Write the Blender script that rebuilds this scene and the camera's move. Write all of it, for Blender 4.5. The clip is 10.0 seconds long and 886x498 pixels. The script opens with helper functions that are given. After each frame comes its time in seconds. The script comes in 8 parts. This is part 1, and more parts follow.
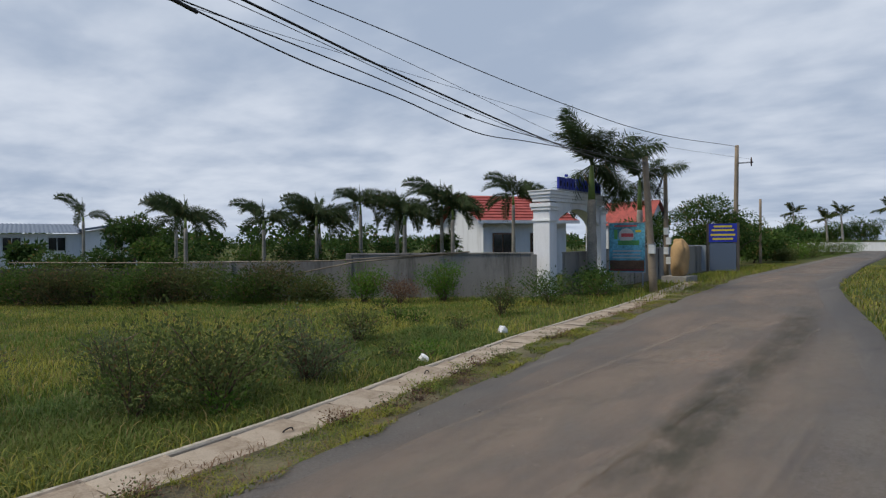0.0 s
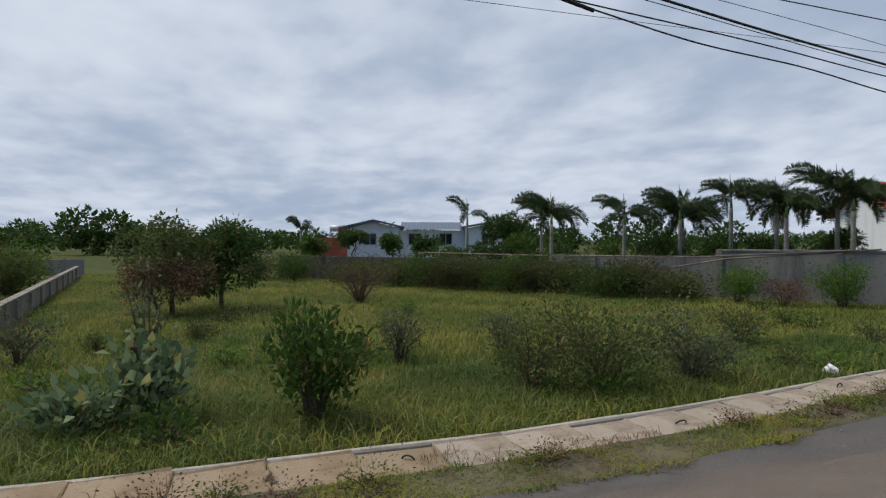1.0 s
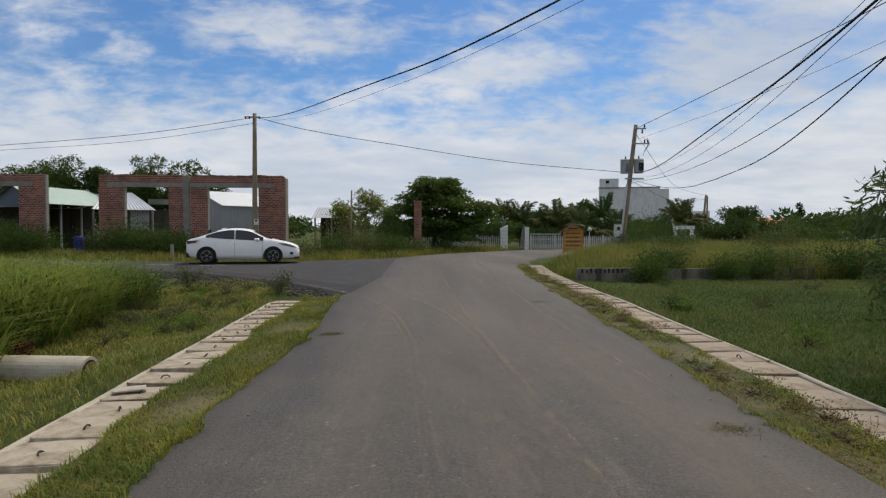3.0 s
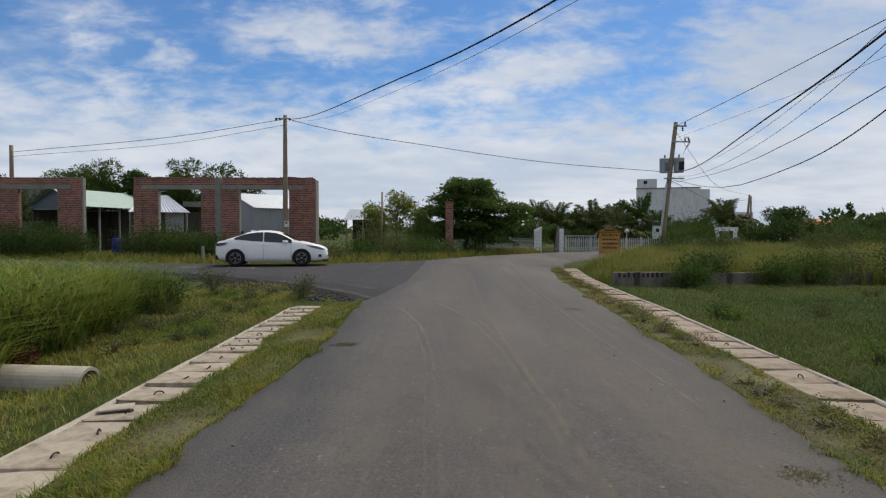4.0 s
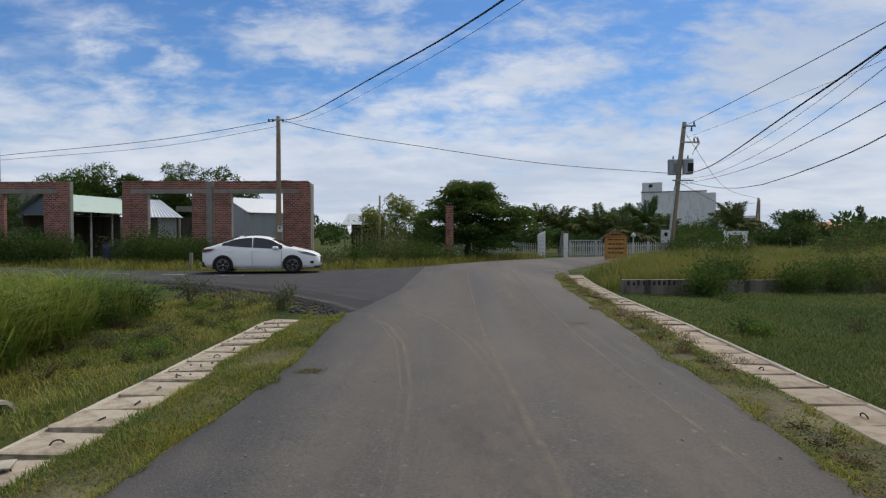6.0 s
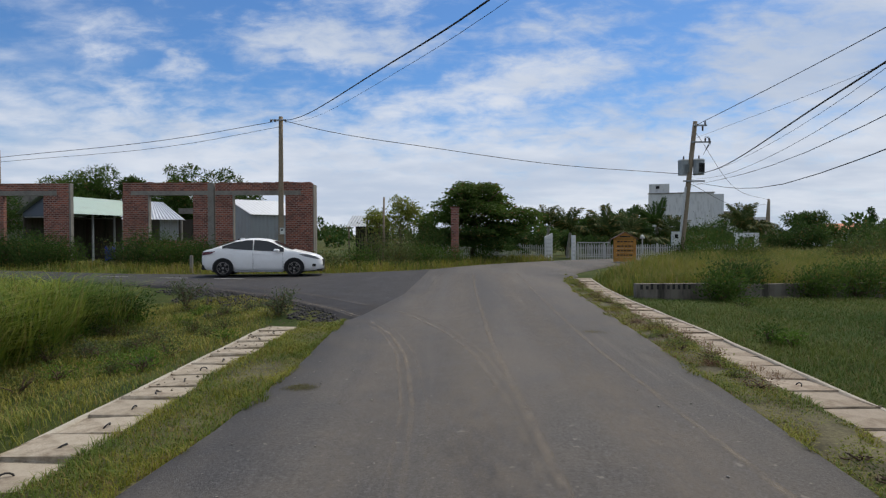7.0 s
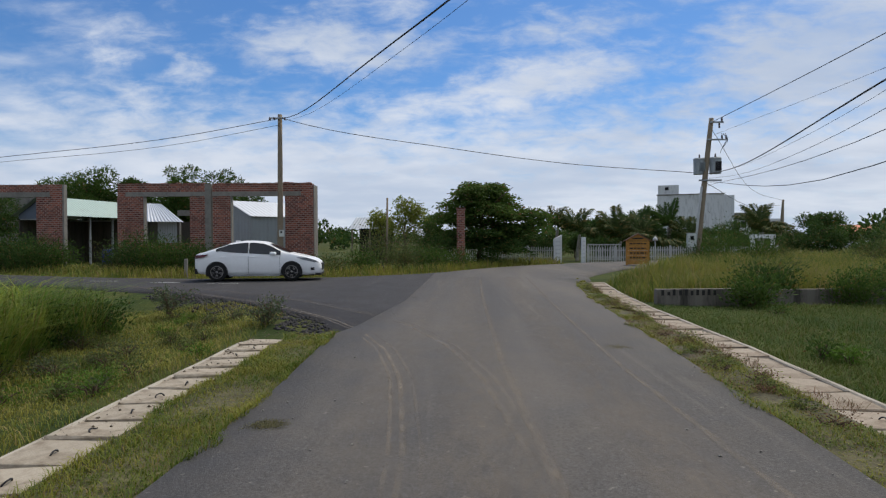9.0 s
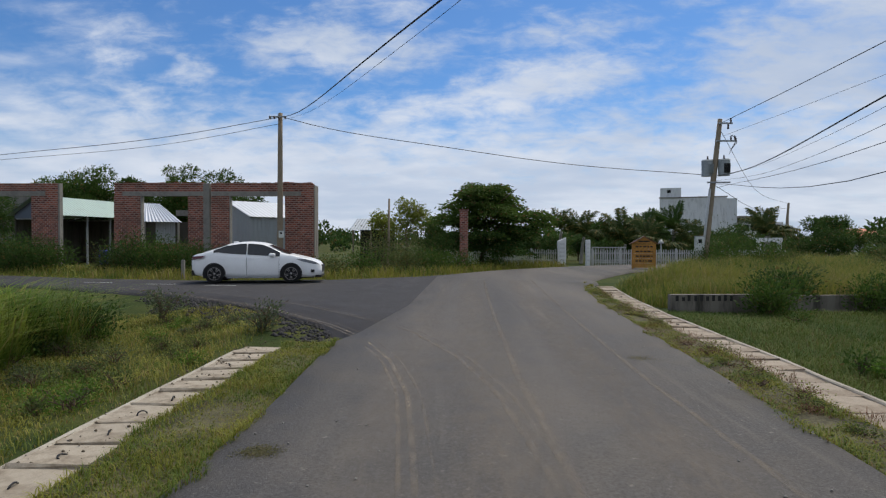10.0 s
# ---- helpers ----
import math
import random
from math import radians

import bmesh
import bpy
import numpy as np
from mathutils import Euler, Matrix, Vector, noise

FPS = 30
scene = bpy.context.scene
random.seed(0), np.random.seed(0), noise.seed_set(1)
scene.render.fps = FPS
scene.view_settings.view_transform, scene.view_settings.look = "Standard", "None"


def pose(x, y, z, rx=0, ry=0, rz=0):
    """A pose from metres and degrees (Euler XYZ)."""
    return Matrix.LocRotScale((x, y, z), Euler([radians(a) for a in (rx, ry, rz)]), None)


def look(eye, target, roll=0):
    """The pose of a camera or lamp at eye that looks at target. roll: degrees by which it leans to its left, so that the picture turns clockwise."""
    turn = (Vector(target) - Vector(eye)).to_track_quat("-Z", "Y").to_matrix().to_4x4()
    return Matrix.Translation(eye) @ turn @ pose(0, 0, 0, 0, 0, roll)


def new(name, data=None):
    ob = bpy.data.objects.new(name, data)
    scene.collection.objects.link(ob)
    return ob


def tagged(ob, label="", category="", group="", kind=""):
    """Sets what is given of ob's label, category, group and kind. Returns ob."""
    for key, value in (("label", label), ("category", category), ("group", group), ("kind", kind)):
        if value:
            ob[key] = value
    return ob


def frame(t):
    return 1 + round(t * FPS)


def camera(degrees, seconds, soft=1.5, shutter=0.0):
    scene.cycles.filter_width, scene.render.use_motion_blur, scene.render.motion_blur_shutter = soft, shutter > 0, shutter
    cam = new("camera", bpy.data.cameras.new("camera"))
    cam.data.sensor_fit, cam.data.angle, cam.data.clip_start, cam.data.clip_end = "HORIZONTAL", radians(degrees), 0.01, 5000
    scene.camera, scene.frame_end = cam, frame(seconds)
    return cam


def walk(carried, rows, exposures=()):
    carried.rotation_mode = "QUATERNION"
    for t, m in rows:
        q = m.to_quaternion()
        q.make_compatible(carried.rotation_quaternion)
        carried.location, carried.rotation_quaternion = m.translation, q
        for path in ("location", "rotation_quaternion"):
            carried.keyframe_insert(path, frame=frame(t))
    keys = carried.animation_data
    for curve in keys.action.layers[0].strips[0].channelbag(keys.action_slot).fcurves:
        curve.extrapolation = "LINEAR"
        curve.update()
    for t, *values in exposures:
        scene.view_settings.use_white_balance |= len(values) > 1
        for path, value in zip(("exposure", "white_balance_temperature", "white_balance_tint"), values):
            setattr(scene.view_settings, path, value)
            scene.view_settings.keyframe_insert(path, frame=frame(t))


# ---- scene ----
cam = camera(73.2, 10.0, soft=1.25)
PATH = [
    (0, pose(0.144, 0.038, 1.553, 89.35, 0.40, -140.02)),
    (0.4, pose(0.218, 0.076, 1.496, 89.37, 0.41, -129.57)),
    (0.5, pose(0.244, 0.093, 1.494, 89.27, 0.33, -127.14)),
    (1, pose(0.307, 0.360, 1.463, 89.20, -0.05, -107.22)),
    (1.3, pose(0.358, 0.507, 1.455, 88.77, 0.66, -85.68)),
    (1.5, pose(0.405, 0.596, 1.444, 88.61, 0.83, -69.47)),
    (2, pose(0.468, 0.721, 1.496, 88.48, 1.30, -37.00)),
    (2.5, pose(0.602, 0.984, 1.499, 88.05, -0.00, -13.10)),
    (3, pose(0.709, 1.337, 1.502, 87.91, -0.20, -3.49)),
    (4.5, pose(0.982, 2.316, 1.513, 88.19, -0.10, -0.03)),
    (5, pose(1.059, 2.632, 1.495, 88.31, 0.10, -0.09)),
    (5.5, pose(1.144, 2.909, 1.507, 88.42, 0.10, 0.03)),
    (7, pose(1.145, 3.812, 1.517, 88.71, 0.10, 0.74)),
    (7.5, pose(1.160, 4.082, 1.498, 88.80, 0.20, 1.08)),
    (8, pose(1.097, 4.384, 1.526, 88.80, -0.00, 1.40)),
    (8.5, pose(1.109, 4.662, 1.493, 89.00, -0.00, 1.43)),
    (9, pose(1.186, 4.972, 1.503, 88.94, 0.20, 1.37)),
    (9.5, pose(1.156, 5.256, 1.485, 88.94, 0.10, 1.46)),
    (10, pose(1.054, 5.545, 1.508, 89.11, -0.10, 1.41)),
]
walk(cam, PATH, ((0, 0.0, 6500, 10), (1.4, 0.0, 6500, 10), (2.1, 0.0, 7050, 10), (3.0, 0.0, 7000, 10), (4.5, 0.0, 6750, 10), (7.0, 0.0, 6600, 10), (10.0, 0.0, 6500, 10)))

# ---------------------------------------------------------------- light
SUN_DIR = Vector((0.30, 0.46, 0.84)).normalized()      # towards the sun
world = bpy.data.worlds.new("sky")
scene.world = world
world.use_nodes = True
nt = world.node_tree
nt.nodes.clear()


def wn(kind, **kw):
    n = nt.nodes.new(kind)
    for k, v in kw.items():
        n.inputs[k].default_value = v
    return n


def wmath(op, a, b=None, clamp=False):
    n = nt.nodes.new("ShaderNodeMath")
    n.operation, n.use_clamp = op, clamp
    for i, s in enumerate((a, b)):
        if s is None:
            continue
        if isinstance(s, (int, float)):
            n.inputs[i].default_value = s
        else:
            nt.links.new(s, n.inputs[i])
    return n.outputs[0]


def wmix(f, a, b):
    n = nt.nodes.new("ShaderNodeMix")
    n.data_type = "RGBA"
    for i, s in ((0, f), (6, a), (7, b)):
        if isinstance(s, (int, float)):
            n.inputs[i].default_value = s
        elif isinstance(s, tuple):
            n.inputs[i].default_value = (*s, 1)
        else:
            nt.links.new(s, n.inputs[i])
    return n.outputs[2]


def wramp(s, lo, hi):
    n = nt.nodes.new("ShaderNodeMapRange")
    n.interpolation_type = "SMOOTHSTEP"
    nt.links.new(s, n.inputs[0])
    n.inputs[1].default_value, n.inputs[2].default_value = lo, hi
    return n.outputs[0]


sky = nt.nodes.new("ShaderNodeTexSky")
sky.sky_type, sky.sun_disc = "NISHITA", False
sky.sun_elevation = math.asin(SUN_DIR.z)
sky.sun_rotation = math.atan2(SUN_DIR.x, SUN_DIR.y)
sky.air_density, sky.dust_density, sky.ozone_density = 1.0, 0.6, 2.0
coord = nt.nodes.new("ShaderNodeTexCoord")
sep = nt.nodes.new("ShaderNodeSeparateXYZ")
nt.links.new(coord.outputs["Generated"], sep.inputs[0])
up = wmath("MAXIMUM", sep.outputs[2], 0.0)
den = wmath("ADD", up, 0.16)
comb = nt.nodes.new("ShaderNodeCombineXYZ")
nt.links.new(wmath("DIVIDE", sep.outputs[0], den), comb.inputs[0])
nt.links.new(wmath("DIVIDE", sep.outputs[1], den), comb.inputs[1])


def wnoise(scale, detail, rough, shift, stretch=(1, 1, 1), dist=0.0):
    m = nt.nodes.new("ShaderNodeMapping")
    m.inputs["Location"].default_value = shift
    m.inputs["Scale"].default_value = stretch
    nt.links.new(comb.outputs[0], m.inputs[0])
    n = wn("ShaderNodeTexNoise", Scale=scale, Detail=detail, Roughness=rough, Distortion=dist)
    nt.links.new(m.outputs[0], n.inputs["Vector"])
    return n.outputs[0]


puff = wnoise(0.85, 9, 0.58, (3.1, 7.7, 0), (1.0, 1.25, 1), 0.15)
fine = wnoise(3.0, 6, 0.5, (1.3, 2.2, 0), (1.0, 1.2, 1), 0.1)
broad = wnoise(0.5, 4, 0.5, (8.4, 0.6, 0))
# the cloud deck closes towards the back and the field, and thins ahead
back = wramp(wmath("ADD", wmath("MULTIPLY", sep.outputs[1], -0.9), wmath("MULTIPLY", sep.outputs[0], 0.75)), -0.80, 0.50)
cover = wmath("ADD", wmath("ADD", wmath("MULTIPLY", puff, 0.75), wmath("MULTIPLY", fine, 0.3)), wmath("MULTIPLY", back, 0.3))
low_bank = wramp(sep.outputs[2], 0.26, 0.02)
cover = wmath("ADD", cover, wmath("MULTIPLY", low_bank, 0.16))
mask = wramp(cover, 0.485, 0.69)
# single cloud patches over the lane ahead: tangent of bearing and of height, half-widths, slant, weight
ahead = wmath("MAXIMUM", sep.outputs[1], 0.05)
flat = nt.nodes.new("ShaderNodeCombineXYZ")
nt.links.new(wmath("DIVIDE", sep.outputs[0], ahead), flat.inputs[0])
nt.links.new(wmath("DIVIDE", sep.outputs[2], ahead), flat.inputs[1])
warp = wn("ShaderNodeTexNoise", Scale=7.0, Detail=5, Roughness=0.6)
nt.links.new(flat.outputs[0], warp.inputs["Vector"])
shift = nt.nodes.new("ShaderNodeVectorMath")
shift.operation = "MULTIPLY_ADD"
nt.links.new(warp.outputs["Color"], shift.inputs[0])
shift.inputs[1].default_value = (0.15, 0.11, 0.0)
add_ = nt.nodes.new("ShaderNodeVectorMath")
add_.operation = "SUBTRACT"
nt.links.new(flat.outputs[0], add_.inputs[0])
add_.inputs[1].default_value = (0.075, 0.055, 0.0)
nt.links.new(add_.outputs[0], shift.inputs[2])
patches = 0.0
for cu, cv, ru, rv, slant, amount in (
        (-0.20, 0.325, 0.20, 0.055, -6, 0.95), (0.135, 0.262, 0.21, 0.052, 14, 1.0), (-0.06, 0.215, 0.20, 0.045, 10, 0.75),
        (-0.445, 0.292, 0.055, 0.032, 10, 0.8), (-0.575, 0.315, 0.05, 0.022, 0, 0.7), (-0.53, 0.240, 0.11, 0.036, -9, 0.7),
        (-0.60, 0.360, 0.16, 0.05, -12, 0.55), (-0.11, 0.395, 0.13, 0.04, 0, 0.6), (0.16, 0.345, 0.15, 0.045, 8, 0.6),
        (0.58, 0.28, 0.22, 0.13, 12, 1.1), (0.70, 0.39, 0.22, 0.09, 10, 1.0), (0.42, 0.24, 0.12, 0.05, 20, 0.7),
        (-0.72, 0.19, 0.16, 0.05, 0, 0.5), (0.42, 0.41, 0.10, 0.04, 15, 0.4)):
    m = nt.nodes.new("ShaderNodeMapping")
    m.vector_type = "TEXTURE"
    m.inputs["Location"].default_value = (cu, cv, 0)
    m.inputs["Rotation"].default_value = (0, 0, radians(slant))
    m.inputs["Scale"].default_value = (ru, rv, 1)
    nt.links.new(shift.outputs[0], m.inputs[0])
    ln = nt.nodes.new("ShaderNodeVectorMath")
    ln.operation = "LENGTH"
    nt.links.new(m.outputs[0], ln.inputs[0])
    patches = wmath("MAXIMUM", patches, wmath("MULTIPLY", wramp(ln.outputs["Value"], 1.5, 0.1), amount))
tuft = wn("ShaderNodeTexNoise", Scale=26.0, Detail=8, Roughness=0.62, Distortion=0.3)
stretch_ = nt.nodes.new("ShaderNodeMapping")
stretch_.inputs["Rotation"].default_value = (0, 0, radians(-14))
stretch_.inputs["Scale"].default_value = (0.55, 1.5, 1)
nt.links.new(flat.outputs[0], stretch_.inputs[0])
nt.links.new(stretch_.outputs[0], tuft.inputs["Vector"])
veil = wmath("MULTIPLY", wramp(sep.outputs[2], 0.30, 0.08), 1.15)
field_ = wmath("ADD", wmath("MAXIMUM", patches, veil), wmath("MULTIPLY", wmath("SUBTRACT", tuft.outputs[0], 0.5), 1.7))
mask_ahead = wmath("MULTIPLY", wramp(field_, 0.05, 1.15), 0.97)
front = wramp(sep.outputs[1], 0.70, 0.88)
mask = wmath("ADD", wmath("MULTIPLY", mask, wmath("SUBTRACT", 1.0, front)), wmath("MULTIPLY", mask_ahead, front))
shade = wramp(wmath("ADD", wmath("MULTIPLY", broad, 0.65), wmath("MULTIPLY", fine, 0.35)), 0.36, 0.66)
bright = wmix(shade, (0.51, 0.59, 0.73), (0.72, 0.77, 0.86))
grey = wmix(shade, (0.37, 0.45, 0.585), (0.65, 0.71, 0.81))
cloud = wmix(back, bright, grey)
tint = nt.nodes.new("ShaderNodeMix")
tint.data_type, tint.blend_type = "RGBA", "MULTIPLY"
tint.inputs[0].default_value = 1.0
nt.links.new(sky.outputs[0], tint.inputs[6])
tint.inputs[7].default_value = (0.047, 0.076, 0.108, 1)
final = wmix(mask, tint.outputs[2], cloud)
bg = nt.nodes.new("ShaderNodeBackground")
bg.inputs[1].default_value = 1.0
nt.links.new(final, bg.inputs[0])
out = nt.nodes.new("ShaderNodeOutputWorld")
nt.links.new(bg.outputs[0], out.inputs[0])

sun_data = bpy.data.lights.new("sun", "SUN")
sun_data.energy, sun_data.angle, sun_data.color = 3.1, radians(24), (1.0, 0.92, 0.80)
sun = new("sun", sun_data)
sun.matrix_world = look(SUN_DIR * 50, (0, 0, 0))


# ---------------------------------------------------------------- materials
class Nodes:
    """A small wrapper to write node materials in a few lines."""

    def __init__(self, name):
        self.mat = bpy.data.materials.new(name)
        self.mat.use_nodes = True
        self.t = self.mat.node_tree
        self.b = self.t.nodes["Principled BSDF"]
        self.pos = self.t.nodes.new("ShaderNodeTexCoord").outputs["Object"]

    def link(self, s, i):
        if isinstance(s, (int, float)):
            i.default_value = s
        elif isinstance(s, tuple):
            i.default_value = (*s, 1) if len(s) == 3 else s
        else:
            self.t.links.new(s, i)

    def noise(self, scale, detail=5, rough=0.6, stretch=None, dist=0.0, vec=None):
        v = vec or self.pos
        if stretch:
            m = self.t.nodes.new("ShaderNodeMapping")
            m.inputs["Scale"].default_value = stretch
            self.t.links.new(v, m.inputs[0])
            v = m.outputs[0]
        n = self.t.nodes.new("ShaderNodeTexNoise")
        n.inputs["Scale"].default_value, n.inputs["Detail"].default_value = scale, detail
        n.inputs["Roughness"].default_value, n.inputs["Distortion"].default_value = rough, dist
        self.t.links.new(v, n.inputs["Vector"])
        return n.outputs[0]

    def ramp(self, s, lo, hi, a=0.0, b=1.0):
        n = self.t.nodes.new("ShaderNodeMapRange")
        n.interpolation_type = "SMOOTHSTEP"
        self.link(s, n.inputs[0])
        for i, v in enumerate((lo, hi, a, b)):
            n.inputs[i + 1].default_value = v
        return n.outputs[0]

    def mix(self, f, a, b, blend="MIX"):
        n = self.t.nodes.new("ShaderNodeMix")
        n.data_type, n.blend_type = "RGBA", blend
        self.link(f, n.inputs[0]), self.link(a, n.inputs[6]), self.link(b, n.inputs[7])
        return n.outputs[2]

    def math(self, op, a, b):
        n = self.t.nodes.new("ShaderNodeMath")
        n.operation = op
        self.link(a, n.inputs[0]), self.link(b, n.inputs[1])
        return n.outputs[0]

    def island(self):
        return self.t.nodes.new("ShaderNodeNewGeometry").outputs["Random Per Island"]

    def objrandom(self):
        return self.t.nodes.new("ShaderNodeObjectInfo").outputs["Random"]

    def bump(self, s, strength=0.3, distance=0.02):
        n = self.t.nodes.new("ShaderNodeBump")
        n.inputs["Strength"].default_value, n.inputs["Distance"].default_value = strength, distance
        self.link(s, n.inputs["Height"])
        self.t.links.new(n.outputs[0], self.b.inputs["Normal"])

    def done(self, colour, rough=0.8, metal=0.0, spec=0.4):
        self.link(colour, self.b.inputs["Base Color"])
        self.link(rough, self.b.inputs["Roughness"])
        self.link(metal, self.b.inputs["Metallic"])
        self.b.inputs["Specular IOR Level"].default_value = spec
        return self.mat


def mat_plain(name, c, rough=0.6, metal=0.0, vary=0.15, scale=6.0, bump=0.1, spec=0.4):
    n = Nodes(name)
    big, small = n.noise(scale * 0.3, 4), n.noise(scale * 6, 5)
    f = n.math("ADD", n.math("MULTIPLY", big, 0.6), n.math("MULTIPLY", small, 0.4))
    dark = tuple(v * (1 - vary * 1.6) for v in c)
    light = tuple(min(1, v * (1 + vary)) for v in c)
    n.bump(small, bump, 0.01)
    return n.done(n.mix(n.ramp(f, 0.3, 0.7), dark, light), rough, metal, spec)


def mat_leaf(name, dark, light, dry=(0.16, 0.12, 0.04), dryness=0.05, glow=0.35, rough=0.72):
    """Foliage: each leaf its own tone, a little light passing through."""
    n = Nodes(name)
    r = n.island()
    c = n.mix(r, dark, light)
    c = n.mix(n.ramp(n.noise(0.9, 3), 0.35, 0.7), c, n.mix(0.5, dark, light))
    c = n.mix(n.ramp(r, 1 - dryness - 0.01, 1 - dryness + 0.01), c, dry)
    n.done(c, rough, 0, 0.15)
    tr = n.t.nodes.new("ShaderNodeBsdfTranslucent")
    n.link(c, tr.inputs[0])
    ms = n.t.nodes.new("ShaderNodeMixShader")
    ms.inputs[0].default_value = glow
    n.t.links.new(n.b.outputs[0], ms.inputs[1])
    n.t.links.new(tr.outputs[0], ms.inputs[2])
    n.t.links.new(ms.outputs[0], n.t.nodes["Material Output"].inputs[0])
    return n.mat


def mat_grass(name, green, yellow, brown, bias=0.5, scale=0.35, glow=0.3):
    """Grass: patches of fresh, yellowing and dead blades."""
    n = Nodes(name)
    patch, mid = n.noise(scale, 4, 0.6), n.noise(scale * 6, 3, 0.6)
    r = n.island()
    f = n.math("ADD", n.math("ADD", n.math("MULTIPLY", patch, 0.75), n.math("MULTIPLY", mid, 0.25)), n.math("MULTIPLY", r, 0.2))
    c = n.mix(n.ramp(f, bias - 0.12 + 0.1, bias + 0.14 + 0.1), green, yellow)
    c = n.mix(n.ramp(n.math("ADD", n.math("MULTIPLY", r, 0.7), n.math("MULTIPLY", mid, 0.5)), 0.78, 0.95), c, brown)
    n.done(c, 0.65, 0, 0.2)
    tr = n.t.nodes.new("ShaderNodeBsdfTranslucent")
    n.link(c, tr.inputs[0])
    ms = n.t.nodes.new("ShaderNodeMixShader")
    ms.inputs[0].default_value = glow
    n.t.links.new(n.b.outputs[0], ms.inputs[1])
    n.t.links.new(tr.outputs[0], ms.inputs[2])
    n.t.links.new(ms.outputs[0], n.t.nodes["Material Output"].inputs[0])
    return n.mat


def mat_asphalt(name, base, dust, amount):
    n = Nodes(name)
    grain = n.noise(85, 4, 0.75)
    mid = n.noise(1.3, 6, 0.65)
    long_ = n.noise(0.55, 5, 0.6, (1.0, 0.12, 1.0), 0.4)
    streak = n.noise(2.6, 4, 0.55, (1.0, 0.05, 1.0), 0.25)
    c = n.mix(n.ramp(grain, 0.3, 0.75), tuple(v * 0.55 for v in base), tuple(v * 1.45 for v in base))
    c = n.mix(n.math("MULTIPLY", n.ramp(n.math("ADD", n.math("MULTIPLY", long_, 0.6), n.math("MULTIPLY", mid, 0.4)), 0.36, 0.66), amount), c, dust)
    c = n.mix(n.math("MULTIPLY", n.ramp(streak, 0.60, 0.72), 0.35), c, tuple(min(1, v * 1.45) for v in dust))
    c = n.mix(n.math("MULTIPLY", n.ramp(n.noise(5.5, 7, 0.75), 0.62, 0.75), 0.4), c, tuple(v * 0.55 for v in base))
    speck = n.noise(42, 5, 0.8)
    c = n.mix(n.math("MULTIPLY", n.ramp(speck, 0.52, 0.62), 0.7), c, tuple(min(1, v * 1.9) for v in base))
    c = n.mix(n.math("MULTIPLY", n.ramp(speck, 0.48, 0.36), 0.5), c, tuple(v * 0.5 for v in base))
    spots = n.noise(13, 3, 0.5)
    c = n.mix(n.math("MULTIPLY", n.ramp(spots, 0.68, 0.73), 0.55), c, (0.24, 0.22, 0.19))
    worn = n.noise(0.9, 7, 0.72, (1.0, 0.45, 1.0), 0.8)
    c = n.mix(n.math("MULTIPLY", n.ramp(worn, 0.56, 0.70), 0.45), c, tuple(v * 0.62 for v in base))
    n.bump(grain, 0.75, 0.009)
    return n.done(c, n.ramp(mid, 0.3, 0.7, 0.78, 0.95), 0, 0.25)


def mat_concrete(name, c=(0.36, 0.33, 0.28), stain=(0.12, 0.10, 0.075), amount=0.6, scale=1.0):
    n = Nodes(name)
    fine_, mid, big = n.noise(60 * scale, 5, 0.7), n.noise(7 * scale, 6, 0.7), n.noise(1.4 * scale, 5, 0.6)
    k = n.mix(n.ramp(fine_, 0.3, 0.7), tuple(v * 0.85 for v in c), tuple(min(1, v * 1.1) for v in c))
    f = n.math("ADD", n.math("MULTIPLY", mid, 0.5), n.math("MULTIPLY", big, 0.5))
    k = n.mix(n.math("MULTIPLY", n.ramp(f, 0.42, 0.68), amount), k, stain)
    k = n.mix(n.math("MULTIPLY", n.objrandom(), 0.3), k, tuple(v * 0.55 for v in c))
    n.bump(n.math("ADD", fine_, mid), 0.35, 0.01)
    return n.done(k, 0.9, 0, 0.2)


def mat_streaked(name, c, stain, amount=0.5):
    """Painted or plastered wall with rain streaks and mould."""
    n = Nodes(name)
    s = n.noise(2.2, 6, 0.7, (1.0, 1.0, 0.18), 0.3)
    g = n.noise(24, 5, 0.7)
    k = n.mix(n.ramp(g, 0.3, 0.7), tuple(v * 0.9 for v in c), c)
    k = n.mix(n.math("MULTIPLY", n.ramp(s, 0.45, 0.72), amount), k, stain)
    n.bump(g, 0.2, 0.01)
    return n.done(k, 0.85, 0, 0.25)


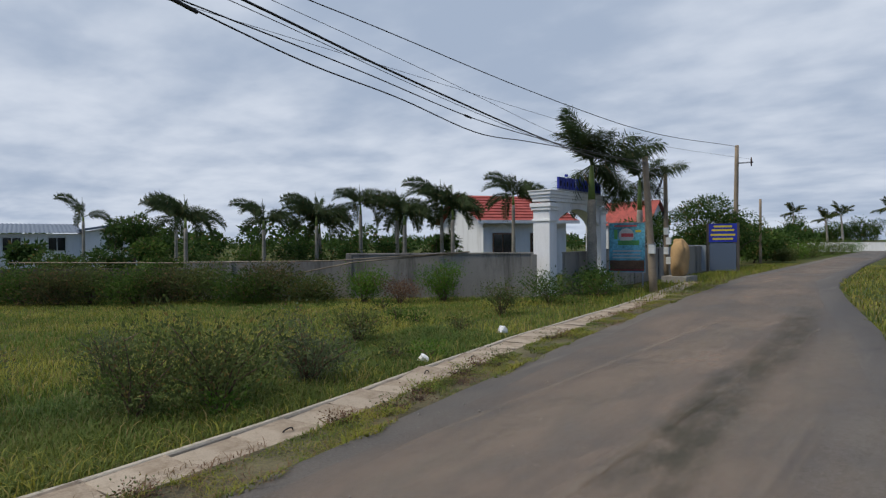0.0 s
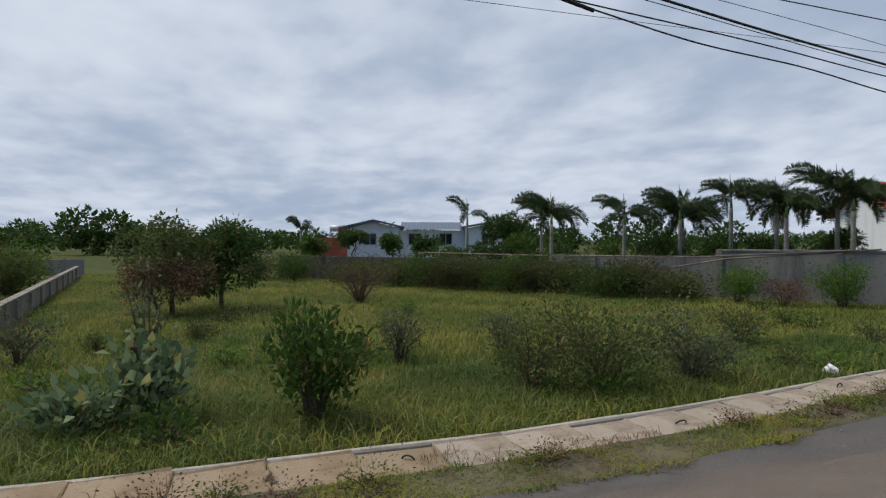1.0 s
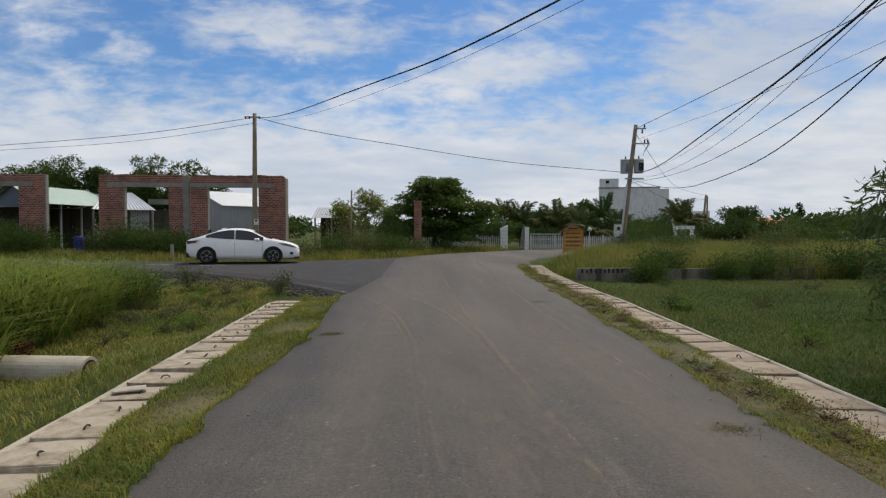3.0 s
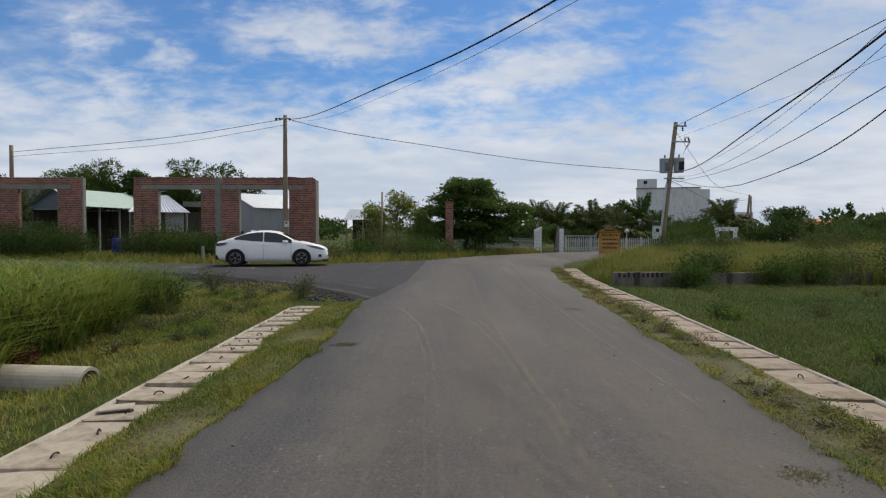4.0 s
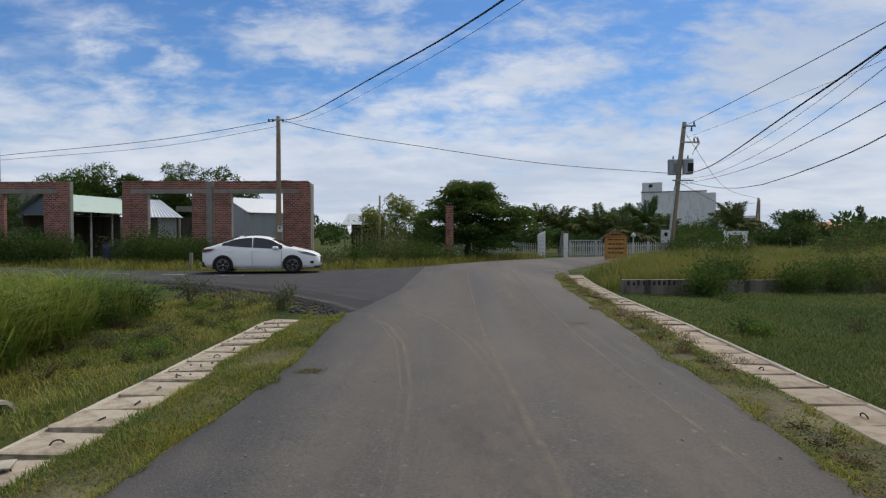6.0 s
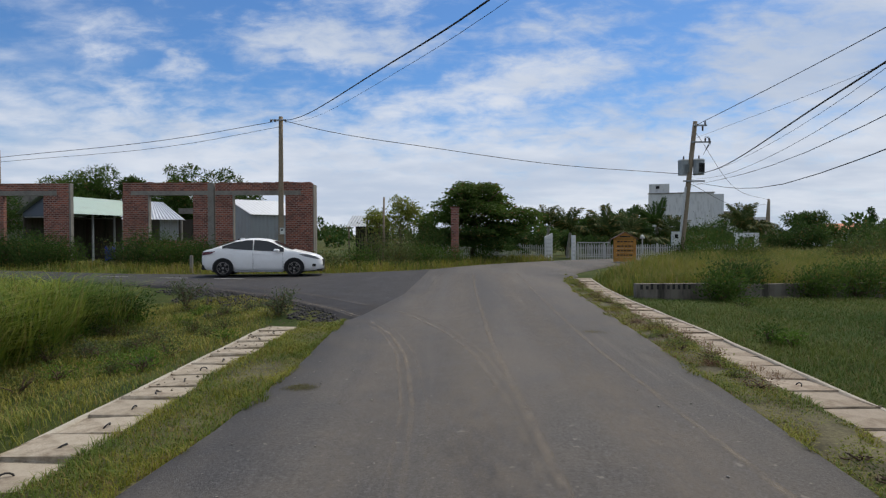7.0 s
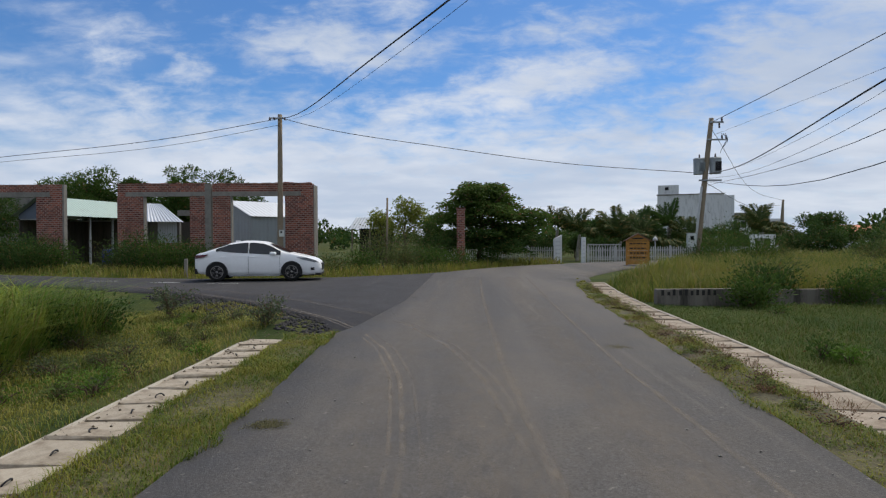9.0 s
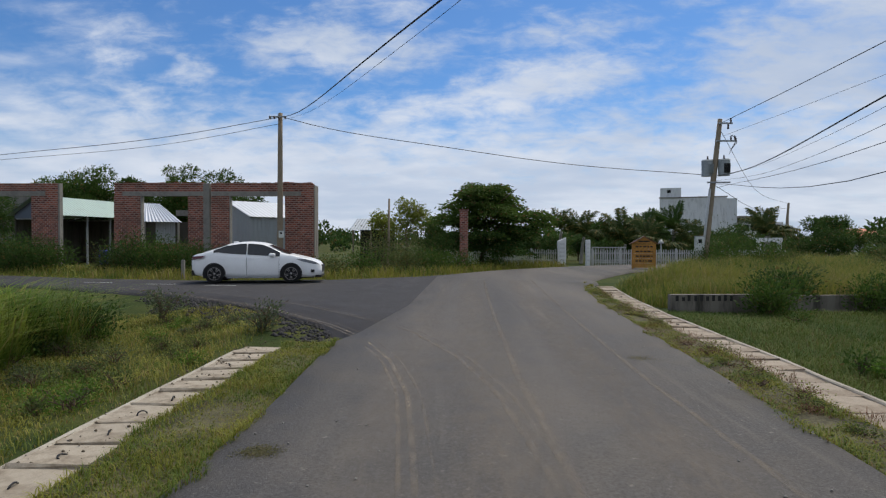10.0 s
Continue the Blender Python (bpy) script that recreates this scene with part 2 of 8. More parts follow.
def mat_brick(name):
    n = Nodes(name)
    sp = n.t.nodes.new("ShaderNodeSeparateXYZ")
    n.t.links.new(n.pos, sp.inputs[0])
    cb = n.t.nodes.new("ShaderNodeCombineXYZ")
    n.link(n.math("ADD", sp.outputs[0], n.math("MULTIPLY", sp.outputs[1], 1.0)), cb.inputs[0])
    n.link(sp.outputs[2], cb.inputs[1])
    br = n.t.nodes.new("ShaderNodeTexBrick")
    n.t.links.new(cb.outputs[0], br.inputs["Vector"])
    br.inputs["Scale"].default_value = 1.0
    br.inputs["Mortar Size"].default_value = 0.016
    br.inputs["Mortar Smooth"].default_value = 0.3
    br.inputs["Brick Width"].default_value = 0.215
    br.inputs["Row Height"].default_value = 0.095
    br.inputs["Color1"].default_value = (0.36, 0.115, 0.075, 1)
    br.inputs["Color2"].default_value = (0.115, 0.038, 0.034, 1)
    br.inputs["Mortar"].default_value = (0.36, 0.27, 0.23, 1)
    big = n.noise(1.1, 5, 0.65)
    c = n.mix(n.math("MULTIPLY", n.ramp(big, 0.4, 0.7), 0.55), br.outputs[0], (0.12, 0.075, 0.06))
    c = n.mix(n.math("MULTIPLY", n.ramp(n.noise(7, 4), 0.6, 0.75), 0.4), c, (0.42, 0.22, 0.17))
    n.bump(n.math("SUBTRACT", 1.0, br.outputs[1]), 0.8, 0.02)
    return n.done(c, 0.92, 0, 0.15)


def mat_sheet(name, c, rust=0.2, pitch=0.18):
    n = Nodes(name)
    s = n.noise(3, 6, 0.7, (1, 1, 0.3))
    k = n.mix(n.math("MULTIPLY", n.ramp(s, 0.5, 0.75), rust), c, (0.16, 0.10, 0.07))
    return n.done(k, 0.5, 0.25, 0.5)


def mat_ground():
    n = Nodes("ground_turf")
    big, mid, fine_ = n.noise(0.22, 5, 0.6), n.noise(1.6, 6, 0.65), n.noise(14, 6, 0.75)
    c = n.mix(n.ramp(mid, 0.32, 0.68), (0.028, 0.045, 0.012), (0.065, 0.078, 0.02))
    c = n.mix(n.ramp(big, 0.45, 0.7), c, (0.10, 0.092, 0.028))
    c = n.mix(n.math("MULTIPLY", n.ramp(n.math("ADD", n.math("MULTIPLY", mid, 0.5), n.math("MULTIPLY", fine_, 0.5)), 0.55, 0.68), 0.6), c, (0.11, 0.08, 0.045))
    n.bump(fine_, 0.7, 0.04)
    return n.done(c, 0.95, 0, 0.1)


M_GROUND = mat_ground()
M_SOIL = mat_plain("bare_soil", (0.12, 0.095, 0.065), 0.95, 0, 0.35, 5, 0.6)
M_ROAD = mat_asphalt("worn_asphalt", (0.070, 0.067, 0.066), (0.140, 0.124, 0.107), 0.85)
M_ROAD_NEW = mat_asphalt("dark_asphalt", (0.034, 0.033, 0.036), (0.066, 0.061, 0.058), 0.4)
M_SLAB = mat_concrete("drain_concrete", (0.395, 0.345, 0.272), (0.15, 0.112, 0.075), 0.9, 1.3)
M_SLAB_FIELD = mat_concrete("weathered_drain_concrete", (0.365, 0.31, 0.245), (0.16, 0.115, 0.075), 0.95, 0.9)
M_SLAB_BROWN = mat_concrete("soil_stained_drain_concrete", (0.29, 0.225, 0.15), (0.17, 0.115, 0.065), 0.95, 0.5)
M_LIP = mat_concrete("kerb_lip_concrete", (0.44, 0.40, 0.33), (0.17, 0.14, 0.10), 0.6, 1.0)
M_CONC = mat_concrete("grey_concrete", (0.27, 0.255, 0.23), (0.08, 0.075, 0.065), 0.6, 0.8)
M_POLE = mat_concrete("pole_concrete", (0.29, 0.235, 0.17), (0.14, 0.10, 0.065), 0.6, 0.9)
M_WALLC = mat_streaked("cement_wall", (0.25, 0.235, 0.21), (0.07, 0.065, 0.055), 0.75)
M_DARKWALL = mat_streaked("mossy_dark_wall", (0.085, 0.076, 0.066), (0.026, 0.027, 0.02), 0.85)
M_WHITE = mat_streaked("white_painted_render", (0.74, 0.75, 0.76), (0.33, 0.34, 0.34), 0.3)
M_WHITEHOUSE = mat_streaked("pale_house_render", (0.62, 0.64, 0.66), (0.3, 0.3, 0.3), 0.35)
M_GREYBLD = mat_streaked("weathered_grey_render", (0.64, 0.65, 0.66), (0.24, 0.25, 0.26), 0.6)
M_HALL = mat_streaked("pale_unpainted_render", (0.56, 0.53, 0.49), (0.3, 0.27, 0.24), 0.4)
M_PLOT = mat_streaked("grimy_plot_wall", (0.19, 0.17, 0.145), (0.035, 0.031, 0.026), 0.95)
M_PLOTCAP = mat_streaked("grimy_cement_coping", (0.24, 0.215, 0.18), (0.07, 0.06, 0.045), 0.8)
M_BRICK = mat_brick("red_brick")
M_REDROOF = mat_plain("red_roof_tile", (0.30, 0.055, 0.042), 0.7, 0, 0.25, 5, 0.4)
M_ORANGEROOF = mat_plain("orange_roof_tile", (0.50, 0.16, 0.07), 0.7, 0, 0.2, 5, 0.4)
M_GREENROOF = mat_sheet("pale_green_roof_sheet", (0.30, 0.40, 0.37), 0.35)
M_ZINC = mat_sheet("zinc_roof_sheet", (0.55, 0.58, 0.62), 0.15)
M_ZINCWALL = mat_sheet("grey_wall_sheet", (0.30, 0.33, 0.35), 0.3)
M_BLUEROOF = mat_sheet("slate_blue_roof_sheet", (0.09, 0.12, 0.17), 0.1)
M_DARK = mat_plain("dark_void", (0.012, 0.012, 0.013), 0.9, 0, 0.2, 3, 0.0)
M_GLASSDARK = mat_plain("dark_window_glass", (0.012, 0.014, 0.017), 0.08, 0, 0.1, 3, 0.0, 0.6)
M_CARPAINT = mat_plain("white_car_paint", (0.85, 0.85, 0.85), 0.22, 0, 0.03, 2, 0.0, 0.5)
M_RUBBER = mat_plain("black_rubber", (0.014, 0.014, 0.014), 0.85, 0, 0.3, 8, 0.2)
M_BLACKTRIM = mat_plain("black_plastic", (0.016, 0.016, 0.017), 0.5, 0, 0.2, 8, 0.1)
M_RIM = mat_plain("alloy_rim", (0.30, 0.28, 0.27), 0.3, 0.9, 0.15, 8, 0.0)
M_LAMP = mat_plain("headlight_glass", (0.22, 0.23, 0.25), 0.1, 0.3, 0.1, 8, 0.0)
M_REDLAMP = mat_plain("dark_red_lamp", (0.08, 0.012, 0.02), 0.15, 0, 0.1, 8, 0.0)
M_CABLE = mat_plain("black_cable", (0.012, 0.012, 0.014), 0.6, 0, 0.2, 8, 0.0)
M_BOX = mat_plain("pale_grey_meter_box", (0.58, 0.60, 0.58), 0.5, 0, 0.12, 6, 0.1)
M_STEEL = mat_plain("galvanised_steel", (0.32, 0.34, 0.36), 0.5, 0.6, 0.2, 8, 0.1)
M_TRAFO = mat_plain("grey_transformer_paint", (0.30, 0.33, 0.34), 0.5, 0.1, 0.2, 5, 0.1)
M_CERAMIC = mat_plain("brown_insulator", (0.06, 0.035, 0.028), 0.3, 0, 0.2, 8, 0.0)
M_WHITEPAINT = mat_plain("white_fence_paint", (0.44, 0.45, 0.44), 0.6, 0, 0.15, 5, 0.1)
M_ORANGEWOOD = mat_plain("orange_stained_wood", (0.42, 0.20, 0.04), 0.65, 0, 0.25, 6, 0.3)
M_BLACKPAINT = mat_plain("black_lettering", (0.02, 0.018, 0.016), 0.7, 0, 0.2, 6, 0.0)
M_BLUE = mat_plain("blue_sign_face", (0.015, 0.03, 0.30), 0.5, 0, 0.2, 6, 0.0)
M_TAGBLUE = mat_plain("blue_plate", (0.05, 0.16, 0.62), 0.5, 0, 0.15, 6, 0.0)
M_YELLOW = mat_plain("yellow_sign_paint", (0.55, 0.45, 0.04), 0.6, 0, 0.15, 6, 0.0)
M_CYAN = mat_plain("turquoise_print", (0.14, 0.44, 0.55), 0.5, 0, 0.5, 3, 0.0)
M_PRINTGREEN = mat_plain("green_print", (0.10, 0.34, 0.10), 0.5, 0, 0.3, 5, 0.0)
M_PRINTRED = mat_plain("red_print", (0.48, 0.07, 0.08), 0.5, 0, 0.3, 5, 0.0)
M_PRINTBROWN = mat_plain("brown_print", (0.16, 0.08, 0.04), 0.5, 0, 0.5, 4, 0.0)
M_STONE = mat_concrete("ochre_boulder", (0.38, 0.25, 0.12), (0.2, 0.13, 0.07), 0.5, 0.8)
M_BARK = mat_plain("grey_brown_bark", (0.11, 0.085, 0.06), 0.95, 0, 0.4, 9, 0.7)
M_PALMTRUNK = mat_plain("pale_palm_trunk", (0.27, 0.25, 0.21), 0.9, 0, 0.3, 6, 0.5)
M_CROWNSHAFT = mat_plain("green_crownshaft", (0.13, 0.19, 0.04), 0.5, 0, 0.2, 5, 0.1)
M_TWIG = mat_plain("dry_twig", (0.10, 0.065, 0.045), 0.95, 0, 0.3, 9, 0.4)
M_LITTER = mat_plain("white_plastic_litter", (0.75, 0.75, 0.76), 0.5, 0, 0.1, 9, 0.2)
M_CARD = mat_plain("brown_cardboard", (0.30, 0.22, 0.14), 0.9, 0, 0.25, 9, 0.2)
M_WOODGREY = mat_plain("weathered_bamboo", (0.22, 0.18, 0.13), 0.9, 0, 0.3, 7, 0.4)
M_BRICKRED = mat_plain("rust_red_steel", (0.36, 0.10, 0.06), 0.8, 0, 0.2, 5, 0.2)

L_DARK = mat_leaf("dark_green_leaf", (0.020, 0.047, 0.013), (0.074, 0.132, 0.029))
L_MID = mat_leaf("mid_green_leaf", (0.027, 0.062, 0.013), (0.094, 0.156, 0.030))
L_OLIVE = mat_leaf("olive_leaf", (0.046, 0.070, 0.022), (0.133, 0.164, 0.054), dryness=0.1)
L_GREY = mat_leaf("grey_green_leaf", (0.055, 0.077, 0.039), (0.149, 0.180, 0.094), (0.14, 0.10, 0.06), 0.12)
L_PALE = mat_leaf("pale_broad_leaf", (0.088, 0.138, 0.062), (0.250, 0.325, 0.175), (0.3, 0.28, 0.1), 0.08)
L_WILLOW = mat_leaf("narrow_willow_leaf", (0.034, 0.062, 0.021), (0.155, 0.200, 0.080), (0.12, 0.10, 0.05), 0.04)
L_FRESH = mat_leaf("fresh_green_leaf", (0.050, 0.112, 0.015), (0.138, 0.237, 0.037))
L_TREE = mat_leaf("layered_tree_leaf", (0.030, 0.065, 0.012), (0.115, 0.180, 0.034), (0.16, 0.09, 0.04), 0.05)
L_SCRUB = mat_leaf("brownish_scrub_leaf", (0.045, 0.055, 0.022), (0.125, 0.135, 0.055), (0.15, 0.10, 0.05), 0.2)
L_YELLOW = mat_leaf("yellow_green_leaf", (0.112, 0.150, 0.025), (0.275, 0.300, 0.062))
L_PALM = mat_leaf("palm_leaflet", (0.022, 0.044, 0.018), (0.075, 0.106, 0.043), (0.14, 0.11, 0.05), 0.06, 0.25)
L_COCO = mat_leaf("coconut_leaflet", (0.020, 0.040, 0.010), (0.082, 0.110, 0.028), (0.20, 0.15, 0.05), 0.12, 0.15)
L_DRY = mat_leaf("dead_brown_leaf", (0.085, 0.045, 0.030), (0.225, 0.130, 0.085), (0.22, 0.16, 0.09), 0.2)
L_RED = mat_leaf("dark_red_leaf", (0.050, 0.010, 0.010), (0.125, 0.025, 0.025), dryness=0.02)
G_FIELD = mat_grass("field_grass", (0.085, 0.145, 0.022), (0.305, 0.290, 0.050), (0.30, 0.225, 0.09), 0.52, 0.28)
G_BANK = mat_grass("bank_grass", (0.085, 0.130, 0.022), (0.255, 0.245, 0.045), (0.26, 0.19, 0.08), 0.45, 0.6)
G_LAWN = mat_grass("lush_grass", (0.062, 0.112, 0.022), (0.130, 0.165, 0.034), (0.17, 0.15, 0.06), 0.52, 0.25)
G_TALL = mat_grass("tall_reed_grass", (0.105, 0.190, 0.028), (0.290, 0.335, 0.060), (0.30, 0.27, 0.09), 0.50, 0.6, 0.4)
G_VERGE = mat_grass("verge_grass", (0.088, 0.135, 0.018), (0.250, 0.245, 0.030), (0.21, 0.15, 0.06), 0.50, 0.9)
G_DRY = mat_grass("dead_verge_weed", (0.13, 0.10, 0.05), (0.17, 0.10, 0.06), (0.20, 0.11, 0.08), 0.45, 0.8)
G_MOSS = mat_grass("road_moss", (0.085, 0.082, 0.03), (0.13, 0.115, 0.04), (0.13, 0.10, 0.06), 0.45, 2.0)
G_FAR = mat_grass("rank_yellow_grass", (0.070, 0.115, 0.020), (0.215, 0.215, 0.045), (0.28, 0.22, 0.09), 0.46, 0.3, 0.4)
M_VERGE = mat_plain("mossy_verge_soil", (0.095, 0.085, 0.042), 0.95, 0, 0.5, 5, 0.8)


def mat_dust(name, colour, scale=11):
    """Pale dust left by tyres, thin and broken, fading to its sides."""
    n = Nodes(name)
    at = n.t.nodes.new("ShaderNodeAttribute")
    at.attribute_name = "fade"
    f = n.math("MULTIPLY", n.ramp(n.noise(scale, 8, 0.75, (1.0, 0.35, 1.0)), 0.33, 0.68), at.outputs["Fac"])
    n.link(f, n.b.inputs["Alpha"])
    return n.done(colour, 0.95, 0, 0.1)


M_DUST = mat_dust("tyre_dust", (0.25, 0.215, 0.175))
M_DAMP = mat_dust("damp_mossy_asphalt", (0.055, 0.058, 0.045), 4)
M_FILM = mat_dust("brown_road_dust", (0.235, 0.185, 0.15), 0.9)

# ---------------------------------------------------------------- mesh helpers
def thing(name, place, label, category, group="", kind="", turn=0.0):
    ob = new(name)
    ob.matrix_world = pose(*place, 0, 0, turn)
    return tagged(ob, label, category, group, kind)


def mesh_from(name, verts, faces, mat, smooth=False):
    me = bpy.data.meshes.new(name)
    me.from_pydata([tuple(v) for v in verts], [], [tuple(f) for f in faces])
    me.materials.append(mat)
    if smooth:
        me.polygons.foreach_set("use_smooth", [True] * len(me.polygons))
    return me


def quads_mesh(name, verts, quads, mat):
    """A mesh from numpy arrays, for leaves and blades."""
    me = bpy.data.meshes.new(name)
    verts, quads = np.asarray(verts, np.float32), np.asarray(quads, np.int32)
    k = quads.shape[1]
    me.vertices.add(len(verts))
    me.vertices.foreach_set("co", verts.ravel())
    me.loops.add(quads.size)
    me.loops.foreach_set("vertex_index", quads.ravel())
    me.polygons.add(len(quads))
    me.polygons.foreach_set("loop_start", np.arange(0, quads.size, k, dtype=np.int32))
    me.materials.append(mat)
    me.update(calc_edges=True)
    return me


def child(name, me, parent, label="", m=None):
    ob = new(name, me)
    ob.parent = parent
    if m is not None:
        ob.matrix_local = m
    return tagged(ob, label) if label else ob


def part(name, bm, mat, parent, label="", smooth=False, m=None):
    me = bpy.data.meshes.new(name)
    bm.to_mesh(me)
    bm.free()
    me.materials.append(mat)
    if smooth:
        me.polygons.foreach_set("use_smooth", [True] * len(me.polygons))
    return child(name, me, parent, label, m)


def bm_box(x0, y0, z0, x1, y1, z1, bevel=0.0, bm=None):
    bm = bm or bmesh.new()
    g = bmesh.ops.create_cube(bm, size=1)["verts"]
    for v in g:
        v.co = Vector(((x0 + x1) / 2 + v.co.x * (x1 - x0), (y0 + y1) / 2 + v.co.y * (y1 - y0), (z0 + z1) / 2 + v.co.z * (z1 - z0)))
    if bevel:
        edges = list({e for v in g for e in v.link_edges})
        bmesh.ops.bevel(bm, geom=edges, offset=bevel, segments=2, affect="EDGES", profile=0.6)
    return bm


def tube(points, radii, sides=8, caps=True):
    """Vertices and faces of a tapered tube along points."""
    P = [Vector(p) for p in points]
    if isinstance(radii, (int, float)):
        radii = [radii] * len(P)
    verts, faces = [], []
    ref = Vector((0.13, 0.27, 0.95)).normalized()
    for i, p in enumerate(P):
        d = (P[min(i + 1, len(P) - 1)] - P[max(i - 1, 0)]).normalized()
        if abs(d.dot(ref)) > 0.97:
            ref = Vector((0.9, 0.3, 0.1)).normalized()
        a = d.cross(ref).normalized()
        b = d.cross(a)
        for k in range(sides):
            w = 2 * math.pi * k / sides
            verts.append(p + (math.cos(w) * a + math.sin(w) * b) * float(radii[i]))
    for i in range(len(P) - 1):
        for k in range(sides):
            q = (k + 1) % sides
            faces.append((i * sides + k, i * sides + q, (i + 1) * sides + q, (i + 1) * sides + k))
    if caps:
        faces.append(tuple(range(sides))[::-1])
        faces.append(tuple((len(P) - 1) * sides + k for k in range(sides)))
    return verts, faces


def join(*geo):
    V, Fc = [], []
    for v, f in geo:
        o = len(V)
        V += list(v)
        Fc += [tuple(i + o for i in q) for q in f]
    return V, Fc


def tube_part(name, points, radii, mat, parent, label="", sides=8, m=None):
    return child(name, mesh_from(name, *tube(points, radii, sides), mat, True), parent, label, m)


def smooth01(a, b, x):
    t = np.clip((np.asarray(x, float) - a) / (b - a), 0, 1)
    return t * t * (3 - 2 * t)


def wob(x, y, f=1.0, s=0.0):
    """Cheap smooth noise in -1..1."""
    return (np.sin(x * 1.31 * f + 1.7 + s) * np.cos(y * 1.17 * f + 0.6 - s) + np.sin((x * 0.73 + y * 1.9) * f + 2.1 * s + 0.4)
            + 0.6 * np.sin((2.7 * x - 2.1 * y) * f + s)) / 2.6


# ---------------------------------------------------------------- plan lines (metres)
KERB_OUT = ((-60, 9.5), (-25, 8.1), (-14.7, 6.5), (-8.5, 5.82), (-5.1, 5.25), (-3.3, 4.92), (-1.2, 4.71), (0.6, 4.66), (3, 4.65),
            (5, 4.8), (8, 5.05), (11, 5.22), (13.5, 5.4), (18.5, 5.58), (22, 5.85), (26, 6.35))
ROAD_R = ((-120, 9), (-47, 7.2), (-27, 6.7), (-13.3, 5.23), (-8.1, 4.56), (-4.7, 4.03), (-3, 3.75), (-1.5, 3.55), (2, 3.43), (4, 3.5),
          (6, 3.58), (9.4, 3.86), (12.6, 4.08), (14.7, 4.22), (17.4, 4.38), (20.8, 4.64), (24, 5.05), (26.5, 5.5), (28, 6.1))
ROAD_L = ((-120, 5), (-43, 3.7), (-25.7, 3.1), (-18.5, 2.0), (-12.2, 0.86), (-5, -0.3), (2, -0.9), (6.2, -0.96), (8.4, -0.75),
          (10.9, -0.7), (14.3, -0.84), (15, -0.62), (19.3, -0.12), (29.9, 0.14))
NEAR = ((-60, 38), (-30, 31), (-18, 26.6), (-11, 23.6), (-6.9, 21.6), (-4.35, 19.9), (-1.62, 16.6), (-0.85, 15.0), (-0.2, 14.5))
FAR = ((-60, 43), (-30, 35), (-18, 30.2), (-12.7, 28.3), (-8.3, 27.6), (-3.5, 28.4), (-0.4, 30.6), (1.6, 33.3), (3.7, 36.1), (7.2, 39.6))


def along(table, v):
    a = np.array(table)
    return np.interp(v, a[:, 0], a[:, 1])


def kerb_out(y):
    return along(KERB_OUT, y)


def road_r(y):
    return along(ROAD_R, y)


def road_l(y):
    return along(ROAD_L, y)


def gz(x, y):
    """Height of the ground."""
    x, y = np.asarray(x, float), np.asarray(y, float)
    strip_r = smooth01(-1.5, -0.75, x - kerb_out(np.clip(y, -60, 26))) * smooth01(28.5, 26.5, y)
    strip_l = smooth01(-0.55, -1.15, x) * smooth01(-4.2, -2.9, x) * smooth01(15.9, 14.9, y)
    z = -0.09 - 0.08 * np.maximum(strip_r, strip_l) + 0.0 * x * y
    right = smooth01(0.0, 2.5, x - kerb_out(np.clip(y, -60, 26)))
    z = z - 0.03 * right - 0.035 * right * wob(x, y, 0.8)
    depth = smooth01(0.1, 1.8, -2.25 - x) * smooth01(0.2, 3.0, along(NEAR, np.clip(x, -60, -0.2)) - y)
    z = z - 0.30 * depth - 0.05 * depth * wob(x, y, 1.1, 2.0)
    return z


def spaced(lo, fine_lo, fine_hi, hi, step, grow):
    mid = list(np.arange(fine_lo, fine_hi + step / 2, step))
    a, s = [fine_hi], step
    while a[-1] < hi:
        s *= grow
        a.append(a[-1] + s)
    b, s = [fine_lo], step
    while b[-1] > lo:
        s *= grow
        b.append(b[-1] - s)
    return np.array(b[:0:-1] + mid + a[1:])


def build_ground():
    xs, ys = spaced(-1800, -12, 26, 1800, 0.45, 1.22), spaced(-1800, -18, 42, 1800, 0.45, 1.22)
    X, Y = np.meshgrid(xs, ys)
    Z = gz(X, Y)
    n = len(xs)
    v = np.stack([X, Y, Z], -1).reshape(-1, 3)
    i = (np.arange(len(ys) - 1)[:, None] * n + np.arange(n - 1)[None]).ravel()
    me = quads_mesh("ground", v, np.stack([i, i + 1, i + n + 1, i + n], 1), M_GROUND)
    me.polygons.foreach_set("use_smooth", [True] * len(me.polygons))
    tagged(new("ground", me), "rough olive-green turf with bare patches", "ground", kind="structure")


def strip(name, left, right, mat, z, crown, label, cols=9, wear=0.05, skirt=0.09):
    """A road surface between two lines of equal length, with a crown and uneven edges."""
    V, Fc = [], []
    for i, (a, b) in enumerate(zip(left, right)):
        for k in range(cols + 1):
            u = k / cols
            e = wear * float(wob(i * 0.9, 3.0 if k == 0 else 9.0)) if k in (0, cols) else 0
            p = Vector((a[0], a[1], 0)).lerp(Vector((b[0], b[1], 0)), (u if k not in (1, cols - 1) else (0.012 if k == 1 else 0.988)) + (e / max(0.5, math.hypot(b[0] - a[0], b[1] - a[1]))))
            p.z = z + crown * (1 - (2 * u - 1) ** 2) - (skirt if k in (0, cols) else 0)
            V.append(p)
    w = cols + 1
    for i in range(len(left) - 1):
        for k in range(cols):
            Fc.append((i * w + k, i * w + k + 1, (i + 1) * w + k + 1, (i + 1) * w + k))
    return tagged(new(name, mesh_from(name, V, Fc, mat, True)), label, "road", kind="structure")


